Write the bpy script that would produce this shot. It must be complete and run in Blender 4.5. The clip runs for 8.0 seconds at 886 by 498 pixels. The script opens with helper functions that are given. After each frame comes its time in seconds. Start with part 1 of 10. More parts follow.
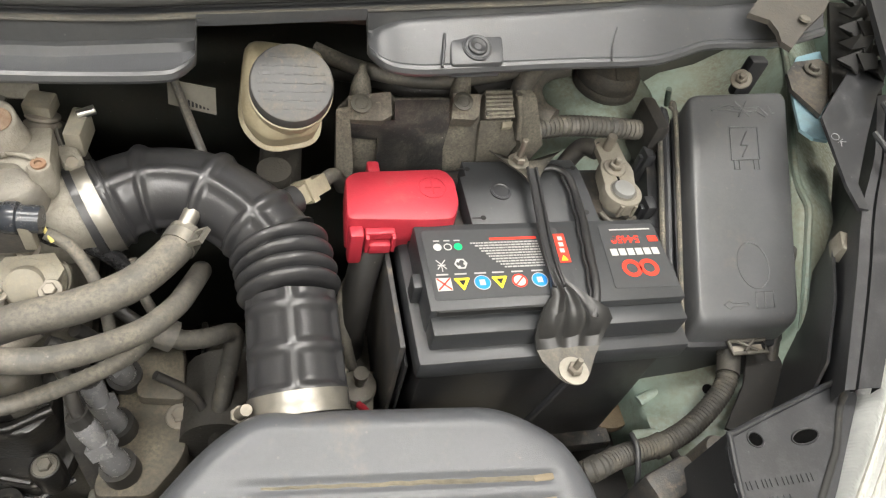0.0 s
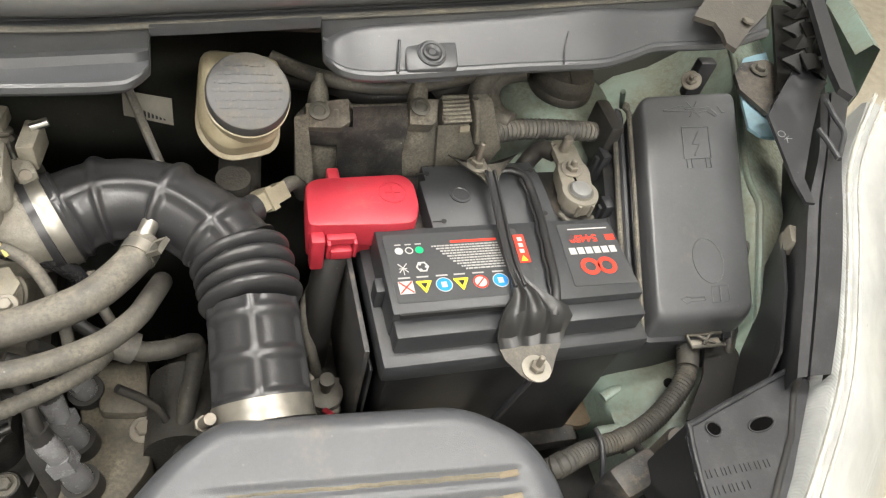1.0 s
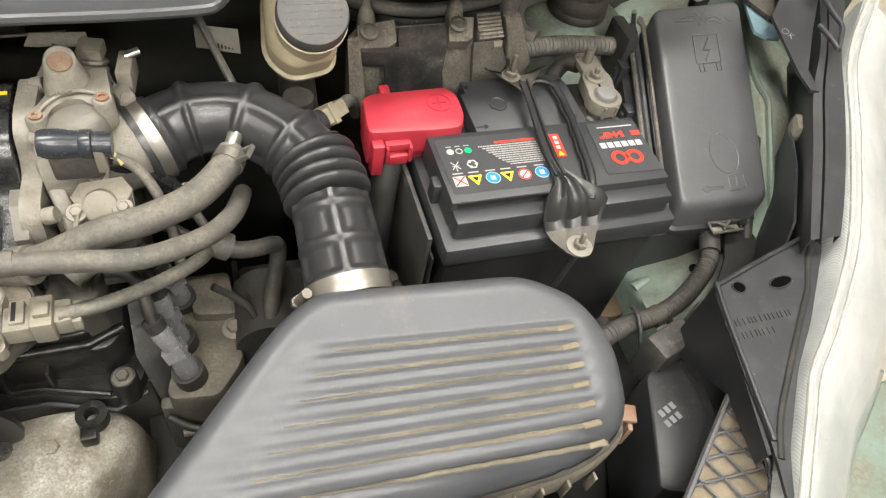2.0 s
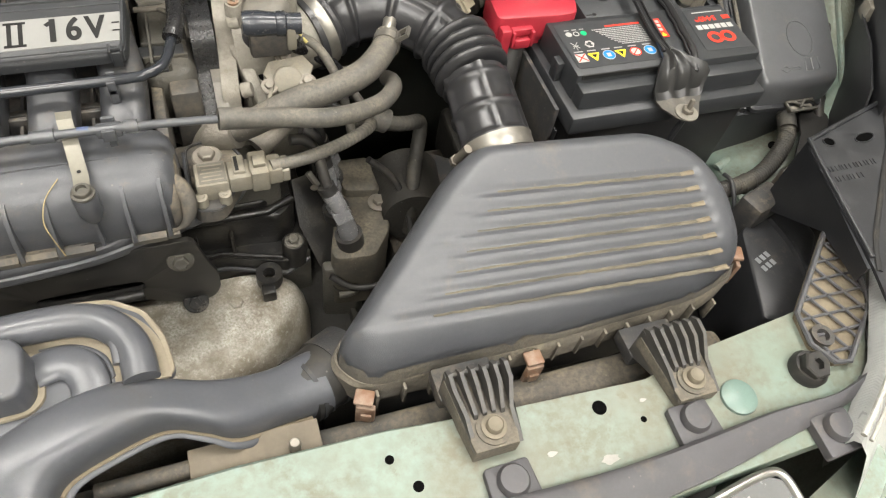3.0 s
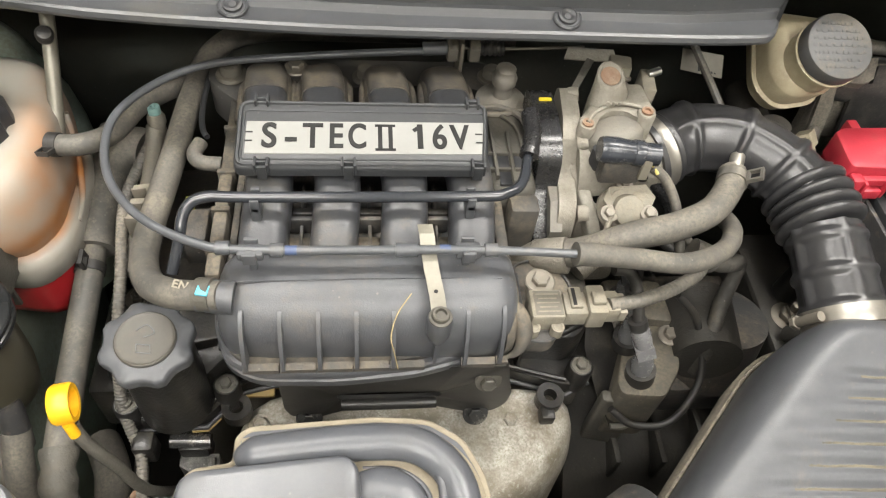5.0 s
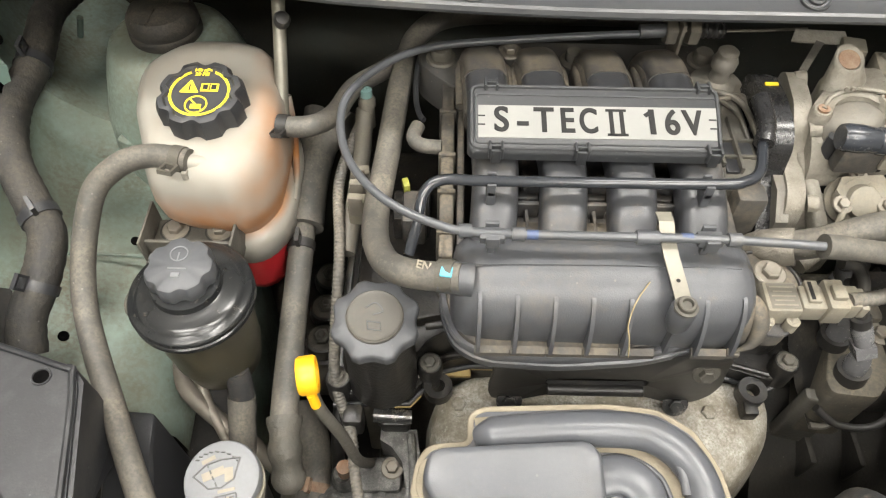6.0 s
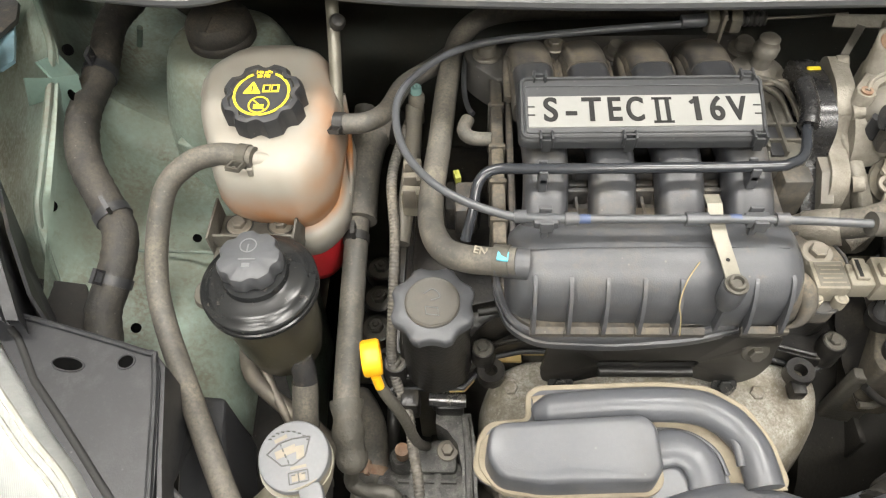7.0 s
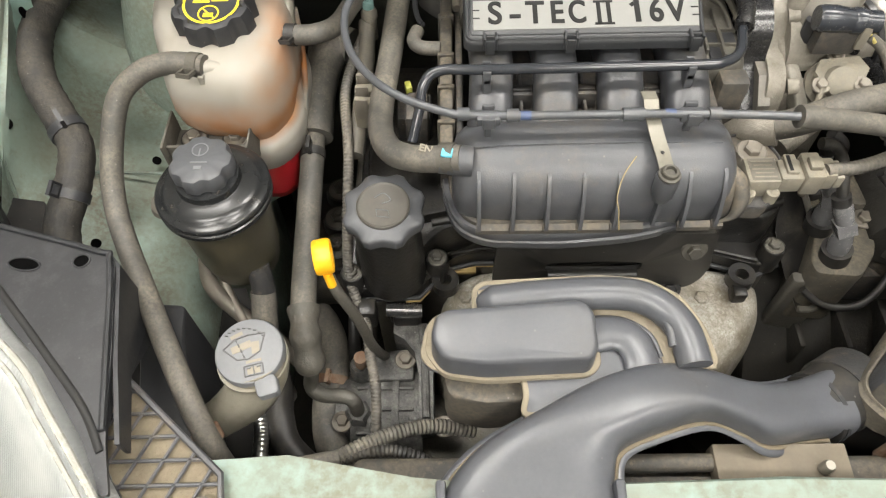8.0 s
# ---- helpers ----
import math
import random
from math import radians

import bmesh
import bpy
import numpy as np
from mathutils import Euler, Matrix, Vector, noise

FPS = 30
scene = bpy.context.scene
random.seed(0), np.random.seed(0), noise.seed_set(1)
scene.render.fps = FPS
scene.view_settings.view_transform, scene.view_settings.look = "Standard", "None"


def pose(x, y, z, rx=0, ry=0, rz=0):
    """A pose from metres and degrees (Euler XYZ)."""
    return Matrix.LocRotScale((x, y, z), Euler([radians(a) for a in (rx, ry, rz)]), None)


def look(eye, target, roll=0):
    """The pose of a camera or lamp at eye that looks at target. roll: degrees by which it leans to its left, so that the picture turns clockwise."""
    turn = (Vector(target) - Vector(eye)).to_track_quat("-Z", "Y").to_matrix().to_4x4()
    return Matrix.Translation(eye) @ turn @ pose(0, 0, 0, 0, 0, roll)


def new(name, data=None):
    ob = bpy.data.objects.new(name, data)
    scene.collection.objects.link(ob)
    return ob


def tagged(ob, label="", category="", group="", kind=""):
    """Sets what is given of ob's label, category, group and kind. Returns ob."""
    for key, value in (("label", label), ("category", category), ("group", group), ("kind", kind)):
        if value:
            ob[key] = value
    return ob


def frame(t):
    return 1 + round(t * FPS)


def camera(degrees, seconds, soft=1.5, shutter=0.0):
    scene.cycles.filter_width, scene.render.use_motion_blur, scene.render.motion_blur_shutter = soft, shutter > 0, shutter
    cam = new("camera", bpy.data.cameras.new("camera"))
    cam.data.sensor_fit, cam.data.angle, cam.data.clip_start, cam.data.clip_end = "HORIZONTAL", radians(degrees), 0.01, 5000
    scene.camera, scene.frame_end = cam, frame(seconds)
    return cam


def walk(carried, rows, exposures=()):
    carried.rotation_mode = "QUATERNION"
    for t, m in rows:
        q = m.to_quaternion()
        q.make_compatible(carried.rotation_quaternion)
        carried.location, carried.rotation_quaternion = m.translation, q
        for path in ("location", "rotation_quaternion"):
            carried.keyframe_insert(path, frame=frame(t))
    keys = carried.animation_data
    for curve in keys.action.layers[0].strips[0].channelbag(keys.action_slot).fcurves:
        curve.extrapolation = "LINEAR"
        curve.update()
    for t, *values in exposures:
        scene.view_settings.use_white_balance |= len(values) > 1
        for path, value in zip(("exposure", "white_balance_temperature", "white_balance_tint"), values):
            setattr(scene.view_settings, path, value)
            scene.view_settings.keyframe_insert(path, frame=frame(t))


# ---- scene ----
cam = camera(64.0, 8.0, 1.2)
PATH = [
    (0.0, (0.246, 0.035, 1.182), (0.762, 1.196, -0.363), 16.8),
    (0.5, (0.256, 0.041, 1.184), (0.841, 1.202, -0.335), 18.0),
    (1.0, (0.249, 0.028, 1.185), (0.852, 1.188, -0.328), 17.8),
    (1.2, (0.241, 0.019, 1.181), (0.844, 1.178, -0.333), 17.3),
    (2.3, (0.153, -0.074, 1.198), (0.738, 0.998, -0.386), 13.3),
    (2.5, (0.121, -0.094, 1.201), (0.707, 0.962, -0.392), 12.9),
    (3.0, (0.052, -0.123, 1.19), (0.607, 0.911, -0.43), 12.4),
    (3.5, (0.019, -0.095, 1.188), (0.501, 0.977, -0.431), 11.8),
    (4.0, (-0.023, -0.044, 1.187), (0.381, 1.078, -0.419), 11.4),
    (4.2, (-0.037, -0.033, 1.19), (0.332, 1.11, -0.41), 11.0),
    (5.3, (-0.099, -0.018, 1.183), (0.083, 1.188, -0.403), 6.8),
    (5.5, (-0.119, -0.017, 1.183), (0.032, 1.174, -0.416), 5.9),
    (6.0, (-0.174, -0.015, 1.18), (-0.179, 1.152, -0.444), 1.0),
    (6.5, (-0.195, -0.018, 1.192), (-0.275, 1.162, -0.422), -2.6),
    (7.0, (-0.191, -0.036, 1.192), (-0.279, 1.133, -0.429), -3.5),
    (7.5, (-0.18, -0.071, 1.178), (-0.25, 1.052, -0.475), -3.3),
    (8.0, (-0.167, -0.082, 1.178), (-0.206, 1.008, -0.498), -2.4),
]
walk(cam, [(t, look(eye, target, roll)) for t, eye, target, roll in PATH], [(0.0, 0.05), (1.0, 0.06), (2.5, -0.02), (3.0, -0.14), (3.5, -0.07), (4.0, 0.10), (5.5, 0.09), (6.0, 0.13), (6.5, 0.02), (7.0, 0.06), (7.5, -0.02), (8.0, -0.12)])

# ---------------------------------------------------------------- world and lights
SAGE = (0.235, 0.33, 0.285)
world = bpy.data.worlds.new("world")
scene.world = world
world.use_nodes = True
world.node_tree.nodes["Background"].inputs[0].default_value = (0.8, 0.85, 0.9, 1)
world.node_tree.nodes["Background"].inputs[1].default_value = 0.05


# ---------------------------------------------------------------- materials
def mat(name, colour, rough=0.5, metal=0.0, second=None, scale=40.0, amount=0.5, dust=0.0, dust_colour=(0.22, 0.18, 0.13),
        bump=0.0, bump_scale=300.0, spec=0.5, dust_scale=16.0, grain=0.4):
    """Painted, moulded or cast surface: two scales of variation, settled dust, fine relief."""
    m = bpy.data.materials.new(name)
    m.use_nodes = True
    nt = m.node_tree
    bs = nt.nodes["Principled BSDF"]
    bs.inputs["Metallic"].default_value = metal
    bs.inputs["Specular IOR Level"].default_value = spec
    co = nt.nodes.new("ShaderNodeNewGeometry")

    def noise_at(s, detail=5.0, roughness=0.6):
        n = nt.nodes.new("ShaderNodeTexNoise")
        n.inputs["Scale"].default_value = s
        n.inputs["Detail"].default_value = detail
        n.inputs["Roughness"].default_value = roughness
        nt.links.new(co.outputs["Position"], n.inputs["Vector"])
        return n.outputs["Fac"]

    def ramp(src, a, b):
        r = nt.nodes.new("ShaderNodeMapRange")
        r.inputs["From Min"].default_value = a
        r.inputs["From Max"].default_value = b
        nt.links.new(src, r.inputs["Value"])
        return r.outputs["Result"]

    def mix(fac, a, b):
        x = nt.nodes.new("ShaderNodeMix")
        x.data_type = "RGBA"
        if isinstance(fac, float):
            x.inputs[0].default_value = fac
        else:
            nt.links.new(fac, x.inputs[0])
        for sock, v in ((x.inputs[6], a), (x.inputs[7], b)):
            if isinstance(v, tuple):
                sock.default_value = (*v, 1)
            else:
                nt.links.new(v, sock)
        return x.outputs[2]

    def times(a, k):
        x = nt.nodes.new("ShaderNodeMath")
        x.operation = "MULTIPLY"
        nt.links.new(a, x.inputs[0])
        if isinstance(k, float):
            x.inputs[1].default_value = k
        else:
            nt.links.new(k, x.inputs[1])
        return x.outputs[0]

    second = second or tuple(c * 0.6 for c in colour)
    col = mix(times(ramp(noise_at(scale), 0.35, 0.7), amount), tuple(colour), second)
    fine = ramp(noise_at(scale * 9, 3.0), 0.2, 0.8)
    col = mix(times(fine, grain), col, tuple(c * 0.65 for c in colour))
    rgh = None
    if dust > 0:
        d = times(ramp(noise_at(dust_scale, 8.0, 0.68), 0.62 - 0.4 * dust, 0.80 - 0.15 * dust), min(1.0, 0.35 + dust))
        d = times(d, ramp(noise_at(dust_scale * 14, 3.0), 0.25, 0.6))
        spots = times(ramp(noise_at(dust_scale * 5.5, 6.0, 0.7), 0.60 - 0.10 * dust, 0.68), min(1.0, 0.9 * dust))
        peak = nt.nodes.new("ShaderNodeMath")
        peak.operation = "MAXIMUM"
        nt.links.new(d, peak.inputs[0])
        nt.links.new(spots, peak.inputs[1])
        axes = nt.nodes.new("ShaderNodeSeparateXYZ")
        nt.links.new(co.outputs["Normal"], axes.inputs[0])
        level = nt.nodes.new("ShaderNodeMapRange")
        level.inputs["From Min"].default_value, level.inputs["From Max"].default_value = -0.3, 0.75
        level.inputs["To Min"].default_value = 0.35
        nt.links.new(axes.outputs[2], level.inputs["Value"])
        d = times(peak.outputs[0], level.outputs["Result"])
        col = mix(d, col, dust_colour)
        flecks = nt.nodes.new("ShaderNodeTexVoronoi")
        flecks.inputs["Scale"].default_value = 130.0
        nt.links.new(co.outputs["Position"], flecks.inputs["Vector"])
        near = nt.nodes.new("ShaderNodeMapRange")
        near.inputs["From Min"].default_value, near.inputs["From Max"].default_value = 0.11, 0.07
        near.inputs["To Max"].default_value = min(0.55, 2.0 * dust)
        nt.links.new(flecks.outputs["Distance"], near.inputs["Value"])
        some = times(near.outputs["Result"], ramp(noise_at(55.0, 2.0), 0.52, 0.60))
        col = mix(some, col, tuple(0.6 * c + 0.10 for c in dust_colour))
        rgh = nt.nodes.new("ShaderNodeMapRange")
        rgh.inputs["To Min"].default_value = rough
        rgh.inputs["To Max"].default_value = 0.9
        nt.links.new(d, rgh.inputs["Value"])
        nt.links.new(rgh.outputs["Result"], bs.inputs["Roughness"])
        if metal > 0:
            mm = nt.nodes.new("ShaderNodeMapRange")
            mm.inputs["To Min"].default_value = metal
            mm.inputs["To Max"].default_value = 0.0
            nt.links.new(d, mm.inputs["Value"])
            nt.links.new(mm.outputs["Result"], bs.inputs["Metallic"])
    else:
        rr = nt.nodes.new("ShaderNodeMapRange")
        rr.inputs["To Min"].default_value = max(0.02, rough - 0.08)
        rr.inputs["To Max"].default_value = min(1.0, rough + 0.1)
        nt.links.new(noise_at(scale * 2.3), rr.inputs["Value"])
        nt.links.new(rr.outputs["Result"], bs.inputs["Roughness"])
    nt.links.new(col, bs.inputs["Base Color"])
    if bump > 0:
        b = nt.nodes.new("ShaderNodeBump")
        b.inputs["Strength"].default_value = bump
        b.inputs["Distance"].default_value = 0.0012
        nt.links.new(noise_at(bump_scale, 4.0), b.inputs["Height"])
        nt.links.new(b.outputs["Normal"], bs.inputs["Normal"])
    return m


def emitter(name, colour, strength):
    m = bpy.data.materials.new(name)
    m.use_nodes = True
    bs = m.node_tree.nodes["Principled BSDF"]
    bs.inputs["Base Color"].default_value = (*colour, 1)
    bs.inputs["Emission Color"].default_value = (*colour, 1)
    bs.inputs["Emission Strength"].default_value = strength
    return m


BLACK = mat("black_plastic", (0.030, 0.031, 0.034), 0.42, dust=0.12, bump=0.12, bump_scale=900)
BLACK_DUSTY = mat("dusty_black_plastic", (0.035, 0.035, 0.036), 0.5, dust=0.45, bump=0.3, bump_scale=700)
SATIN = mat("grey_black_satin_plastic", (0.034, 0.036, 0.039), 0.42, amount=0.3, dust=0.10, dust_scale=30, dust_colour=(0.10, 0.09, 0.075), bump=0.12, bump_scale=1200)
PLENUM = mat("grey_black_moulded_plastic", (0.074, 0.077, 0.085), 0.38, dust=0.25, bump=0.15, bump_scale=900, dust_colour=(0.16, 0.135, 0.10))
GLOSS = mat("oily_black_plastic", (0.017, 0.017, 0.018), 0.27, dust=0.14, dust_scale=70, dust_colour=(0.07, 0.064, 0.05), spec=0.55, bump=0.08, bump_scale=400)
PIPE_GLOSS = mat("shiny_blue_black_pipe", (0.028, 0.031, 0.037), 0.16, amount=0.3, dust=0.06)
HOLE = mat("dark_hole", (0.004, 0.004, 0.004), 1.0, spec=0.0)
RUBBER = mat("dusty_grey_rubber", (0.072, 0.069, 0.063), 0.55, dust=0.62, bump=0.3, bump_scale=160, dust_scale=30, dust_colour=(0.205, 0.182, 0.145))
RUBBER_DARK = mat("dark_rubber", (0.024, 0.023, 0.022), 0.5, dust=0.3, dust_scale=30, dust_colour=(0.10, 0.085, 0.06))
# Near-black base stands in for the shade of deep gaps.
SHADE_DARK = mat("shade_dark_metal", (0.012, 0.011, 0.010), 0.8, dust=0.25, dust_colour=(0.05, 0.042, 0.032))
CAST = mat("dirty_cast_aluminium", (0.28, 0.26, 0.225), 0.5, 0.5, dust=0.6, bump=0.6, bump_scale=500, dust_colour=(0.17, 0.145, 0.11), dust_scale=40)
CAST_PALE = mat("pale_dirty_casting", (0.27, 0.255, 0.22), 0.6, 0.15, second=(0.15, 0.13, 0.10), scale=55, amount=0.8, dust=0.4, bump=0.6, bump_scale=400, dust_colour=(0.13, 0.11, 0.08), dust_scale=60)
CAST_DARK = mat("grimy_cast_metal", (0.10, 0.095, 0.082), 0.55, 0.3, dust=0.5, bump=0.6, dust_colour=(0.10, 0.085, 0.062), dust_scale=32)
STEEL = mat("bright_steel", (0.62, 0.62, 0.60), 0.28, 1.0, dust=0.1, dust_scale=60)
STEEL_DULL = mat("dull_zinc_steel", (0.23, 0.21, 0.178), 0.55, 0.6, dust=0.4, dust_scale=70)
# Darker copy of CAST_DARK, with the deep bay's shade in its colour.
GEAR = mat("shade_darkened_casting", (0.035, 0.033, 0.029), 0.65, 0.2, dust=0.4, bump=0.5, dust_colour=(0.06, 0.052, 0.04), dust_scale=32)
SHIELD = mat("corroded_heat_shield", (0.250, 0.225, 0.175), 0.65, 0.10, second=(0.135, 0.112, 0.078), scale=24, amount=1.0, dust=0.50, dust_scale=34,
             dust_colour=(0.62, 0.60, 0.55), bump=0.9, bump_scale=170)
RUST = mat("rusty_steel", (0.17, 0.09, 0.05), 0.8, second=(0.27, 0.21, 0.155), scale=80, amount=0.9, bump=0.6)
# Same body paint; bases below SAGE_DIRTY offset the stronger light at the front.
SAGE_PAINT = mat("light_dimmed_sage_car_paint", (0.165, 0.235, 0.205), 0.36, 0.0, dust=0.62, dust_colour=(0.12, 0.10, 0.07), scale=13, dust_scale=22, second=(0.115, 0.115, 0.085), amount=0.95)
PANEL_PAINT = mat("stained_light_dimmed_sage_paint", (0.215, 0.300, 0.262), 0.36, 0.0, dust=0.66, dust_colour=(0.135, 0.115, 0.078), scale=7, dust_scale=11, second=(0.150, 0.140, 0.100), amount=1.0, grain=0.4, bump=0.25, bump_scale=60)
SAGE_DIRTY = mat("dirty_sage_green_paint", (0.265, 0.348, 0.300), 0.33, 0.0, second=(0.145, 0.150, 0.112), dust=0.68, dust_colour=(0.150, 0.130, 0.092), scale=10, amount=0.9, dust_scale=17, bump=0.9, bump_scale=16)
RED = mat("red_plastic", (0.40, 0.026, 0.042), 0.45, amount=0.3, dust=0.08, bump=0.2, bump_scale=900)
RED_LIQUID = mat("red_coolant_in_plastic", (0.42, 0.02, 0.025), 0.35, amount=0.3)
YELLOW = mat("yellow_plastic", (0.86, 0.44, 0.012), 0.4, amount=0.2)
CREAM = mat("aged_cream_plastic", (0.38, 0.33, 0.225), 0.42, dust=0.5, dust_scale=26, dust_colour=(0.17, 0.135, 0.08), grain=0.2)
GREY_CAP = mat("grey_plastic", (0.17, 0.175, 0.185), 0.5, amount=0.3, dust=0.08)
CAP_DARK = mat("dark_grey_plastic", (0.075, 0.078, 0.085), 0.45, amount=0.3, dust=0.1)
WHITE_PRINT = mat("white_print", (0.40, 0.40, 0.385), 0.5, amount=0.2, grain=0.15, spec=0.2)
BLACK_PRINT = mat("black_print", (0.02, 0.02, 0.02), 0.5, amount=0.15, spec=0.2)
RED_PRINT = mat("red_print", (0.66, 0.05, 0.03), 0.5, amount=0.15, spec=0.2)
BLUE_PRINT = mat("blue_print", (0.02, 0.22, 0.60), 0.5, amount=0.15, spec=0.2)
GREEN_PRINT = mat("green_print", (0.01, 0.42, 0.16), 0.5, amount=0.15, spec=0.2)
YELLOW_PRINT = mat("yellow_print", (0.80, 0.62, 0.04), 0.5, amount=0.15, spec=0.2)
LABEL = mat("matt_black_label", (0.040, 0.042, 0.045), 0.45, amount=0.2)
DIRT = mat("settled_brown_dirt", (0.20, 0.168, 0.115), 0.95, second=(0.14, 0.11, 0.075), scale=60, amount=0.8, bump=0.6)
FLOOR = mat("speckled_concrete", (0.50, 0.46, 0.37), 0.7, second=(0.30, 0.25, 0.18), scale=25, amount=0.6, bump=0.4, bump_scale=120)
WALL = mat("pale_painted_wall", (0.66, 0.66, 0.63), 0.8, scale=3, amount=0.3)
CEILING = mat("white_ceiling", (0.75, 0.75, 0.73), 0.85, scale=3, amount=0.2)
LAMP = emitter("lamp_diffuser", (1.0, 0.965, 0.905), 53.0)
TAPE_BROWN = mat("brown_dusty_conduit", (0.036, 0.034, 0.030), 0.65, dust=0.36, dust_colour=(0.14, 0.122, 0.09), dust_scale=34, bump=0.3)


# ---------------------------------------------------------------- mesh helpers
def thing(name, at, label, category, group="", kind=""):
    ob = new(name)
    ob.location = at
    ob.empty_display_size = 0.02
    return tagged(ob, label, category, group, kind)


def part(name, bm, material, parent=None, label="", sharp=38.0):
    """Links a bmesh given in world coordinates as one mesh object under parent."""
    bmesh.ops.recalc_face_normals(bm, faces=bm.faces)
    lim = radians(sharp)
    for f in bm.faces:
        f.smooth = True
    for e in bm.edges:
        if len(e.link_faces) == 2 and e.calc_face_angle(0.0) > lim:
            e.smooth = False
    me = bpy.data.meshes.new(name)
    bm.to_mesh(me)
    bm.free()
    me.materials.append(material)
    ob = new(name, me)
    if parent is not None:
        ob.parent = parent
        top = Vector((0, 0, 0))
        p = parent
        while p is not None:
            top += p.location
            p = p.parent
        for v in me.vertices:
            v.co -= top
    if label:
        ob["label"] = label
    return ob


def solo(name, bm, material, label, category, group="", kind=""):
    """A thing of one mesh."""
    return tagged(part(name, bm, material), label, category, group, kind)


def grow(bm):
    return bm if bm is not None else bmesh.new()


def rings(loops, bm=None, caps=True, closed=True):
    """Skin over loops of equally many points; closed: each loop is a ring."""
    bm = grow(bm)
    rows = [[bm.verts.new(p) for p in lp] for lp in loops]
    n = len(rows[0])
    for a, b in zip(rows, rows[1:]):
        for i in range(n if closed else n - 1):
            j = (i + 1) % n
            bm.faces.new((a[i], a[j], b[j], b[i]))
    if caps:
        bm.faces.new(rows[0])
        bm.faces.new(rows[-1])
    return bm


def box(x0, x1, y0, y1, z0, z1, bev=0.002, bm=None, seg=2, turn=0.0, tilt=0.0):
    """A bevelled box; turn: degrees about z, tilt: degrees about x, both round its middle."""
    one = bmesh.new()
    bmesh.ops.create_cube(one, size=1.0)
    if bev > 0:
        bmesh.ops.scale(one, vec=(x1 - x0, y1 - y0, z1 - z0), verts=one.verts)
        bmesh.ops.bevel(one, geom=one.edges[:], offset=min(bev, 0.49 * min(x1 - x0, y1 - y0, z1 - z0)), segments=seg, profile=0.5, affect="EDGES")
    else:
        bmesh.ops.scale(one, vec=(x1 - x0, y1 - y0, z1 - z0), verts=one.verts)
    m = pose((x0 + x1) / 2, (y0 + y1) / 2, (z0 + z1) / 2, tilt, 0, turn)
    return add(one, m, bm)


def add(one, m, bm=None):
    """Adds the bmesh one, moved by m, to bm."""
    bm = grow(bm)
    put = {v: bm.verts.new(m @ v.co) for v in one.verts}
    for f in one.faces:
        bm.faces.new([put[v] for v in f.verts])
    one.free()
    return bm


def chaikin(pts, n=2, closed=True):
    pts = [Vector(p) for p in pts]
    for _ in range(n):
        out = []
        for i in range(len(pts) if closed else len(pts) - 1):
            a, b = pts[i], pts[(i + 1) % len(pts)]
            out += [a.lerp(b, 0.25), a.lerp(b, 0.75)]
        pts = out if closed else [pts[0]] + out + [pts[-1]]
    return pts


def rounded(pts, r, seg=4):
    """A plane polygon with its corners rounded by about r."""
    out = []
    n = len(pts)
    for i in range(n):
        p, a, b = Vector(pts[i]), Vector(pts[i - 1]), Vector(pts[(i + 1) % n])
        da, db = (a - p), (b - p)
        k = min(r, 0.45 * da.length, 0.45 * db.length)
        s, e = p + da.normalized() * k, p + db.normalized() * k
        for j in range(seg + 1):
            u = j / seg
            out.append(s * (1 - u) ** 2 + p * 2 * u * (1 - u) + e * u * u)
    return out


def inset(pts, d):
    """Shrinks a plane polygon towards its middle by about d metres."""
    c = sum((Vector(p) for p in pts), Vector((0, 0))) / len(pts)
    out = []
    for p in pts:
        v = Vector(p) - c
        out.append(c + v * max(0.05, (v.length - d) / v.length))
    return out


def prism(pts, z0, z1, bev=0.002, bm=None, corner=0.0, zs=None):
    """An upright slab with the outline pts and a rounded upper edge. zs: a height for the top as a function of x and y."""
    if corner > 0:
        pts = rounded(pts, corner)
    lev = [(0.0, z0), (0.0, z1 - bev), (0.3 * bev, z1 - 0.3 * bev), (bev, z1)]
    if bev <= 0:
        lev = [(0.0, z0), (0.0, z1)]
    loops = []
    for d, z in lev:
        q = inset(pts, d) if d > 0 else [Vector(p) for p in pts]
        loops.append([(p.x, p.y, z if zs is None else z + (zs(p.x, p.y) if z != z0 else 0.0)) for p in q])
    return rings(loops, bm)


def spline(pts, n=6):
    """Catmull-Rom through the points."""
    pts = [Vector(p) for p in pts]
    if len(pts) < 3:
        return [pts[0].lerp(pts[-1], i / n) for i in range(n + 1)]
    out = []
    for i in range(len(pts) - 1):
        a, b, c, d = pts[max(0, i - 1)], pts[i], pts[i + 1], pts[min(len(pts) - 1, i + 2)]
        for j in range(n):
            t = j / n
            out.append(0.5 * ((2 * b) + (c - a) * t + (2 * a - 5 * b + 4 * c - d) * t * t + (3 * b - a - 3 * c + d) * t ** 3))
    out.append(pts[-1])
    return out


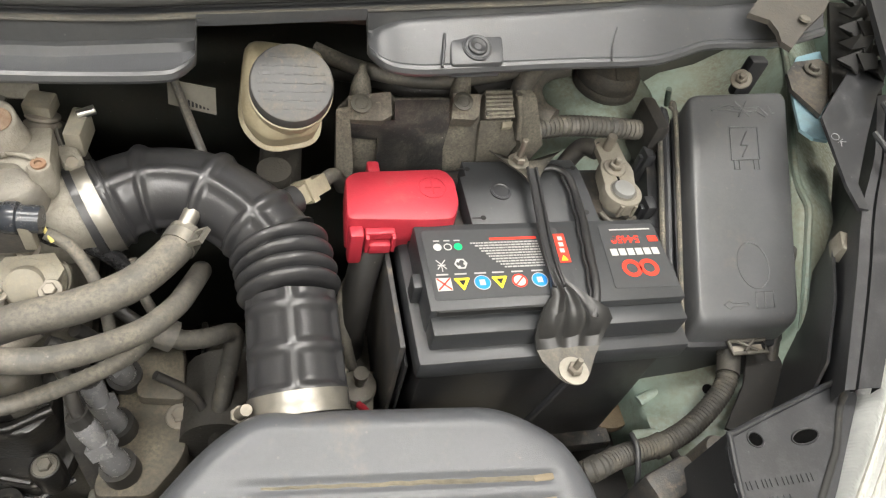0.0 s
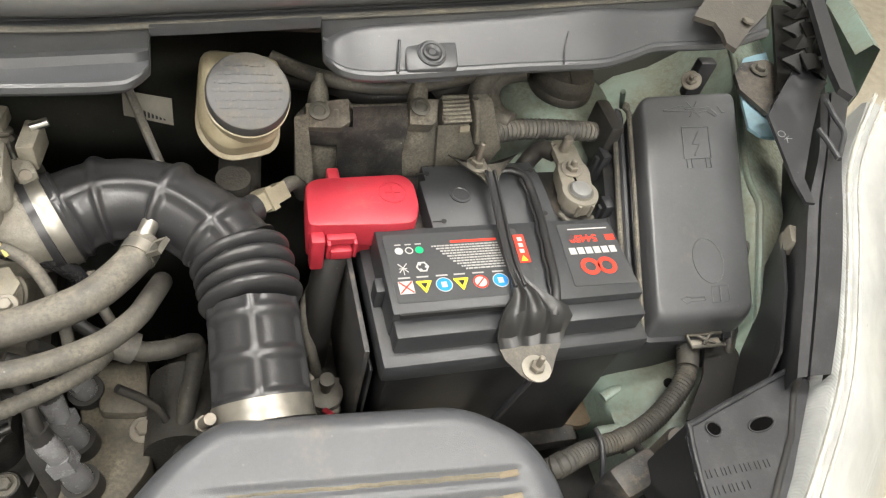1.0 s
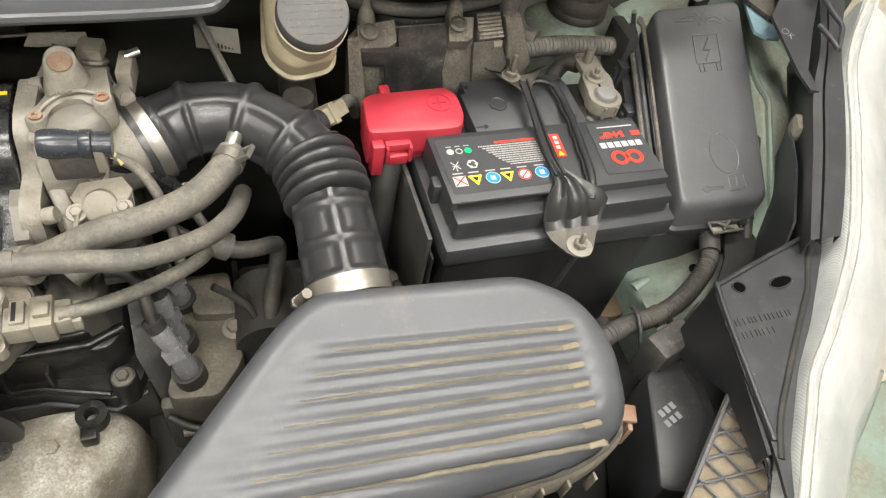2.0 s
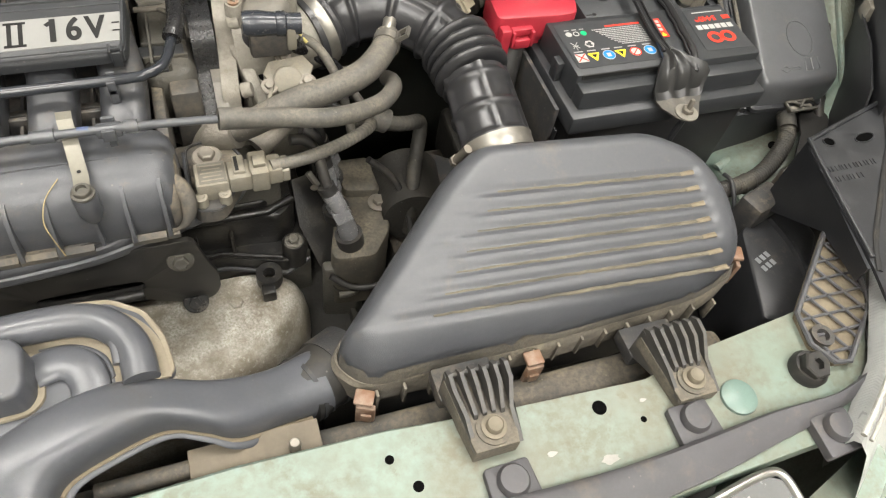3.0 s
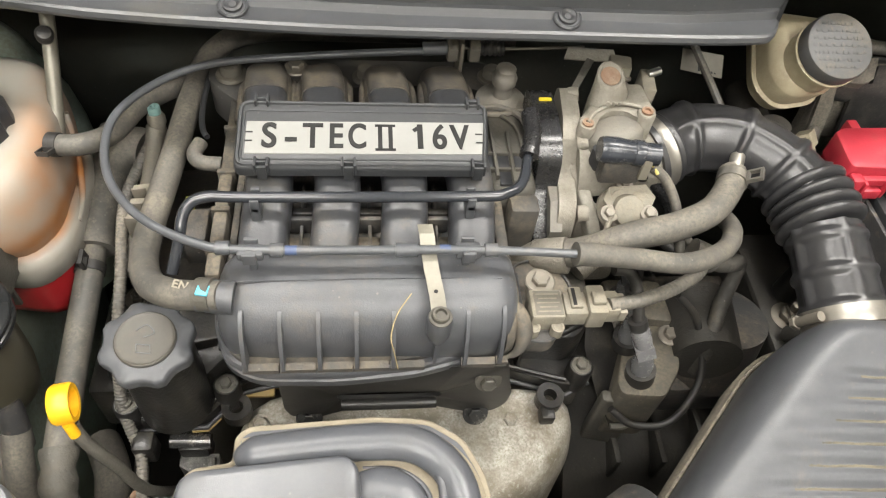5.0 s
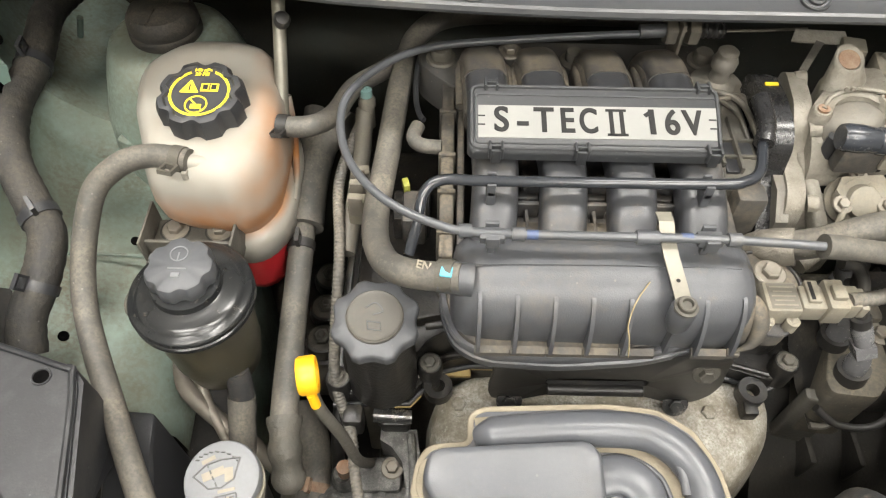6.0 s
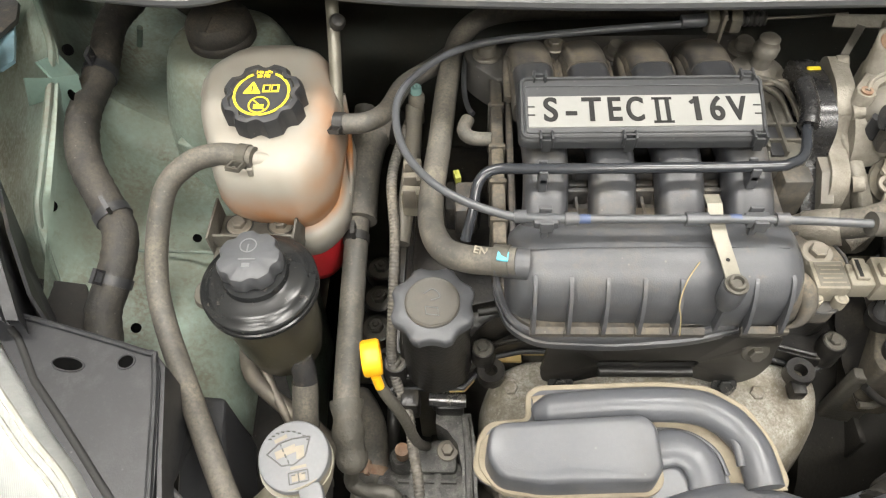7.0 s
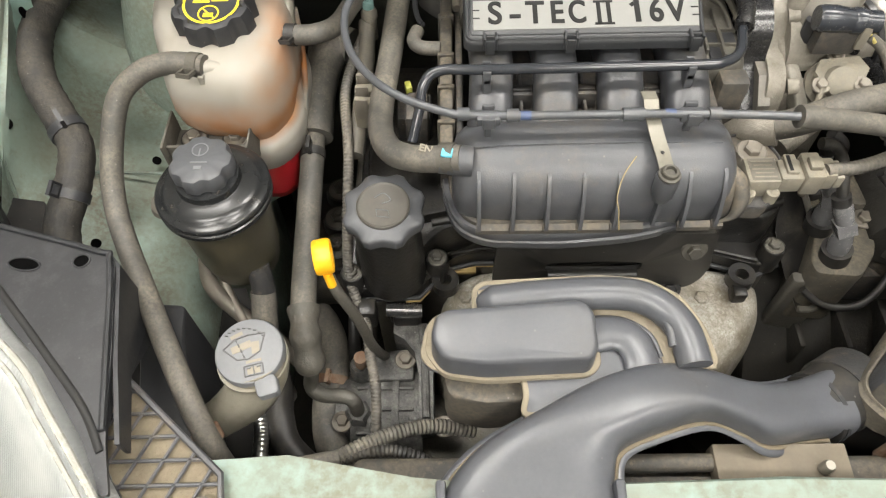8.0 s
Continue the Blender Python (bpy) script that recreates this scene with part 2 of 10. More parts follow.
def tube(pts, r, bm=None, sides=14, n=6, ribs=0.0, pitch=0.004, caps=True, raw=False, flat=1.0):
    """A hose along the points. r: a radius, or a function of 0..1; ribs: depth of corrugation with that pitch; flat: squashes it upright."""
    path = [Vector(p) for p in pts] if raw else spline(pts, n)
    if ribs > 0:
        fine = []
        for a, b in zip(path, path[1:]):
            k = max(1, int((b - a).length / (pitch / 4)))
            fine += [a.lerp(b, i / k) for i in range(k)]
        path = fine + [path[-1]]
    total = sum((b - a).length for a, b in zip(path, path[1:])) or 1.0
    loops, run, side = [], 0.0, None
    for i, p in enumerate(path):
        d = (path[min(i + 1, len(path) - 1)] - path[max(i - 1, 0)]).normalized()
        if side is None:
            side = d.cross(Vector((0, 0, 1)))
            if side.length < 0.05:
                side = d.cross(Vector((0, 1, 0)))
        side = (side - d * side.dot(d)).normalized()
        up = side.cross(d)
        if i:
            run += (p - path[i - 1]).length
        rr = r(run / total) if callable(r) else r
        if ribs > 0:
            rr += ribs * math.sin(run / pitch * math.tau)
        loops.append([p + side * (math.cos(a) * rr) + up * (math.sin(a) * rr * flat) for a in (math.tau * k / sides for k in range(sides))])
    return rings(loops, bm, caps)


def sqtube(pts, w, h, e=0.5, n=6, sides=28, bm=None):
    """A duct of flattened section along the points. w, h: half its width and height; e: 1 is round, less is squarer."""
    path = spline(pts, n)
    loops = []
    for i, p in enumerate(path):
        d = (path[min(i + 1, len(path) - 1)] - path[max(i - 1, 0)]).normalized()
        side = d.cross(Vector((0, 0, 1)))
        side = Vector((1, 0, 0)) if side.length < 0.05 else side.normalized()
        up = side.cross(d)
        lp = []
        for k in range(sides):
            a = math.tau * k / sides
            c, s = math.cos(a), math.sin(a)
            lp.append(p + side * (w * math.copysign(abs(c) ** e, c)) + up * (h * math.copysign(abs(s) ** e, s)))
        loops.append(lp)
    return rings(loops, bm)


def lathe(prof, at, axis=(0, 0, 1), bm=None, seg=32, lobes=0, lobe=0.0, points=False):
    """Turns a profile of (radius, height) round an axis through at. lobes: wavy outline of that depth, for grips; points: hollow scallops between points."""
    z = Vector(axis).normalized()
    x = z.cross(Vector((0, 1, 0)))
    if x.length < 0.1:
        x = z.cross(Vector((1, 0, 0)))
    x.normalize()
    y = z.cross(x)
    at = Vector(at)
    loops = []
    for r, h in prof:
        lp = []
        for k in range(seg):
            a = math.tau * k / seg
            rr = r * (1 - lobe * max(0.0, math.cos(a * lobes)) ** 0.8) if lobes and r > 1e-4 else r
            if points:
                rr = r * (1 - lobe * max(0.0, abs(math.cos(a * lobes / 2)) - 0.36) / 0.64)
            lp.append(at + x * (math.cos(a) * rr) + y * (math.sin(a) * rr) + z * h)
        loops.append(lp)
    return rings(loops, bm)


def lean(bm, at, deg, axis="X"):
    """Tips a bmesh by deg round a level axis through at."""
    at = Vector(at)
    bmesh.ops.transform(bm, matrix=Matrix.Translation(at) @ Matrix.Rotation(radians(deg), 4, axis) @ Matrix.Translation(-at), verts=bm.verts)
    return bm


def bolt(at, r=0.006, axis=(0, 0, 1), washer=True, bm=None, stud=0.0):
    """A hexagon head on a washer."""
    if washer:
        bm = lathe([(r * 1.7, 0), (r * 1.75, 0.0008), (r * 1.6, 0.0016)], at, axis, bm, 20)
    bm = lathe([(r, 0.0012), (r * 1.02, 0.0012 + r * 0.7), (r * 0.85, 0.0012 + r * 0.85), (r * 0.5, 0.0012 + r * 0.8)], at, axis, bm, 6)
    if stud > 0:
        bm = lathe([(r * 0.45, 0), (r * 0.45, stud), (r * 0.3, stud + 0.001)], at, axis, bm, 10)
    return bm


def plate3(pts, thick, bm=None, way=(0, 0, -1)):
    """A sheet with the 3D outline pts, thickened along way."""
    bm = grow(bm)
    w = Vector(way).normalized() * thick
    a = [Vector(p) for p in pts]
    return rings([[p + w for p in a], a], bm)


def lettering(text, size, m, material, parent, name="lettering", depth=0.0003, bold=0.0, label="", squeeze=1.0, align="CENTER"):
    cu = bpy.data.curves.new(name, "FONT")
    cu.body, cu.size, cu.align_x, cu.align_y = text, size, align, "CENTER"
    cu.extrude, cu.offset = depth, bold
    ob = bpy.data.objects.new(name, cu)
    scene.collection.objects.link(ob)
    me = bpy.data.meshes.new_from_object(ob.evaluated_get(bpy.context.evaluated_depsgraph_get()))
    bpy.data.objects.remove(ob)
    bpy.data.curves.remove(cu)
    bm = bmesh.new()
    bm.from_mesh(me)
    bpy.data.meshes.remove(me)
    bmesh.ops.transform(bm, matrix=m @ Matrix.Diagonal((squeeze, 1, 1, 1)), verts=bm.verts)
    return part(name, bm, material, parent, label)


def mirror_x(p):
    """The same place on the other side of the car."""
    return (MID * 2 - p[0], *p[1:])


def hose(name, pts, r, material, label, category="hose", clamps=(), clamp_material=None, ear=(0, 0, 1), **kw):
    """A hose with spring clamps at the given places along it (0 to 1)."""
    h = thing(name, pts[0], label, category)
    part("line", tube(pts, r, **kw), material, h, "", 60)
    path = spline(pts, 12)
    rr = r(0.5) if callable(r) else r
    for u in clamps:
        i = min(len(path) - 3, max(1, int(u * (len(path) - 1))))
        d = (path[i + 1] - path[i - 1]).normalized()
        cl = tube([path[i] - d * 0.004, path[i] + d * 0.004], rr * 1.10, sides=18, raw=True)
        side = Vector(ear) - d * Vector(ear).dot(d)
        side.normalize()
        t = d.cross(side)
        q = path[i] + side * (rr * 1.08)
        k = min(0.0060, rr * 0.62)
        loop = [q + d * (k * a) + side * (k * (b + 1)) for a, b in ((-1, -1), (1, -1), (1, 1), (-1, 1))]
        rings([[p + t * 0.0016 for p in loop], [p - t * 0.0016 for p in loop], [p.lerp((loop[0] + loop[2]) / 2, 0.34) - t * 0.0016 for p in loop], [p.lerp((loop[0] + loop[2]) / 2, 0.34) + t * 0.0016 for p in loop], [p + t * 0.0016 for p in loop]], cl, False)
        part("spring_clamp", cl, clamp_material or CAST_DARK, h, "spring clamp")
    return h


MID = 0.0715


def bar(x, y, z, w, d, bm=None, h=0.0002, turn=0.0):
    return box(x - w / 2, x + w / 2, y - d / 2, y + d / 2, z, z + h, 0, bm, turn=turn)


def ring_flat(x, y, z, r, w, h=0.0003, bm=None, seg=32):
    bm = grow(bm)
    return rings([[(x + rr * math.cos(a), y + rr * math.sin(a), zz) for a in (math.tau * k / seg for k in range(seg))] for rr, zz in ((r, z), (r, z + h), (r - w, z + h), (r - w, z))], bm, False)


# ---------------------------------------------------------------- the garage round the car
def garage():
    solo("ground", prism([(-4, -4), (4.2, -4), (4.2, 4), (-4, 4)], -0.1, 0.0, 0.0), FLOOR, "speckled beige concrete garage floor", "floor", kind="structure")
    for n, (x0, x1, y0, y1) in {"wall_west": (-4.15, -4, -4, 4), "wall_east": (4.2, 4.35, -4, 4), "wall_south": (-4.15, 4.35, -4.15, -4), "wall_north": (-4.15, 4.35, 4, 4.15)}.items():
        solo(n, box(x0, x1, y0, y1, -0.1, 3.2, 0), WALL, "plain pale painted garage wall", "wall", kind="structure")
    solo("ceiling", box(-4.15, 4.35, -4.15, 4.15, 3.2, 3.3, 0), CEILING, "plain white garage ceiling", "ceiling", kind="structure")
    for x in (-0.85, 1.0):
        for y in (-2.3, -1.0, 0.6):
            lamp = thing("ceiling_light", (x, y, 3.2), "white ceiling light panel with a glowing diffuser", "lamp", "ceiling lights")
            part("frame", box(x - 0.62, x + 0.62, y - 0.17, y + 0.17, 3.15, 3.198, 0.004), CEILING, lamp)
            part("diffuser", box(x - 0.60, x + 0.60, y - 0.15, y + 0.15, 3.143, 3.149, 0.0), LAMP, lamp)


garage()


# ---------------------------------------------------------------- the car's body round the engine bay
# Sage paint whose shade is put into the near-black base.
BULKHEAD = mat("shade_darkened_sage_bulkhead", (0.044, 0.050, 0.043), 0.7, second=(0.032, 0.027, 0.020), scale=9, amount=0.9, dust=0.4, dust_colour=(0.09, 0.078, 0.06), dust_scale=12, bump=0.4, bump_scale=40)
STRUT_RUBBER = mat("dusty_strut_rubber", (0.035, 0.033, 0.031), 0.6, dust=0.55, dust_colour=(0.14, 0.12, 0.09), dust_scale=40, bump=0.4)


def body():
    car = thing("car_body", (MID, 0.2, 0.0), "sage green painted car body around the open engine bay", "car body")
    # inner wings: a dished panel each side, with strut tower
    for side in (0, 1):
        fl = mirror_x if side else (lambda p: p)
        prof = [(0.12, 0.70), (0.09, 0.74), (0.045, 0.765), (0.012, 0.784), (0.0, 0.790), (-0.005, 0.784), (-0.010, 0.752), (-0.020, 0.715), (-0.038, 0.685), (-0.068, 0.660), (-0.110, 0.645), (-0.150, 0.632), (-0.172, 0.600), (-0.182, 0.50), (-0.186, 0.30)] if not side else [(0.12, 0.70), (0.09, 0.76), (0.045, 0.80), (0.010, 0.835), (0.0, 0.846), (-0.005, 0.836), (-0.010, 0.770), (-0.020, 0.715), (-0.038, 0.685), (-0.068, 0.660), (-0.105, 0.645), (-0.140, 0.632), (-0.158, 0.600), (-0.166, 0.50), (-0.170, 0.30)]
        ys = [0.20 + 0.01 * k for k in range(49)]
        loops = []
        for y in ys:
            rail = max(0.7115 + 0.37 * (y - 0.5), 0.688) if side else max(0.725 + 0.47 * (y - 0.41), 0.692 + 0.21 * (y - 0.278))
            step = min(1.0, max(0.0, (y - 0.452) / 0.022))
            fold = (0.036 if side else 0.022) * step * step * (3 - 2 * step) + (0.008 if side else 0.004) * math.exp(-((y - 0.474) / 0.008) ** 2) + 0.003 * math.exp(-((y - 0.30) / 0.02) ** 2)
            sink = min(1.0, max(0.0, (0.31 - y) / 0.10)) if side else min(1.0, max(0.0, (0.36 - y) / 0.16))
            lp = []
            for i, (d, z) in enumerate(prof):
                z += (fold if 7 <= i <= 11 else 0.0) + (0.02 * max(0.0, (y - 0.42) / 0.2) if 6 <= i <= 10 else 0.0)
                z -= (sink if i < 6 or not side else min(1.0, max(0.0, (0.40 - y) / 0.16))) * max(0.0, z - 0.66) * 0.8
                if side:
                    crest = 0.846 - max(0.0, 0.48 - y) * 0.57
                    z = z + crest - 0.846 if i < 5 else min(z, crest - 0.006 * (i - 4))
                least = 0.574 if not side and i > 9 and y < 0.43 else 0.0
                lp.append(fl((max(least, rail + (0.0145 + 0.014 * (y - 0.5) if side and i > 5 else 0.0) + d + 0.0015 * math.sin(y * 31 + i)), y, z + 0.0015 * math.cos(y * 23 + i * 1.7))))
            loops.append(lp)
        part("wing_crest", tube([lp[4] for lp in loops[6::2]], 0.0034, sides=8), SAGE_PAINT, car, "pale sealed seam along the wing")
        part("inner_wing", rings(loops, None, False, False), SAGE_DIRTY, car, "dented sage green inner wing panel with dust", 60)
        c = fl((0.568, 0.506, 0.0)) if side else (0.578, 0.530, 0.0)
        foot = [(0.084, 0.50), (0.082, 0.67), (0.078, 0.700), (0.071, 0.722), (0.065, 0.742), (0.058, 0.762)] if side else [(0.118, 0.50), (0.105, 0.66), (0.092, 0.700), (0.078, 0.722), (0.066, 0.742), (0.058, 0.762)]
        tower = lathe(foot + [ (0.053, 0.772), (0.046, 0.777), (0.036, 0.778), (0.001, 0.778)], c, bm=None, seg=40)
        part("strut_tower", tower, SAGE_DIRTY, car, "sage green domed strut tower", 60)
        cap = part("strut_cap", lathe([(0.0300, 0.777), (0.0315, 0.779), (0.0315, 0.785), (0.0300, 0.787), (0.0310, 0.790), (0.0300, 0.797), (0.026, 0.803), (0.015, 0.806), (0.001, 0.807)], c, seg=40), STRUT_RUBBER, car, "dusty black rubber strut cap")
        for k in range(3):
            a = math.radians(20 + 120 * k)
            part("cap_rib", tube([(c[0] + math.cos(a) * 0.008, c[1] + math.sin(a) * 0.008, 0.8062), (c[0] + math.cos(a) * 0.026, c[1] + math.sin(a) * 0.026, 0.8035)], 0.0016, sides=6, raw=True), STRUT_RUBBER, cap)
        for x, y, z in ((0.598, 0.362, 0.658), (0.616, 0.250, 0.683)):
            part("panel_hole", lathe([(0.0042, -0.001), (0.0042, 0.0006), (0.001, 0.0006)], fl((x, y, z)), (0.5 if side else -0.5, 0.0, 0.85)), HOLE, car, "dark drilled hole")
        # pressed bead, joint line and sealed edge of the panel
        if side:
            part("pressed_bead", tube([fl(p) for p in ((0.620, 0.446, 0.704), (0.596, 0.440, 0.698), (0.570, 0.447, 0.698), (0.552, 0.462, 0.700))], 0.0042, sides=10, flat=0.6), SAGE_DIRTY, car, "", 60)
            part("sealed_joint", tube([fl(p) for p in ((0.560, 0.340, 0.6615), (0.590, 0.343, 0.6615), (0.620, 0.342, 0.6645), (0.645, 0.336, 0.6735))], 0.0016, sides=8), SAGE_PAINT, car, "brown sealed joint line")
            for x, y, z in ((0.6890, 0.333, 0.742), (0.6810, 0.448, 0.812)):
                part("panel_hole", lathe([(0.0048, -0.001), (0.0048, 0.0012), (0.001, 0.0012)], fl((x, y, z)), (0.9, -0.2, 0.4)), HOLE, car, "dark drilled hole")
        else:
            part("pressed_bead", tube([(0.652, 0.246, 0.6520), (0.628, 0.262, 0.6480), (0.596, 0.268, 0.6470), (0.572, 0.262, 0.6440)], 0.0050, sides=12, flat=0.5), SAGE_DIRTY, car, "pressed bead across the wing panel", 60)
            part("pressed_bead", tube([(0.556, 0.232, 0.6420), (0.590, 0.230, 0.6450), (0.630, 0.226, 0.6500), (0.660, 0.222, 0.6580)], 0.0050, sides=12, flat=0.5), SAGE_DIRTY, car, "", 60)
            for x, y in ((0.607, 0.2865), (0.640, 0.252)):
                part("panel_hole", lathe([(0.0062, -0.001), (0.0062, 0.0012), (0.001, 0.0012)], (x, y, 0.6495), (-0.2, 0.0, 0.95)), HOLE, car, "dark drilled hole")
        for x, y, z in ((0.700, 0.512, 0.742), (0.680, 0.556, 0.752)):
            part("stud", tube([fl((x, y, z - 0.02)), fl((x - 0.012, y - 0.006, z + 0.006))], 0.003, sides=10, raw=True), SAGE_PAINT, car, "painted weld stud")
    for x0, x1 in ((-0.62, -0.45), (0.60, 0.77)):
        tyre = part("tyre", lathe([(0.19, x0), (0.265, x0 + 0.005), (0.28, x0 + 0.03), (0.28, x1 - 0.03), (0.265, x1 - 0.005), (0.19, x1)], (0, 0.60, 0.28), (1, 0, 0), seg=40), RUBBER_DARK, car, "black rubber tyre")
        part("rim", lathe([(0.19, x0 + 0.02), (0.188, x1 - 0.02), (0.05, x1 - 0.05)], (0, 0.60, 0.28), (1, 0, 0), seg=32), STEEL_DULL, tyre, "dull steel rim")
    # Added plate, widened past the engine so the lit floor stays hidden.
    part("subframe", prism([(-0.82, -0.02), (0.96, -0.02), (0.96, 0.31), (0.59, 0.315), (0.59, 0.658), (-0.44, 0.658), (-0.44, 0.315), (-0.82, 0.31)], 0.14, 0.18, 0.004), SHADE_DARK, car, "dark subframe plate added under the engine to close off the lit floor")
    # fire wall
    part("bulkhead", box(-0.75, 0.90, 0.66, 0.70, 0.12, 0.93, 0.004), BULKHEAD, car, "sage green bulkhead with its shade put into the colour")
    # bonnet landing panel at the front
    top = [(-0.40, 0.055), (-0.324, 0.047), (-0.276, 0.050), (-0.199, 0.036), (-0.13, 0.030), (0.028, 0.036), (0.126, 0.033), (0.20, 0.026), (0.315, 0.020), (0.36, 0.030), (0.453, 0.040), (0.52, 0.05),
           (0.50, -0.02), (0.43, -0.056), (0.30, -0.060), (0.0715, -0.072), (-0.16, -0.060), (-0.29, -0.056), (-0.36, -0.02)]
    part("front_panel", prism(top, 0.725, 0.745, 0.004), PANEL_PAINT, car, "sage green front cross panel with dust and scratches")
    part("front_panel_skirt", box(-0.36, 0.50, 0.006, 0.014, 0.60, 0.728, 0.002), SAGE_DIRTY, car)
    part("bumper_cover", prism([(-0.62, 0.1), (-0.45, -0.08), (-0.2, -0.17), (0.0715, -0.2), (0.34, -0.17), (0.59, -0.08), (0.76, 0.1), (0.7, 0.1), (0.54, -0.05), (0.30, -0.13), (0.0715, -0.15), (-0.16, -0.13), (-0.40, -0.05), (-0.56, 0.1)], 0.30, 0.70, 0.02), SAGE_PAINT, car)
    return car


CAR = body()


LAMP_EDGE = [(0.838, 0.438), (0.765, 0.363), (0.718, 0.283), (0.660, 0.192), (0.601, 0.127), (0.567, 0.096), (0.543, 0.067), (0.524, 0.044), (0.500, 0.014), (0.480, -0.013), (0.445, -0.042), (0.42, -0.06)]


def fender(side):
    """The outer wing, the lamp and the black covers of one front corner."""
    fl = mirror_x if side else (lambda p: p)
    f = thing("front_wing", fl((0.80, 0.3, 0.0)), "pale sage green outer front wing of the car", "car wing", "front wings")
    edge = [(0.915, 0.70), (0.892, 0.56), (0.868, 0.48)]
    loops = []
    for x, y in edge:
        loops.append([fl((x - 0.02, y, 0.862)), fl((x - 0.010, y - 0.002, 0.876)), fl((x, y - 0.004, 0.872)), fl((x + 0.012, y - 0.008, 0.82)), fl((x + 0.016, y - 0.010, 0.55)), fl((x + 0.010, y - 0.010, 0.3))])
    part("panel", rings(loops, None, False, False), SAGE_PAINT, f, "", 60)
    return f


def headlamp(side):
    fl = mirror_x if side else (lambda p: p)
    h = thing("headlamp", fl((0.62, 0.10, 0.0)), "swept car headlamp with a clear lens and white ribbed reflector", "headlamp", "headlamps")
    inner = LAMP_EDGE
    loops, bowl = [], []
    for i, (x, y) in enumerate(inner):
        b, c = Vector(inner[min(i + 1, len(inner) - 1)]), Vector(inner[max(i - 1, 0)])
        d = (b - c).normalized()
        n = Vector((-d.y, d.x))
        if n.x < 0:
            n = -n
        z = 0.785 + 0.19 * max(0.0, y - 0.1) - 0.25 * max(0.0, -y)
        k = 0.62 + 0.38 * min(1.0, max(0.0, (y + 0.03) / 0.25))
        w = [(0.001, -0.03), (0.001, 0.0), (0.004, 0.005), (0.012, 0.006), (0.03, 0.003), (0.06, -0.014), (0.09, -0.05), (0.105, -0.10), (0.11, -0.20)]
        loops.append([fl((x + n.x * u * k, y + n.y * u * k, z + v)) for u, v in w])
        q = [(0.004, -0.028), (0.009, -0.008), (0.016, -0.006), (0.03, -0.014), (0.05, -0.040), (0.075, -0.075), (0.095, -0.13), (0.10, -0.20)]
        bowl.append([fl((x + n.x * u * k, y + n.y * u * k, z + v)) for u, v in q])
    lens = part("lens", rings(loops, None, False, False), LENS, h, "clear polycarbonate lens", 60)
    lens.visible_shadow = False
    part("reflector", rings(bowl, None, False, False), REFLECT, h, "white ribbed reflector", 60)
    for k, (u, v) in enumerate(((0.010, 0.004), (0.018, 0.002))):
        line = []
        for lp in loops:
            a, b = Vector(lp[2]), Vector(lp[4])
            line.append(a.lerp(b, 0.2 + 0.35 * k) - Vector((0, 0, 0.0015)))
        part("lens_rim", tube(line, 0.0022 - 0.0006 * k, sides=8), RIM_CLEAR, h, "bright moulded lens edge")
    return h


def lens_material():
    m = bpy.data.materials.new("clear_lens")
    m.use_nodes = True
    bs = m.node_tree.nodes["Principled BSDF"]
    bs.inputs["Base Color"].default_value = (0.95, 0.97, 0.97, 1)
    bs.inputs["Roughness"].default_value = 0.05
    bs.inputs["Transmission Weight"].default_value = 1.0
    bs.inputs["IOR"].default_value = 1.12
    return m


LENS = lens_material()
RIM_CLEAR = mat("frosted_clear_plastic", (0.30, 0.292, 0.262), 0.25, amount=0.2, grain=0.1)
REFLECT = mat("white_silver_reflector", (0.46, 0.465, 0.45), 0.30, 0.25, second=(0.26, 0.27, 0.27), scale=22, amount=0.7, grain=0.1)
nt = REFLECT.node_tree
wave = nt.nodes.new("ShaderNodeTexWave")
wave.inputs["Scale"].default_value = 160.0
wave.inputs["Distortion"].default_value = 0.4
geo = nt.nodes.new("ShaderNodeNewGeometry")
bump = nt.nodes.new("ShaderNodeBump")
bump.inputs["Distance"].default_value = 0.001
bump.inputs["Strength"].default_value = 0.25
nt.links.new(geo.outputs["Position"], wave.inputs["Vector"])
nt.links.new(wave.outputs["Fac"], bump.inputs["Height"])
nt.links.new(bump.outputs["Normal"], nt.nodes["Principled BSDF"].inputs["Normal"])
for s in (0, 1):
    fender(s)
    headlamp(s)


SLATS = mat("greyed_black_plastic", (0.075, 0.076, 0.082), 0.5, amount=0.3, dust=0.25, dust_scale=50)
COVER = mat("scuffed_black_plastic", (0.024, 0.025, 0.028), 0.40, dust=0.3, dust_scale=55, dust_colour=(0.075, 0.075, 0.078), bump=0.08, bump_scale=700)


STEP_SHADE = mat("black_step_shade_plastic", (0.012, 0.012, 0.012), 0.6, amount=0.3, dust=0.06)


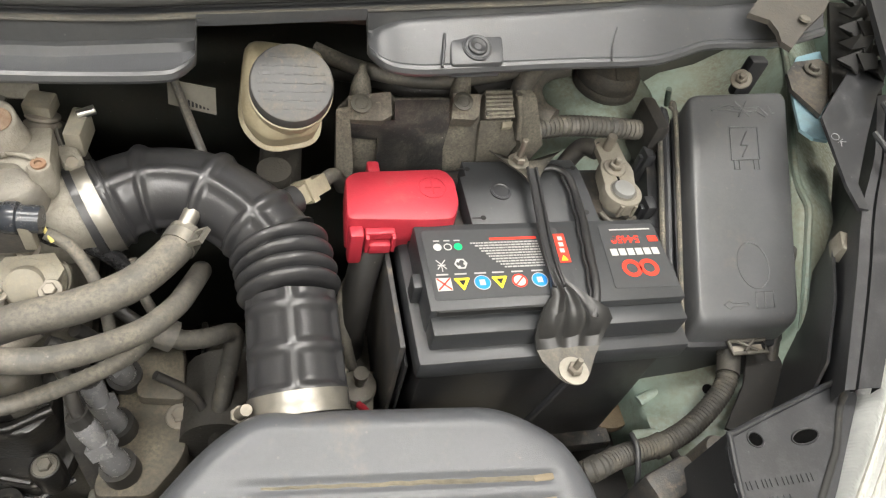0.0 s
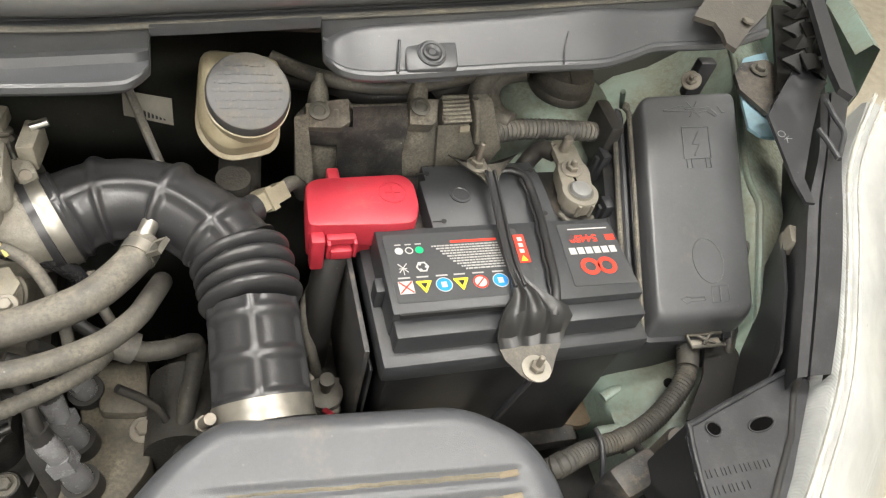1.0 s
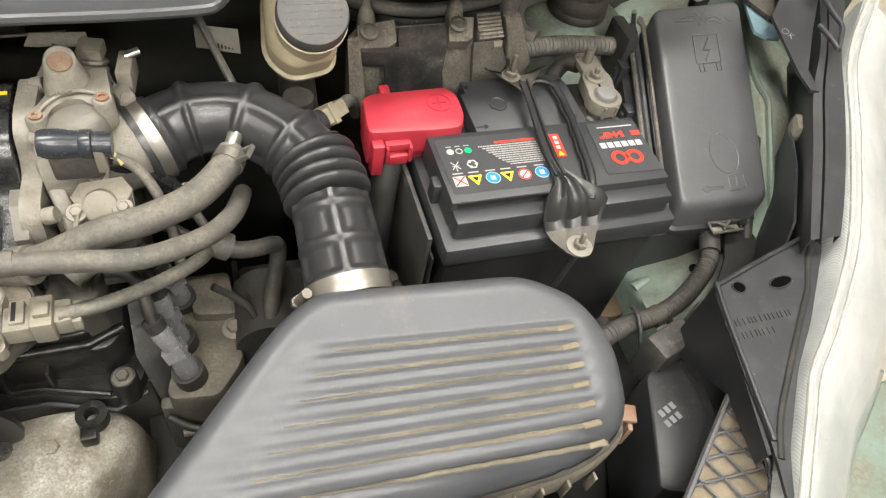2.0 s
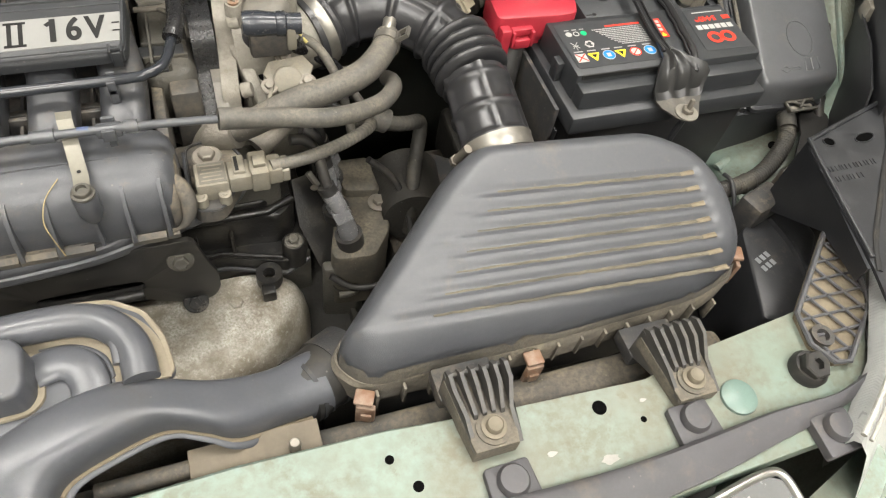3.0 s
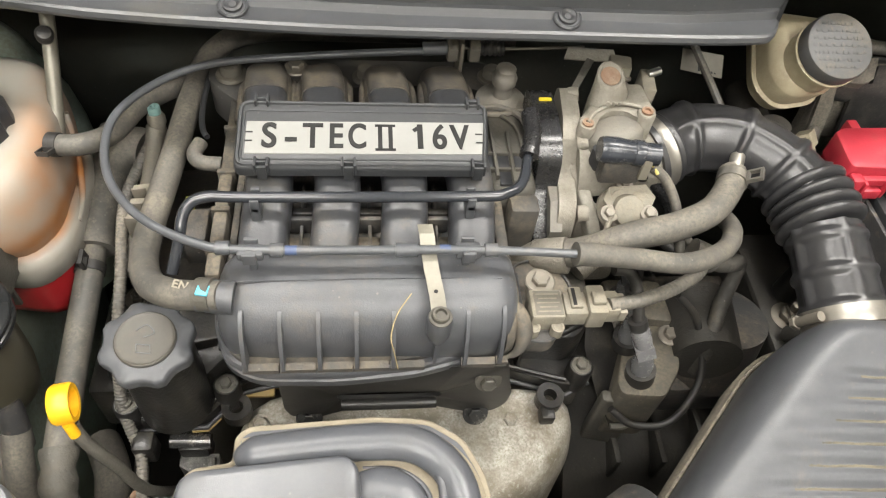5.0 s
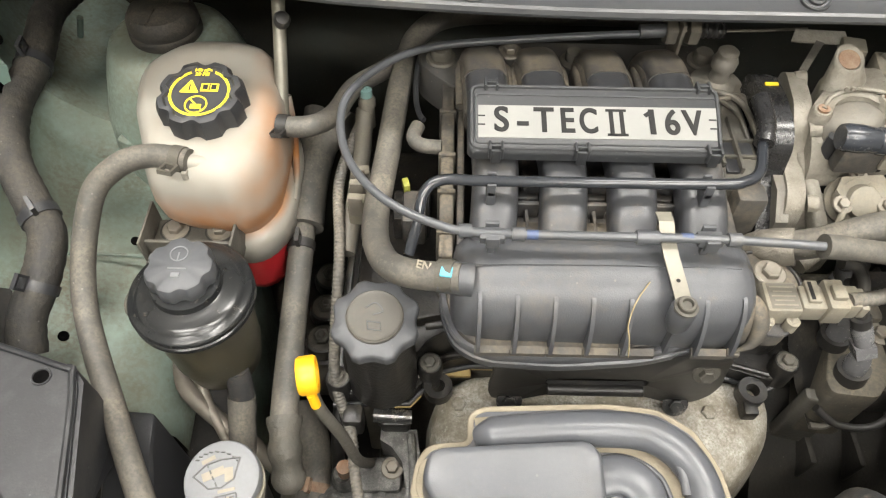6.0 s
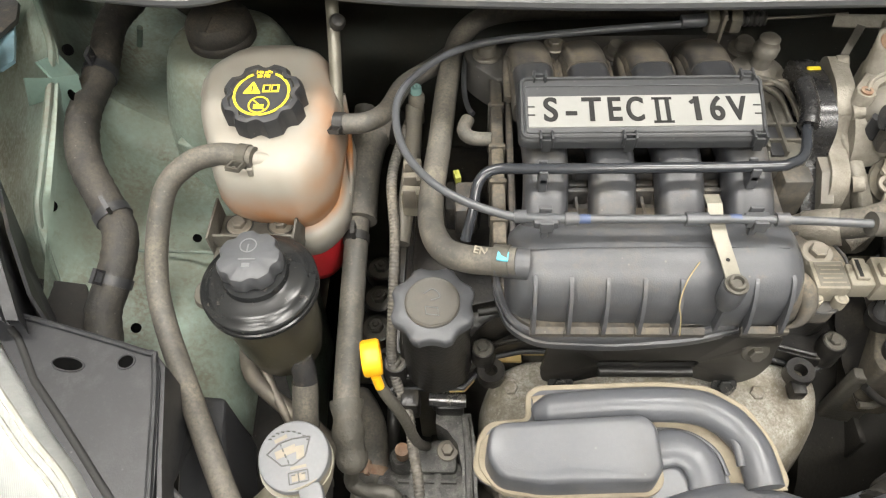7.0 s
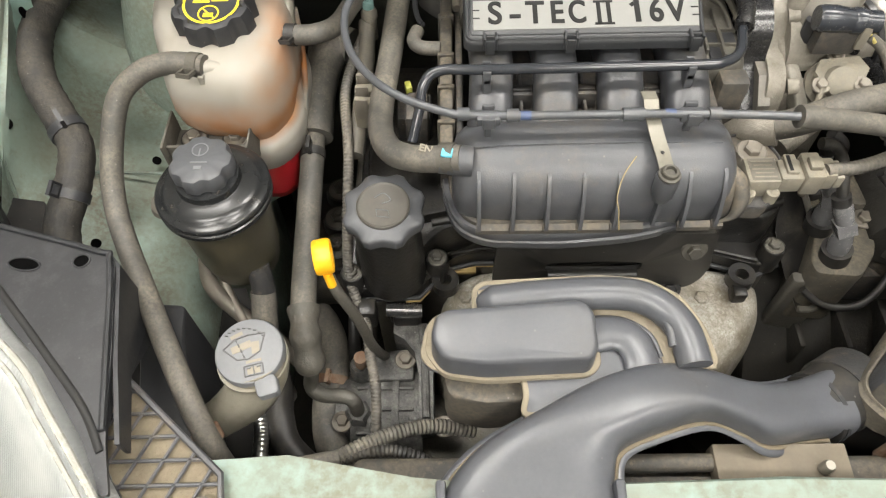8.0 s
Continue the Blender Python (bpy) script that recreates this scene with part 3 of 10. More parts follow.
def lamp_cover(side):
    """Black plastic plate over the lamp's inner end, and its lattice bracket."""
    fl = mirror_x if side else (lambda p: p)
    c = thing("lamp_cover", fl((0.56, 0.12, 0.74)), "black plastic cover plate with two oval holes beside the headlamp", "cover", "lamp covers")
    out = [(0.652, 0.206), (0.552, 0.178), (0.537, 0.168), (0.522, 0.10), (0.512, 0.047), (0.502, 0.016), (0.507, 0.015), (0.523, 0.044), (0.542, 0.067), (0.566, 0.096), (0.600, 0.128), (0.658, 0.192)]
    bm = plate3([fl((x, y, 0.784)) for x, y in rounded(out, 0.008, 3)], 0.003)
    part("plate", bm, COVER, c)
    # Flat dark tube paints the shadow of the step at the seam.
    seam = [fl((x, y, 0.7848)) for x, y in ((0.646, 0.192), (0.638, 0.185), (0.626, 0.169), (0.616, 0.155), (0.608, 0.147), (0.589, 0.128), (0.560, 0.098), (0.530, 0.066), (0.513, 0.040))]
    part("seam", tube(seam, 0.0024, sides=8, flat=0.4), STEP_SHADE, c, "dark line for the step's shadow at the cover's seam")
    edge = [fl((x, y, 0.785)) for x, y in ((0.650, 0.204), (0.553, 0.176), (0.540, 0.166), (0.525, 0.10), (0.515, 0.052))]
    part("rolled_edge", tube(edge, 0.0022, sides=8), COVER, c)
    part("side_wall", plate3([fl(p) for p in ((0.548, 0.178, 0.782), (0.537, 0.166, 0.782), (0.522, 0.10, 0.782), (0.507, 0.045, 0.782), (0.507, 0.045, 0.765), (0.525, 0.10, 0.752), (0.537, 0.166, 0.70), (0.548, 0.178, 0.70))], 0.003, None, (1, 0, 0)), COVER, c)
    for x, y, w, h, lean in ((0.5595, 0.168, 0.0056, 0.0052, 0.0), (0.5975, 0.166, 0.0112, 0.0050, 0.0016)):
        ring = [fl((x + w * math.cos(a), y + h * math.sin(a) + lean * math.cos(a), 0)) for a in (math.tau * k / 24 for k in range(24))]
        part("hole", prism([p[:2] for p in ring], 0.7835, 0.7843, 0.0), HOLE, c, "dark oval hole")
        part("hole_rim", tube([(p[0], p[1], 0.7844) for p in ring + ring[:1]], 0.0007, sides=6, raw=True), COVER, c)
    if not side:
        for y, x0, x1 in ((0.1395, 0.530, 0.592), (0.1285, 0.530, 0.568)):
            x = x0
            while x < x1:
                part("moulded_mark", tube([(x, y - 0.0026, 0.7842), (x + 0.0004, y + 0.0026, 0.7842)], 0.0006, sides=6, raw=True), COVER, c, "raised unreadable mark")
                x += 0.0026 + 0.0022 * abs(math.sin(x * 9100))
    b = thing("lattice_bracket", fl((0.49, 0.04, 0.74)), "black plastic lattice bracket with dirt in its pockets", "bracket", "lattice brackets")
    o = [(0.532, 0.104), (0.530, 0.060), (0.522, 0.030), (0.470, -0.010), (0.458, -0.008), (0.448, 0.010), (0.453, 0.036)]
    o = [fl((*p, 0))[:2] for p in o]
    part("dirty_floor", prism(o, 0.742, 0.7475, 0.0), DIRT, b, "packed brown dirt in the pockets")
    rim = [(*p, 0.752) for p in o]
    part("rim", tube(rim + [rim[0]], 0.0022, sides=6, raw=True), SLATS, b)
    poly = [Vector(p) for p in o]

    def inside(p):
        n, odd = len(poly), False
        for i in range(n):
            a, q = poly[i], poly[i - 1]
            if (a.y > p.y) != (q.y > p.y) and p.x < (q.x - a.x) * (p.y - a.y) / (q.y - a.y) + a.x:
                odd = not odd
        return odd
    for ang in (3.12, 1.98):
        if side:
            ang = math.pi - ang
        d, n = Vector((math.cos(ang), math.sin(ang))), Vector((-math.sin(ang), math.cos(ang)))
        mid = Vector(fl((0.49, 0.045, 0))[:2])
        for k in range(-4, 5):
            run = [mid + n * (k * 0.0150) + d * (s * 0.0015) for s in range(-60, 61)]
            run = [p for p in run if inside(p)]
            if len(run) > 4:
                part("slat", tube([(*run[0], 0.7505), (*run[-1], 0.7505)], 0.0013, sides=6, raw=True), SLATS, b)
    e = fl((0.461, 0.014, 0.748))
    part("mounting_eye", lathe([(0.009, 0), (0.009, 0.006), (0.005, 0.006), (0.004, 0.002), (0.001, 0.002)], e), BLACK_DUSTY, b)


for s in (0, 1):
    lamp_cover(s)


COWL = mat("scuttle_plastic", (0.052, 0.054, 0.058), 0.33, amount=0.35, dust=0.16, dust_scale=14, dust_colour=(0.12, 0.11, 0.09), bump=0.12, bump_scale=1100)


def cowl():
    """The black scuttle panel under the windscreen: a lip, a ledge, a dusty strip and a rubber seal."""
    c = thing("cowl_panel", (0.1, 0.46, 0.88), "black plastic scuttle panel below the windscreen", "cowl panel")
    low = [(-0.60, 0.43), (-0.528, 0.407), (-0.440, 0.387), (-0.388, 0.382), (-0.344, 0.394), (-0.301, 0.390), (-0.246, 0.381), (-0.172, 0.375), (-0.079, 0.371), (0.066, 0.371), (0.146, 0.371), (0.196, 0.3735), (0.209, 0.379), (0.217, 0.392),
           (0.220, 0.405), (0.223, 0.425), (0.232, 0.445), (0.305, 0.450), (0.315, 0.438), (0.317, 0.428), (0.321, 0.407), (0.330, 0.391), (0.345, 0.386), (0.369, 0.387), (0.454, 0.397), (0.520, 0.403), (0.550, 0.413), (0.580, 0.425), (0.623, 0.429), (0.656, 0.434), (0.70, 0.45)]
    edge = spline([(x, y, 0.0) for x, y in low], 5)
    loops = []
    for p in edge:
        x, y = p.x, p.y
        ridge = np.interp(x, (-0.60, -0.45, -0.30, -0.05, 0.146, 0.24, 0.337, 0.461, 0.55, 0.70), (0.452, 0.424, 0.402, 0.392, 0.392, 0.403, 0.417, 0.435, 0.450, 0.472))
        y = min(y, ridge - 0.001)
        step = ridge
        k = min(1.0, (step - y) / 0.02)
        up = 0.026 * (1 - min(1.0, (step - y) / 0.008))
        rise = (0.07 + 0.30 * min(1.0, max(0.0, (x - 0.28) / 0.06))) * (step - y)
        loops.append([(x, y + 0.004 * k, 0.896 + up), (x, y + 0.001 * k, 0.8975 + up), (x, y, 0.9000 + up), (x, y + 0.0012 * k, 0.9030 + up), (x, y + 0.0035 * k, 0.9040 + up), (x, y + 0.0060 * k, 0.9034 + up), (x, step - 0.006 * k, 0.9034 + rise + up * 0.7), (x, step - 0.003 * k, max(0.9095, 0.9050 + rise) + up * 0.4), (x, step, max(0.9105, 0.9055 + rise) + up * 0.4), (x, step + 0.0005, max(0.9150, 0.9065 + rise) + up * 0.2), (x, step + 0.001, 0.9225), (x, step + 0.004, 0.9235), (x, step + 0.010, 0.9240), (x, step + 0.012, 0.930), (x, step + 0.10, 0.985), (x, 0.72, 1.03)])
    part("panel", rings(loops, None, False, False), COWL, c, "", 30)
    line = [(-0.60, 0.452), (-0.45, 0.424), (-0.30, 0.402), (-0.05, 0.392), (0.146, 0.392), (0.24, 0.403), (0.337, 0.417), (0.461, 0.435), (0.55, 0.450), (0.70, 0.472)]
    part("dusty_strip", tube([(x, y + 0.002, 0.9245) for x, y in line], 0.0024, sides=10, flat=0.7), STRIP_DUST, c, "dusty tan edge of the scuttle strip")
    part("seal", tube([(x, y + 0.012, 0.940) for x, y in line], 0.0125, sides=20), SEAL, c, "shiny black rubber bonnet seal", 60)
    part("seal_lip", tube([(x, y + 0.028, 0.951) for x, y in line], 0.0060, sides=14), SEAL, c)
    part("joint", tube([(0.366, 0.388, 0.9045), (0.368, 0.398, 0.9085), (0.370, 0.410, 0.9135)], 0.0010), BLACK, c)
    part("joint", tube([(0.490, 0.401, 0.9042), (0.494, 0.415, 0.9085), (0.499, 0.426, 0.9135)], 0.0006), BLACK, c)
    part("screw_pad", prism(rounded([(0.372, 0.3895), (0.408, 0.3925), (0.410, 0.412), (0.374, 0.409)], 0.003), 0.895, 0.9055, 0.0010, None, 0, lambda x, y: (y - 0.389) * 0.30), COWL, c)
    for x, y, z in ((0.391, 0.402, 0.9095), (-0.159, 0.388, 0.9065), (0.061, 0.386, 0.9065), (-0.38, 0.398, 0.9075)):
        part("screw_ring", lathe([(0.0098, -0.001), (0.0098, 0.0012), (0.0088, 0.0020), (0.0078, 0.0012), (0.001, 0.0012)], (x, y, z), (0, -0.3, 1), seg=32), COWL, c)
        part("screw_clip", lathe([(0.0066, 0.001), (0.0064, 0.0030), (0.0050, 0.0036), (0.0030, 0.0030), (0.0024, 0.0022), (0.001, 0.0022)], (x, y, z), (0, -0.3, 1), seg=24), BLACK, c, "black plastic screw clip")
    part("bulkhead_shelf", box(0.20, 0.34, 0.452, 0.49, 0.885, 0.915, 0.006), SHELF, c, "brown dusty shelf in the scuttle opening")


STRIP_DUST = mat("dust_filled_strip", (0.075, 0.072, 0.066), 0.6, dust=0.5, dust_colour=(0.19, 0.165, 0.12), dust_scale=22)
SEAL = mat("shiny_rubber_seal", (0.095, 0.095, 0.097), 0.30, dust=0.30, dust_scale=30, dust_colour=(0.12, 0.115, 0.10), bump=0.2, bump_scale=90)
SHELF = mat("brown_sooty_shelf", (0.030, 0.027, 0.022), 0.8, dust=0.4, dust_colour=(0.07, 0.06, 0.045))

cowl()


# ---------------------------------------------------------------- battery corner
SMALL_PRINT = mat("grey_white_print", (0.34, 0.34, 0.33), 0.6, amount=0.3)


def disc(x, y, z, r, h=0.0003, bm=None, seg=28):
    return lathe([(r, 0), (r, h), (r * 0.5, h)], (x, y, z), bm=bm, seg=seg)


def tri(x, y, z, r, h=0.0003, bm=None, down=False):
    s = -1 if down else 1
    return prism(rounded([(x - r, y - s * r * 0.75), (x + r, y - s * r * 0.75), (x, y + s * r)], r * 0.2, 2), z, z + h, 0, bm)


CASE = mat("black_battery_case", (0.020, 0.020, 0.021), 0.34, dust=0.3, dust_scale=20, dust_colour=(0.085, 0.072, 0.052), bump=0.1, bump_scale=500)


def battery():
    b = thing("battery", (0.45, 0.336, 0.60), "black car battery with printed warning label on its lid", "battery")
    part("case", box(0.355, 0.546, 0.255, 0.417, 0.602, 0.760, 0.004), CASE, b, "black battery case with brown dust")
    part("lip", box(0.348, 0.553, 0.247, 0.424, 0.752, 0.773, 0.004), SATIN, b, "dusty moulded rim")
    part("lid", box(0.356, 0.546, 0.272, 0.345, 0.765, 0.7990, 0.0016), SATIN, b)
    part("step", box(0.357, 0.438, 0.258, 0.2735, 0.765, 0.7915, 0.0016), SATIN, b)
    part("step", box(0.468, 0.5455, 0.258, 0.2735, 0.765, 0.7915, 0.0016), SATIN, b)
    part("step", box(0.438, 0.468, 0.264, 0.2735, 0.765, 0.7880, 0.0016), BLACK, b)
    part("rear_deck", prism([(0.402, 0.346), (0.402, 0.396), (0.407, 0.397), (0.407, 0.412), (0.502, 0.414), (0.506, 0.40), (0.506, 0.346)], 0.765, 0.794, 0.0012), SATIN, b)
    part("well", box(0.356, 0.546, 0.344, 0.416, 0.760, 0.777, 0.001), BLACK_DUSTY, b, "dusty terminal shoulder")
    for x in (0.354, 0.548):
        part("lug", box(x - 0.004, x + 0.004, 0.296, 0.308, 0.772, 0.792, 0.001), SATIN, b)
    part("vent_plug", lathe([(0.0085, 0), (0.0085, 0.0012), (0.007, 0.0014), (0.006, 0.0006), (0.001, 0.0006)], (0.432, 0.380, 0.794)), BLACK, b)
    for x, y in ((0.410, 0.404), (0.412, 0.354), (0.500, 0.404), (0.497, 0.357)):
        s = lathe([(0.0022, 0), (0.0022, 0.0005), (0.001, 0.0005)], (x, y, 0.7939), seg=12)
        box(x - 0.009, x, y - 0.0005, y + 0.0005, 0.7938, 0.7943, 0, s)
        part("slot", s, BLACK_PRINT, b)
    z = 0.7991
    part("lid_seam", box(0.3605, 0.443, 0.2705, 0.2722, 0.795, 0.7993, 0), BLACK_PRINT, b)
    main = part("warning_label", prism(rounded([(0.3605, 0.280), (0.4635, 0.280), (0.4635, 0.339), (0.3605, 0.339)], 0.003), z, z + 0.0003, 0), LABEL, b, "dark printed warning label")
    z += 0.0004
    # six signs in a row, printed to be read from the windscreen side
    sx = [0.369, 0.382, 0.396, 0.409, 0.423, 0.438]
    y = 0.2925
    part("sign", box(sx[0] - 0.0052, sx[0] + 0.0052, y - 0.0052, y + 0.0052, z, z + 0.0002, 0), WHITE_PRINT, main, "white sign with a red cross")
    x_ = bar(sx[0], y, z + 0.0003, 0.013, 0.0011, turn=45)
    bar(sx[0], y, z + 0.0003, 0.013, 0.0011, x_, turn=-45)
    part("sign_mark", x_, RED_PRINT, main)
    for k in (1, 3):
        part("sign", tri(sx[k], y, z, 0.0060, down=True), YELLOW_PRINT, main, "yellow warning triangle")
        part("sign_mark", tri(sx[k], y + 0.0005, z + 0.0003, 0.0026, down=True), BLACK_PRINT, main)
    for k in (2, 5):
        part("sign", disc(sx[k], y, z, 0.0056), BLUE_PRINT, main, "blue round sign")
        part("sign_mark", bar(sx[k], y, z + 0.0003, 0.004, 0.0045), WHITE_PRINT, main)
        part("sign_edge", ring_flat(sx[k], y, z + 0.0001, 0.0060, 0.0005), WHITE_PRINT, main)
    part("sign", disc(sx[4], y, z, 0.0056), WHITE_PRINT, main, "white round sign with a red rim")
    part("sign_mark", bar(sx[4], y, z + 0.0003, 0.010, 0.0010, ring_flat(sx[4], y, z + 0.0002, 0.0056, 0.0012), turn=45), RED_PRINT, main)
    part("dot", disc(0.370, 0.324, z, 0.0030), WHITE_PRINT, main)
    part("dot", ring_flat(0.3775, 0.324, z, 0.0030, 0.0008), WHITE_PRINT, main)
    part("dot", disc(0.385, 0.324, z, 0.0030), GREEN_PRINT, main, "green charge dot")
    rec = ring_flat(0.384, 0.309, z, 0.0048, 0.0012, seg=6)
    for a in range(3):
        bar(0.384 + 0.003 * math.cos(a * 2.1), 0.309 + 0.003 * math.sin(a * 2.1), z, 0.0022, 0.0018, rec, turn=a * 60)
    part("recycling_mark", rec, WHITE_PRINT, main)
    bn = bar(0.370, 0.309, z, 0.010, 0.0007, turn=50)
    bar(0.370, 0.309, z, 0.010, 0.0007, bn, turn=-50)
    bar(0.370, 0.3085, z, 0.0055, 0.0007, bn)
    bar(0.370, 0.3055, z, 0.0006, 0.005, bn)
    part("bin_mark", bn, WHITE_PRINT, main)
    rng = random.Random(4)
    lines = None
    for k in range(10):
        yy = 0.3265 - k * 0.0024
        x0, x1 = 0.394 + 0.0022 * k + rng.uniform(0, 0.002), 0.4455
        while x0 < x1:
            w = min(rng.uniform(0.0010, 0.0034), x1 - x0)
            lines = bar(x0 + w / 2, yy, z, w, 0.0012, lines)
            x0 += w + 0.0005
    for k in range(6):
        lines = bar(sx[k], 0.3005, z, 0.0085, 0.0012, lines)
    for k in range(3):
        lines = bar(0.370 + k * 0.0075, 0.3295, z, 0.0045, 0.0010, lines)
    part("small_print", lines, SMALL_PRINT, main, "rows of small white print")
    part("heading", bar(0.4275, 0.3298, z, 0.036, 0.0021), RED_PRINT, main, "red heading line")
    two = part("maker_label", prism(rounded([(0.493, 0.282), (0.5445, 0.281), (0.5435, 0.340), (0.4985, 0.340)], 0.002), 0.7991, 0.7994, 0), LABEL, b, "dark label with red rings and white lettering bars")
    logo = None
    for x in (0.512, 0.526):
        logo = ring_flat(x, 0.2985, z, 0.0078, 0.0034, bm=logo)
    part("ring_mark", logo, RED_PRINT, two, "two linked red rings")
    for k in range(6):
        part("word_bar", bar(0.503 + k * 0.0068, 0.3135, z, 0.0054, 0.0062), WHITE_PRINT, two)
    lettering("54459", 0.0095, pose(0.516, 0.3255, z, 0, 0, 180), RED_PRINT, two, "type_number", 0.0001, 0.0003, "red type number")
    part("word_bars", bar(0.539, 0.3250, z, 0.008, 0.0055), RED_PRINT, two)
    part("word_bars", bar(0.523, 0.3345, z, 0.034, 0.0011), WHITE_PRINT, two)


battery()


def battery_clamp():
    c = thing("battery_clamp", (0.452, 0.30, 0.777), "black pressed steel battery clamp with a fluted foot", "clamp")
    path = [(0.4545, 0.388, 0.812), (0.4540, 0.376, 0.8105), (0.4510, 0.345, 0.8085), (0.4485, 0.322, 0.8075), (0.4470, 0.300, 0.807), (0.4480, 0.282, 0.806)]
    web = []
    for p in spline(path, 5):
        web.append([(p.x - 0.0034, p.y, p.z - 0.001), (p.x + 0.0034, p.y, p.z - 0.001), (p.x + 0.0034, p.y, p.z - 0.003), (p.x - 0.0034, p.y, p.z - 0.003)])
    part("bar", rings(web), ENAMEL, c)
    for s in (-0.0034, 0.0034):
        part("edge", tube([(x + s, y, z) for x, y, z in path], 0.0013, sides=8), ENAMEL, c)
    foot = []
    for x0, x1, y, z, rib, ear in ((0.4440, 0.4515, 0.296, 0.806, 0, 0), (0.4430, 0.4560, 0.286, 0.805, 0.4, 0), (0.441, 0.4655, 0.276, 0.8035, 1, 0.15), (0.435, 0.472, 0.269, 0.802, 1, 0.4), (0.4295, 0.4785, 0.263, 0.799, 1, 0.8), (0.427, 0.482, 0.258, 0.792, 1, 1), (0.428, 0.4805, 0.255, 0.782, 0.7, 0.6), (0.430, 0.477, 0.249, 0.7785, 0.3, 0), (0.432, 0.471, 0.241, 0.7775, 0, 0), (0.440, 0.463, 0.228, 0.777, 0, 0), (0.445, 0.457, 0.223, 0.777, 0, 0)):
        up = []
        for k in range(37):
            u = k / 36
            flute = 0.0048 * sum(math.exp(-((u - m) / 0.07) ** 2) for m in (0.34, 0.64)) * rib
            rise = 0.007 * abs(2 * u - 1) ** 7 * ear
            up.append((x0 + (x1 - x0) * u, y, z + flute + rise))
        foot.append(up + [(q[0], q[1] + 0.0012, q[2] - 0.002) for q in reversed(up)])
    part("foot", rings(foot[:8]), CLAMP, c, "black fluted foot with turned-up ears", 35)
    part("flange", rings(foot[7:]), CLAMP_DUSTY, c, "dusty worn flange", 35)
    wing = []
    for x0, x1, y, z, dish, hook in ((0.4505, 0.4580, 0.380, 0.811, 0, 0), (0.4460, 0.4620, 0.387, 0.812, 0.4, 0.1), (0.4380, 0.4680, 0.393, 0.813, 1, 0.3), (0.4300, 0.4750, 0.398, 0.814, 1, 0.6), (0.4235, 0.4830, 0.402, 0.815, 1, 1)):
        up = []
        for k in range(17):
            u = k / 16
            e = abs(2 * u - 1)
            up.append((x0 + (x1 - x0) * u, y + 0.006 * e ** 3 * hook - 0.004, z - 0.004 * dish * (1 - e ** 2) + 0.002 * hook * e ** 4 - 0.002))
        wing.append(up + [(q[0], q[1] + 0.0006, q[2] - 0.0018) for q in reversed(up)])
    part("rear_fork", rings(wing), CLAMP_DUSTY, c, "worn black fork end with turned-up points", 35)
    st = lathe([(0.0105, 0), (0.0105, 0.0015), (0.004, 0.0016)], (0.452, 0.2315, 0.777), seg=24)
    part("washer", st, WHITE_STEEL, c, "pale zinc washer")
    part("stud", bolt((0.452, 0.2315, 0.778), 0.0052, washer=False, stud=0.014), STEEL_DULL, c, "rusty nut on a stud")
    part("washer", lathe([(0.0085, 0), (0.0085, 0.0015), (0.004, 0.0016)], (0.4465, 0.397, 0.8085), seg=24), WHITE_STEEL, c)
    part("stud", bolt((0.4465, 0.397, 0.8100), 0.0055, washer=False, stud=0.022), STEEL_DULL, c, "threaded stud and nut")
    part("rod", tube([(0.452, 0.230, 0.777), (0.446, 0.235, 0.70), (0.438, 0.242, 0.63)], 0.0028, sides=8), BLACK, c, "black hook rod down the battery's front")


CLAMP = mat("worn_black_enamel", (0.024, 0.024, 0.024), 0.36, dust=0.10, dust_scale=34, dust_colour=(0.10, 0.088, 0.07))
ENAMEL = mat("smooth_black_enamel", (0.018, 0.018, 0.019), 0.40, amount=0.3, dust=0.04)
CLAMP_DUSTY = mat("dusty_black_enamel", (0.055, 0.052, 0.047), 0.5, dust=0.55, dust_scale=40, dust_colour=(0.17, 0.15, 0.115))
WHITE_STEEL = mat("pale_zinc", (0.30, 0.28, 0.24), 0.45, 0.5, dust=0.15, dust_scale=60)
battery_clamp()
vent = spline([(0.470, 0.401, 0.7970), (0.480, 0.4005, 0.7990), (0.4895, 0.391, 0.7995), (0.4900, 0.370, 0.7990), (0.4865, 0.345, 0.8020), (0.4830, 0.325, 0.8030), (0.4800, 0.305, 0.8030), (0.4770, 0.286, 0.8030), (0.4730, 0.271, 0.8010), (0.4700, 0.262, 0.7960)], 6)
vent_tube = thing("battery_vent_tube", tuple(vent[0]), "black rubber tube lying across the battery lid", "tube")
part("line", tube(vent, 0.0034, sides=14, flat=0.75, raw=True), ENAMEL, vent_tube)
part("side_lip", tube([p + Vector((-0.0042 - 0.0007 * math.sin(i * 0.9), 0, -0.0012)) for i, p in enumerate(vent[12:-6])], 0.0013, sides=8, raw=True), ENAMEL, vent_tube, "wavy moulded edge")


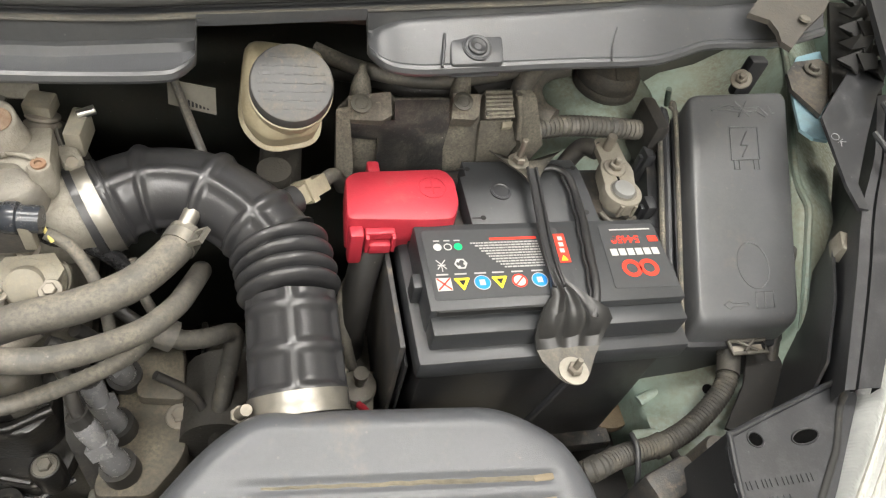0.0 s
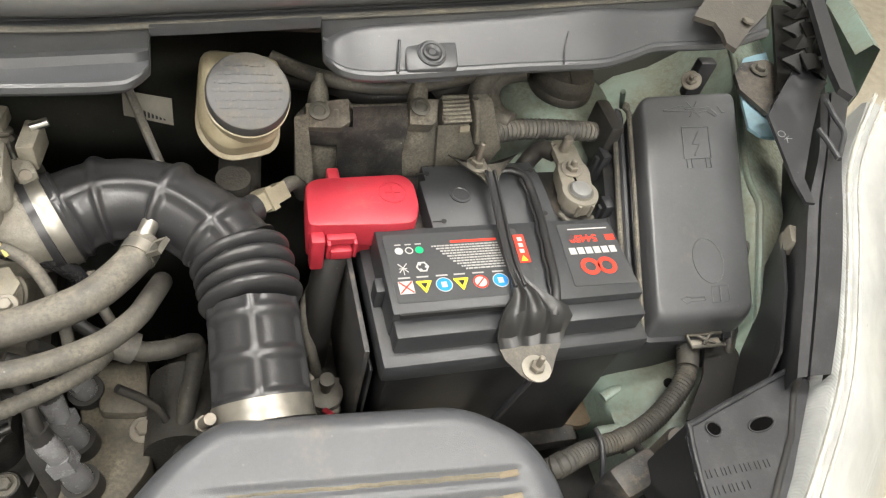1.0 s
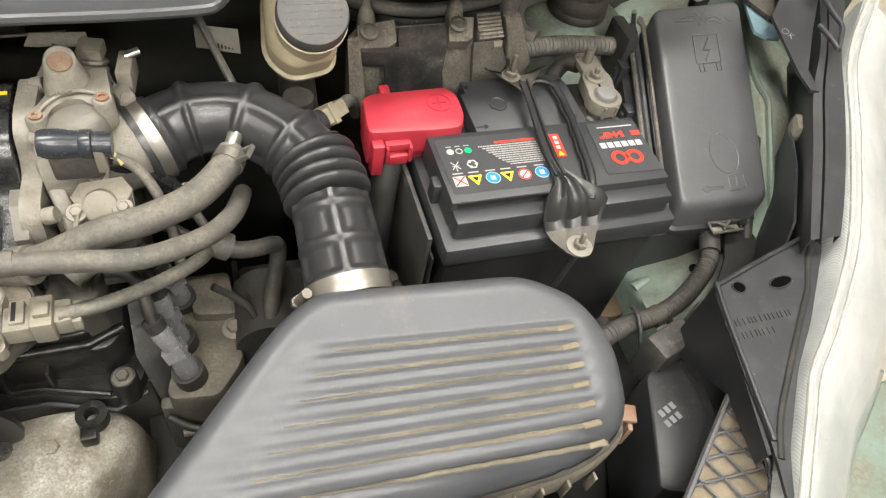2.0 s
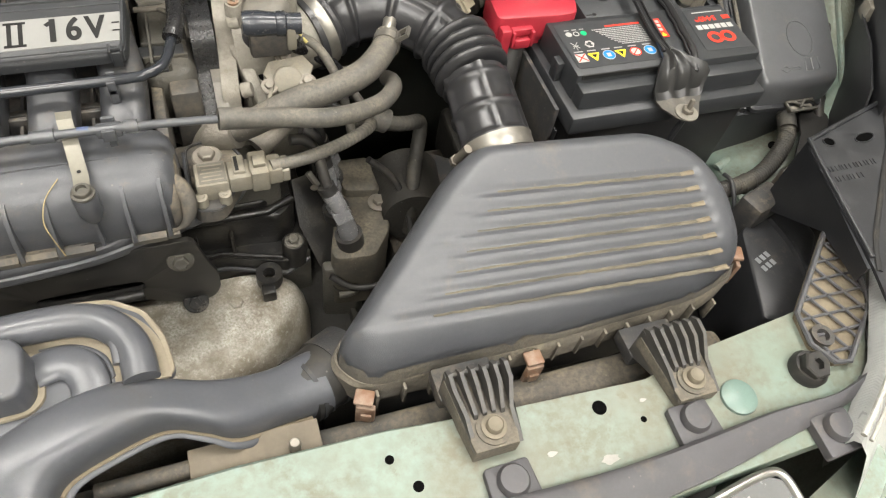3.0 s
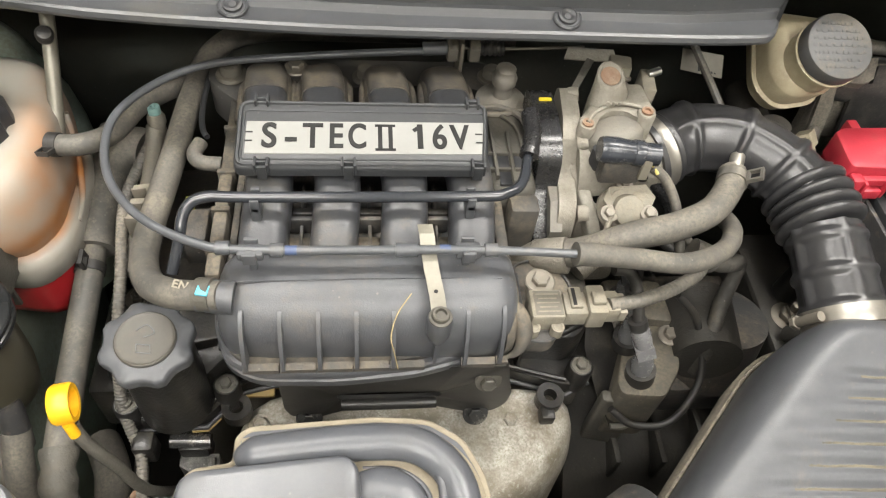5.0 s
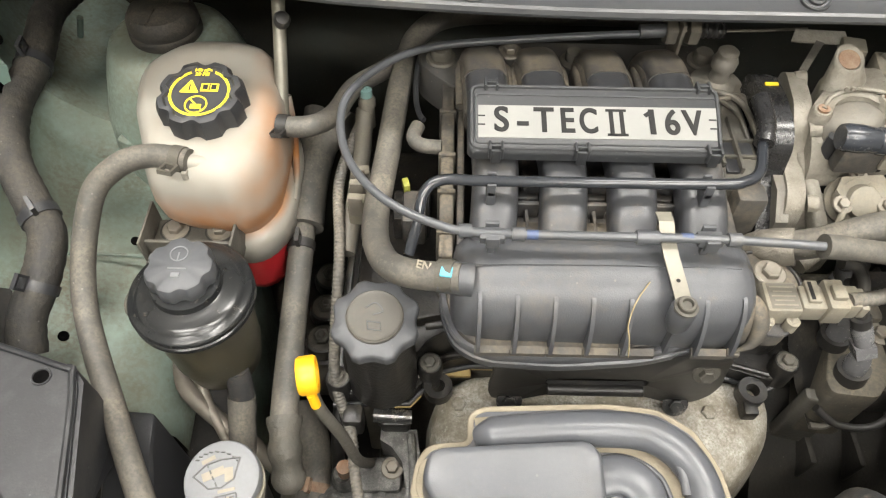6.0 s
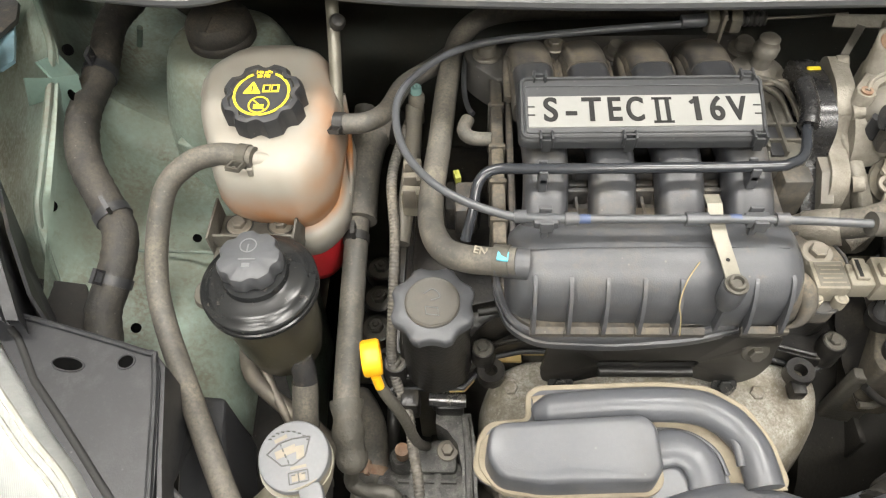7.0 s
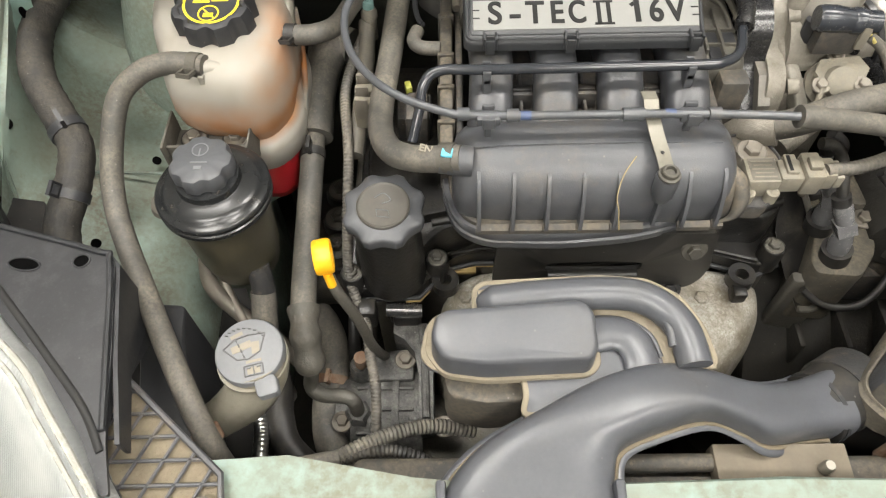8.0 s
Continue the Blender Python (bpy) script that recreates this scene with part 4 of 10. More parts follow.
def battery_tray():
    t = thing("battery_tray", (0.45, 0.335, 0.45), "black steel battery tray with a rusty corner", "tray")
    part("tray", box(0.345, 0.556, 0.243, 0.426, 0.585, 0.603, 0.003), BLACK_DUSTY, t)
    part("side_plate", box(0.338, 0.342, 0.262, 0.40, 0.60, 0.772, 0.001), BLACK_DUSTY, t, "black upright side plate with chipped edge")
    part("side_plate", box(0.345, 0.3475, 0.262, 0.34, 0.60, 0.745, 0.001), BLACK, t)
    part("post", box(0.36, 0.54, 0.27, 0.40, 0.40, 0.587, 0.004), SHADE_DARK, t)
    part("corner", prism(rounded([(0.526, 0.264), (0.564, 0.253), (0.601, 0.268), (0.602, 0.285), (0.565, 0.288)], 0.008), 0.596, 0.6045, 0.002), TRAY_RUST, t, "muddy brown tray corner")


TRAY_RUST = mat("muddy_rusted_steel", (0.16, 0.12, 0.075), 0.8, second=(0.09, 0.07, 0.05), scale=40, amount=0.8, bump=0.5)
battery_tray()


def terminal_cover():
    c = thing("terminal_cover", (0.36, 0.365, 0.745), "red plastic cover over the positive battery terminal", "terminal cover")
    o = [(0.3085, 0.346), (0.3115, 0.386), (0.320, 0.391), (0.386, 0.393), (0.393, 0.383), (0.3925, 0.360), (0.386, 0.344), (0.366, 0.343), (0.338, 0.3445)]
    part("shell", prism(o, 0.784, 0.807, 0.003, None, 0.006), RED, c)
    part("skirt", prism([(0.3095, 0.348), (0.3125, 0.386), (0.386, 0.390), (0.389, 0.348)], 0.770, 0.790, 0.002, None, 0.004), RED, c)
    part("leg", box(0.3105, 0.3205, 0.3355, 0.346, 0.768, 0.800, 0.002), RED, c)
    part("rear_tab", box(0.329, 0.338, 0.390, 0.402, 0.785, 0.806, 0.0015), RED, c)
    part("latch", box(0.3245, 0.340, 0.335, 0.344, 0.780, 0.789, 0.001), RED, c, "red latch tongue")
    part("latch_bridge", box(0.322, 0.3425, 0.339, 0.345, 0.791, 0.798, 0.001), RED, c)
    for x in (0.3230, 0.3418):
        part("latch_arm", box(x - 0.0014, x + 0.0014, 0.335, 0.345, 0.781, 0.797, 0.0008), RED, c)
    em = ring_flat(0.374, 0.3735, 0.8071, 0.0105, 0.0011, 0.0006)
    bar(0.374, 0.3735, 0.8071, 0.012, 0.0012, em, 0.0006)
    bar(0.374, 0.3735, 0.8071, 0.0012, 0.012, em, 0.0006)
    part("plus_mark", em, RED, c, "embossed ring with a plus")
    part("cable", tube([(0.330, 0.35, 0.775), (0.322, 0.335, 0.745), (0.318, 0.325, 0.70), (0.320, 0.33, 0.62)], 0.012), RUBBER_DARK, c, "black battery cable under the cover")


terminal_cover()


def earth_terminal():
    c = thing("earth_terminal", (0.53, 0.38, 0.777), "dusty lead clamp on the negative battery post", "battery terminal")
    part("post", lathe([(0.0095, 0.776), (0.0092, 0.8015), (0.0082, 0.8030), (0.0050, 0.8036), (0.001, 0.8037)], (0.533, 0.374, 0)), LEAD, c, "grey lead post")
    jaw = [(0.533 + 0.0158 * math.cos(a), 0.374 + 0.0158 * math.sin(a)) for a in (math.radians(150 + 240 * k / 20) for k in range(21))]
    part("jaw", prism(jaw + [(0.5500, 0.395), (0.5500, 0.402), (0.5480, 0.408), (0.5250, 0.408), (0.5215, 0.400), (0.5195, 0.385)], 0.787, 0.7995, 0.0014), DUSTY_LEAD, c, "dust-grey clamp jaw")
    part("post_groove", lathe([(0.0112, 0.7990), (0.0112, 0.7998), (0.0094, 0.7999)], (0.533, 0.374, 0)), CAST_DARK, c, "dark gap round the post")
    part("slot", box(0.5321, 0.5339, 0.383, 0.3905, 0.7985, 0.7999, 0), HOLE, c, "dark slot of the jaw")
    for a in (250, 292):
        part("jaw_rib", tube([(0.533 + 0.0162 * math.cos(math.radians(a)), 0.374 + 0.0162 * math.sin(math.radians(a)), z) for z in (0.786, 0.798)], 0.0016, sides=8, raw=True), DUSTY_LEAD, c)
    part("lug_plate", prism(rounded([(0.5250, 0.402), (0.5255, 0.430), (0.5300, 0.434), (0.5450, 0.434), (0.5475, 0.428), (0.5475, 0.403)], 0.003), 0.7945, 0.8000, 0.001), DUSTY_LEAD, c)
    part("under_clip", tube([(0.517, 0.366, 0.782), (0.522, 0.357, 0.782), (0.534, 0.3545, 0.782), (0.545, 0.360, 0.782)], 0.0024, sides=8), CAST_DARK, c)
    part("nut", bolt((0.5335, 0.3985, 0.7995), 0.0055, stud=0.010), STEEL_DULL, c)
    part("stud", lathe([(0.0042, 0.79), (0.0042, 0.812), (0.0036, 0.814)], (0.5350, 0.421, 0), seg=12), STEEL_DULL, c)
    part("cable", tube([(0.530, 0.425, 0.793), (0.520, 0.436, 0.785), (0.505, 0.43, 0.75), (0.50, 0.425, 0.68)], 0.008), RUBBER_DARK, c)


LEAD = mat("grey_lead", (0.20, 0.20, 0.195), 0.45, 0.3, amount=0.3)
DUSTY_LEAD = mat("dusty_lead", (0.19, 0.175, 0.145), 0.65, 0.15, dust=0.5, dust_colour=(0.13, 0.115, 0.085), dust_scale=50, bump=0.4)
earth_terminal()


def fuse_box():
    f = thing("fuse_box", (0.65, 0.37, 0.60), "black plastic fuse box with embossed symbols on its sloping lid", "fuse box")
    corners = [Vector((0.622, 0.466)), Vector((0.724, 0.471)), Vector((0.682, 0.277)), Vector((0.588, 0.280))]
    out = rounded(corners, 0.010, 6)

    def top(x, y):
        return 0.747 + (y - 0.278) * 0.40

    def ring(d, z, dx=0.0):
        return [(p.x + dx, p.y, top(p.x, p.y) + z) for p in inset(out, d)]
    lid = part("lid", rings([ring(-0.0030, -0.034), ring(-0.0028, -0.012), ring(-0.0020, -0.006), ring(-0.0002, -0.0022), ring(0.0022, -0.0004), ring(0.0048, 0.0)]), BLACK_LID, f, "", 40)
    part("lid_lip", rings([ring(-0.004, -0.036), ring(-0.0068, -0.035), ring(-0.0068, -0.030), ring(-0.003, -0.029)], None, False), BLACK, f, "", 30)
    wide = rounded([corners[0] + Vector((-0.026, 0.002)), corners[1] + Vector((0.004, 0.004)), corners[2] + Vector((0.004, -0.004)), corners[3] + Vector((-0.022, -0.002))], 0.010, 5)
    part("base", rings([[(p.x, p.y, z if z < 0.7 else top(p.x, p.y) - 0.040) for p in inset(wide, d)] for d, z in ((0.012, 0.60), (0.004, 0.66), (0.0, 0.9))]), BLACK, f)
    for o, h, r, m_ in ((-0.0075, -0.017, 0.0022, HINGE_DUST), (-0.0135, -0.026, 0.0034, BLACK), (-0.0205, -0.024, 0.0026, HINGE_DUST)):
        part("hinge_ridge", tube([(0.624 + o, 0.462, top(0, 0.462) + h), (0.620 + o, 0.468, top(0, 0.466) + h), (0.6215 + o, 0.455, top(0, 0.455) + h), (0.590 + o, 0.290, top(0, 0.290) + h), (0.589 + o, 0.280, top(0, 0.28) + h - 0.004)], r, sides=8), m_, f, "dusty hinge ridge" if m_ is HINGE_DUST else "")
    for k in range(4):
        y = 0.305 + k * 0.044
        x = 0.588 + (y - 0.280) * 0.183 - 0.026
        part("side_clip", box(x - 0.005, x + 0.004, y - 0.007, y + 0.007, top(0, y) - 0.062, top(0, y) - 0.030, 0.0012, box(x - 0.008, x - 0.003, y - 0.003, y + 0.003, top(0, y) - 0.056, top(0, y) - 0.036, 0.001)), BLACK, f)

    def emboss(pts, closed=False, r=0.0008):
        p = [(x + 0.03, y, top(x, y) + 0.0003) for x, y in pts]
        return tube(p + ([p[0]] if closed else []), r, sides=5, raw=True)
    part("bolt_symbol", emboss([(0.6250, 0.4360), (0.6535, 0.4365), (0.6485, 0.4080), (0.6200, 0.4075)], True), BLACK_LID, lid, "embossed square with a lightning flash")
    part("bolt_symbol", emboss([(0.6420, 0.4325), (0.6325, 0.4205), (0.6400, 0.4205), (0.6320, 0.4105)]), BLACK_LID, lid)
    for x in (0.6225, 0.6425):
        part("bolt_symbol", emboss([(x, 0.4078), (x - 0.001, 0.3995), (x + 0.004, 0.3995), (x + 0.005, 0.4078)]), BLACK_LID, lid)
    part("tool_symbol", emboss([(0.6105, 0.4515), (0.6280, 0.4560), (0.6480, 0.4535), (0.6600, 0.4550), (0.6680, 0.4480), (0.6650, 0.4465), (0.6570, 0.4515), (0.6480, 0.4500), (0.6300, 0.4515)], True), BLACK_LID, lid, "embossed tool outline")
    part("tool_symbol", emboss([(0.6700, 0.4560), (0.6730, 0.4500), (0.6760, 0.4500)]), BLACK_LID, lid)
    for a, b in (((0.637, 0.460), (0.648, 0.446)), ((0.637, 0.446), (0.648, 0.460)), ((0.634, 0.453), (0.651, 0.453))):
        part("tool_symbol", emboss([a, b]), BLACK_LID, lid)
    part("round_mark", emboss([(0.6185 + 0.0150 * math.cos(a), 0.3200 + 0.0185 * math.sin(a)) for a in (math.tau * k / 28 for k in range(28))], True, 0.0005), BLACK_LID, lid, "faint moulded circle")
    part("round_mark", emboss([(0.583, 0.2905), (0.588, 0.2930), (0.592, 0.2912), (0.606, 0.2915), (0.606, 0.2885), (0.592, 0.2888), (0.588, 0.2870)], True, 0.0005), BLACK_LID, lid)
    part("round_mark", emboss([(0.613, 0.286), (0.630, 0.286), (0.632, 0.299), (0.615, 0.299)], True, 0.0005), BLACK_LID, lid)
    part("round_mark", emboss([(0.6215, 0.286), (0.6235, 0.299)], False, 0.0005), BLACK_LID, lid)
    lat = tube([(0.6280, 0.2745, 0.719), (0.6285, 0.2640, 0.717), (0.6620, 0.2630, 0.717), (0.6630, 0.2740, 0.719), (0.6280, 0.2745, 0.719)], 0.0019, sides=8, raw=True)
    for a, b in (((0.636, 0.274, 0.7195), (0.652, 0.2645, 0.7185)), ((0.652, 0.274, 0.7195), (0.640, 0.2645, 0.7185))):
        tube([a, b], 0.0015, lat, 8)
    part("latch", lat, CAST_DARK, f, "grey spring latch")
    part("latch_plate", box(0.630, 0.661, 0.266, 0.272, 0.712, 0.7155, 0.0008), STEEL_DULL, f)
    part("front_boss", box(0.655, 0.686, 0.262, 0.276, 0.660, 0.700, 0.003), BLACK, f)
    part("rear_bracket", box(0.688, 0.706, 0.488, 0.500, 0.80, 0.842, 0.003), BLACK, f)
    part("rear_bolt", bolt((0.684, 0.486, 0.824), 0.0055, (-0.5, -0.4, 0.8), stud=0.010), STEEL_DULL, f, "dull bolt on the rear bracket")
    part("rear_foot", box(0.600, 0.720, 0.455, 0.475, 0.60, 0.76, 0.004), BLACK, f)


HINGE_DUST = mat("dust_lined_black_plastic", (0.045, 0.043, 0.039), 0.6, dust=0.6, dust_colour=(0.20, 0.175, 0.13), dust_scale=40)
BLACK_LID = mat("worn_black_lid_plastic", (0.082, 0.084, 0.088), 0.34, amount=0.4, dust=0.10, bump=0.12, bump_scale=1000)
fuse_box()
solo("battery_harness", tube([(0.470, 0.446, 0.795), (0.505, 0.455, 0.793), (0.545, 0.460, 0.788), (0.592, 0.462, 0.782)], 0.0088, ribs=0.0008, pitch=0.0045), RUBBER, "grey dusty corrugated wiring conduit into the fuse box", "wiring harness")
solo("battery_harness_boot", box(0.588, 0.602, 0.440, 0.482, 0.755, 0.806, 0.004), RUBBER_DARK, "black rubber boot on the wiring conduit", "boot")
solo("wing_conduit", tube([(0.645, 0.290, 0.72), (0.637, 0.279, 0.705), (0.624, 0.247, 0.698), (0.590, 0.221, 0.690), (0.553, 0.206, 0.688), (0.512, 0.199, 0.692), (0.482, 0.190, 0.695), (0.462, 0.196, 0.660)], 0.0086, ribs=0.0005, pitch=0.0034), TAPE_BROWN, "brown dusty corrugated wiring conduit under the fuse box", "wiring harness")
for k, (x, y, z) in enumerate(((0.632, 0.262, 0.702), (0.548, 0.2045, 0.688), (0.486, 0.191, 0.694))):
    solo("conduit_tape", tube([(x - 0.005, y - (0.009 if k == 0 else 0.001), z - 0.001), (x + 0.004, y + (0.008 if k == 0 else 0.0015), z + 0.001)], 0.0096, sides=18, raw=True), TAPE_BROWN, "dusty cloth tape wound on the conduit", "tape", "conduit tapes")
hose("branch_wire", [(0.556, 0.206, 0.690), (0.566, 0.192, 0.680), (0.585, 0.178, 0.670), (0.600, 0.172, 0.650)], 0.0036, RUBBER_DARK, "dark branch wire from the conduit", "wire")
hose("clip_strap", [(0.522, 0.212, 0.700), (0.520, 0.198, 0.704), (0.519, 0.180, 0.690), (0.521, 0.165, 0.660)], 0.0022, BLACK, "black cable tie round the conduit", "cable tie")


def relay_box():
    r = thing("relay_box", (0.36, 0.42, 0.70), "dusty black relay carrier with two studs and mud-splashed plugs", "relay box")
    face = (0, 0.35, -0.9)
    part("carrier", plate3([(0.309, 0.430, 0.833), (0.317, 0.436, 0.838), (0.348, 0.439, 0.840), (0.351, 0.435, 0.838), (0.395, 0.437, 0.838), (0.397, 0.439, 0.840), (0.418, 0.439, 0.840), (0.421, 0.430, 0.818), (0.426, 0.423, 0.775), (0.341, 0.426, 0.775), (0.311, 0.427, 0.775)], 0.02, None, face), RELAY, r, "mud-splashed carrier plate")
    part("cover", plate3([(0.350, 0.429, 0.841), (0.392, 0.431, 0.841), (0.394, 0.424, 0.824), (0.392, 0.420, 0.800), (0.394, 0.413, 0.780), (0.341, 0.415, 0.780), (0.340, 0.423, 0.810), (0.318, 0.424, 0.812), (0.317, 0.424, 0.824), (0.351, 0.424, 0.826)], 0.006, None, face), RELAY_DARK, r, "black cover with dried mud spots")
    part("side_plate", plate3([(0.307, 0.424, 0.836), (0.316, 0.425, 0.838), (0.319, 0.415, 0.812), (0.323, 0.408, 0.775), (0.309, 0.408, 0.775)], 0.006, None, face), RELAY, r)
    for ear, screw, pin in (([(0.315, 0.427, 0.846), (0.346, 0.430, 0.848), (0.348, 0.423, 0.832), (0.341, 0.421, 0.828), (0.316, 0.422, 0.828)], (0.324, 0.422, 0.843), (0.327, 0.445, 0.838)), ([(0.393, 0.430, 0.848), (0.415, 0.429, 0.848), (0.415, 0.423, 0.832), (0.412, 0.422, 0.829), (0.394, 0.422, 0.830)], (0.400, 0.424, 0.845), (0.405, 0.448, 0.838))):
        part("ear", plate3(ear, 0.012, None, face), RELAY, r, "square moulded ear")
        part("ear_screw", lathe([(0.0075, 0), (0.0075, 0.0015), (0.005, 0.002), (0.004, 0.0008), (0.001, 0.0008)], screw, (0, -0.35, 0.9), seg=24), CAST_DARK, r, "dusty screw")
        part("stud", lathe([(0.0085, -0.014), (0.0078, 0.0), (0.006, 0.008), (0.0035, 0.012), (0.0028, 0.018), (0.001, 0.019)], pin, (0.05, 0.35, 0.95), seg=20), RELAY, r, "rubber stud")
    block = part("plug_block", plate3([(0.419, 0.435, 0.846), (0.441, 0.436, 0.847), (0.446, 0.428, 0.828), (0.422, 0.426, 0.826)], 0.05, None, face), RELAY, r, "ribbed dusty plug block")
    for a, c in (((0.419, 0.433, 0.847), (0.440, 0.433, 0.848)), ((0.419, 0.431, 0.844), (0.441, 0.432, 0.845)), ((0.420, 0.430, 0.841), (0.442, 0.431, 0.842)), ((0.420, 0.429, 0.838), (0.442, 0.430, 0.839)), ((0.421, 0.428, 0.835), (0.443, 0.428, 0.836)), ((0.422, 0.426, 0.832), (0.444, 0.427, 0.833)), ((0.422, 0.425, 0.829), (0.445, 0.426, 0.830))):
        part("block_rib", tube([a, c], 0.0016, sides=6, raw=True), RELAY, block)
    part("block_foot", plate3([(0.419, 0.427, 0.824), (0.444, 0.428, 0.825), (0.455, 0.425, 0.800), (0.431, 0.420, 0.785), (0.423, 0.421, 0.785)], 0.03, None, face), RELAY, block)
    part("latch", plate3([(0.435, 0.421, 0.828), (0.443, 0.421, 0.829), (0.443, 0.420, 0.824), (0.435, 0.419, 0.824)], 0.004, None, face), CREAM_LATCH, block, "pale latch tongue")
    part("plug", plate3([(0.444, 0.435, 0.848), (0.456, 0.436, 0.848), (0.462, 0.435, 0.843), (0.478, 0.425, 0.800), (0.458, 0.423, 0.800), (0.450, 0.429, 0.828)], 0.05, None, face), RELAY, r, "tall dusty plug")
    part("plug_edge", tube([(0.445, 0.430, 0.848), (0.451, 0.426, 0.828), (0.454, 0.424, 0.808)], 0.0028, sides=8), RELAY, r)
    part("hose", tube([(0.305, 0.496, 0.815), (0.341, 0.488, 0.815), (0.370, 0.476, 0.815), (0.411, 0.472, 0.815)], 0.0085, sides=16), RUBBER_DARK, r, "dark pipe behind the carrier")
    part("hose", tube([(0.424, 0.472, 0.812), (0.438, 0.481, 0.815), (0.452, 0.487, 0.818), (0.478, 0.495, 0.820)], 0.0105, sides=16), RUBBER_DARK, r)
    part("hose", tube([(0.496, 0.455, 0.800), (0.486, 0.467, 0.800), (0.483, 0.484, 0.805), (0.489, 0.496, 0.810), (0.500, 0.502, 0.815), (0.518, 0.503, 0.820)], 0.0095, sides=16), RUBBER, r)


RELAY_DARK = mat("black_plastic_with_mud_spots", (0.018, 0.018, 0.018), 0.5, dust=0.42, dust_colour=(0.16, 0.145, 0.115), dust_scale=55, bump=0.4)
CREAM_LATCH = mat("dull_cream_plastic", (0.22, 0.20, 0.15), 0.6, dust=0.3)
RELAY = mat("muddy_black_plastic", (0.066, 0.062, 0.054), 0.6, dust=0.72, dust_colour=(0.29, 0.262, 0.205), dust_scale=36, bump=0.4)
relay_box()


def brake_reservoir():
    b = thing("brake_fluid_reservoir", (0.27, 0.40, 0.74), "yellowed cream brake fluid reservoir with a dusty black cap", "reservoir")
    tip = lambda bm: lean(bm, (0.273, 0.391, 0.887), 30)
    o = rounded([(0.240, 0.383), (0.256, 0.364), (0.293, 0.370), (0.299, 0.43), (0.245, 0.436)], 0.012, 4)
    part("tank", tip(rings([[(p.x, p.y, z) for p in inset(o, d)] for d, z in ((0.010, 0.805), (0.002, 0.810), (0.0, 0.845), (0.0005, 0.847), (0.004, 0.853), (0.012, 0.857))])), CREAM, b, "", 50)
    part("seam", tip(rings([[(p.x, p.y, z) for p in inset(o, d)] for d, z in ((0.001, 0.822), (-0.002, 0.823), (-0.002, 0.825), (0.001, 0.826))])), CREAM, b)
    part("neck", tip(lathe([(0.024, 0.85), (0.024, 0.872)], (0.272, 0.392, 0))), CREAM, b)
    part("cap", tip(lathe([(0.0250, 0.874), (0.0262, 0.8755), (0.0262, 0.8840), (0.0252, 0.8865), (0.0240, 0.887), (0.001, 0.887)], (0.273, 0.391, 0), seg=56)), CAP_DUSTY, b, "dusty black screw cap")
    part("cap_skirt", tip(lathe([(0.0255, 0.871), (0.0268, 0.8715), (0.0268, 0.8735), (0.0255, 0.874)], (0.273, 0.391, 0), seg=48)), CREAM, b, "cream ring below the cap")
    rows = None
    rng = random.Random(21)
    for k in range(7):
        y = 0.391 + (k - 3) * 0.0056
        half = math.sqrt(max(0.0, 0.0215 ** 2 - (y - 0.391) ** 2))
        x = 0.273 - half
        while x < 0.273 + half - 0.002:
            w = min(rng.uniform(0.0012, 0.0045), 0.273 + half - x)
            rows = bar(x + w / 2, y, 0.8869, w, rng.uniform(0.0012, 0.0026), rows, 0.0005)
            x += w + rng.uniform(0.0007, 0.0016)
    part("moulded_print", tip(rows), CAP_DUSTY, b, "rows of raised unreadable print")
    part("master_cylinder", tube([(0.265, 0.392, 0.775), (0.272, 0.47, 0.775)], 0.016), GEAR, b, "grimy master cylinder")
    part("outlet", lathe([(0.011, 0.775), (0.012, 0.79), (0.012, 0.808)], (0.262, 0.392, 0)), GEAR, b)


CAP_DUSTY = mat("scuffed_dusty_black_plastic", (0.060, 0.060, 0.061), 0.55, dust=0.40, dust_scale=40, dust_colour=(0.17, 0.145, 0.10))
brake_reservoir()
PAPER = mat("grimy_paper", (0.16, 0.15, 0.125), 0.8, amount=0.4)
solo("bulkhead_tag", plate3([(0.191, 0.457, 0.832), (0.224, 0.448, 0.832), (0.224, 0.436, 0.818), (0.191, 0.447, 0.818)], 0.0008, None, (0, 1, 0)), PAPER, "grimy paper tag with dark bars on the bulkhead", "tag")
for k in range(6):
    solo("tag_bar", plate3([(0.2045 + k * 0.0026, 0.4522 - k * 0.0007, 0.829), (0.2060 + k * 0.0026, 0.4518 - k * 0.0007, 0.829), (0.2060 + k * 0.0026, 0.4425 - k * 0.0007, 0.820), (0.2045 + k * 0.0026, 0.4428 - k * 0.0007, 0.820)], 0.0004, None, (0, 1, 0)), BLACK_PRINT, "dark printed bar on the bulkhead tag", "print", "tag bars")
solo("brake_pipe", tube([(0.190, 0.470, 0.85), (0.196, 0.451, 0.84), (0.214, 0.404, 0.815), (0.222, 0.39, 0.80)], 0.0032, sides=8), RUBBER, "thin dusty pipe in front of the bulkhead", "pipe")
solo("heater_pipe", tube([(0.295, 0.480, 0.845), (0.33, 0.465, 0.84), (0.38, 0.455, 0.838), (0.44, 0.466, 0.838), (0.48, 0.49, 0.83)], 0.006), RUBBER, "dusty heater pipe along the bulkhead", "pipe")
solo("heater_hose", tube([(0.455, 0.44, 0.80), (0.465, 0.468, 0.83), (0.490, 0.49, 0.84), (0.52, 0.53, 0.82)], 0.009), RUBBER, "dusty rubber heater hose at the bulkhead", "hose")


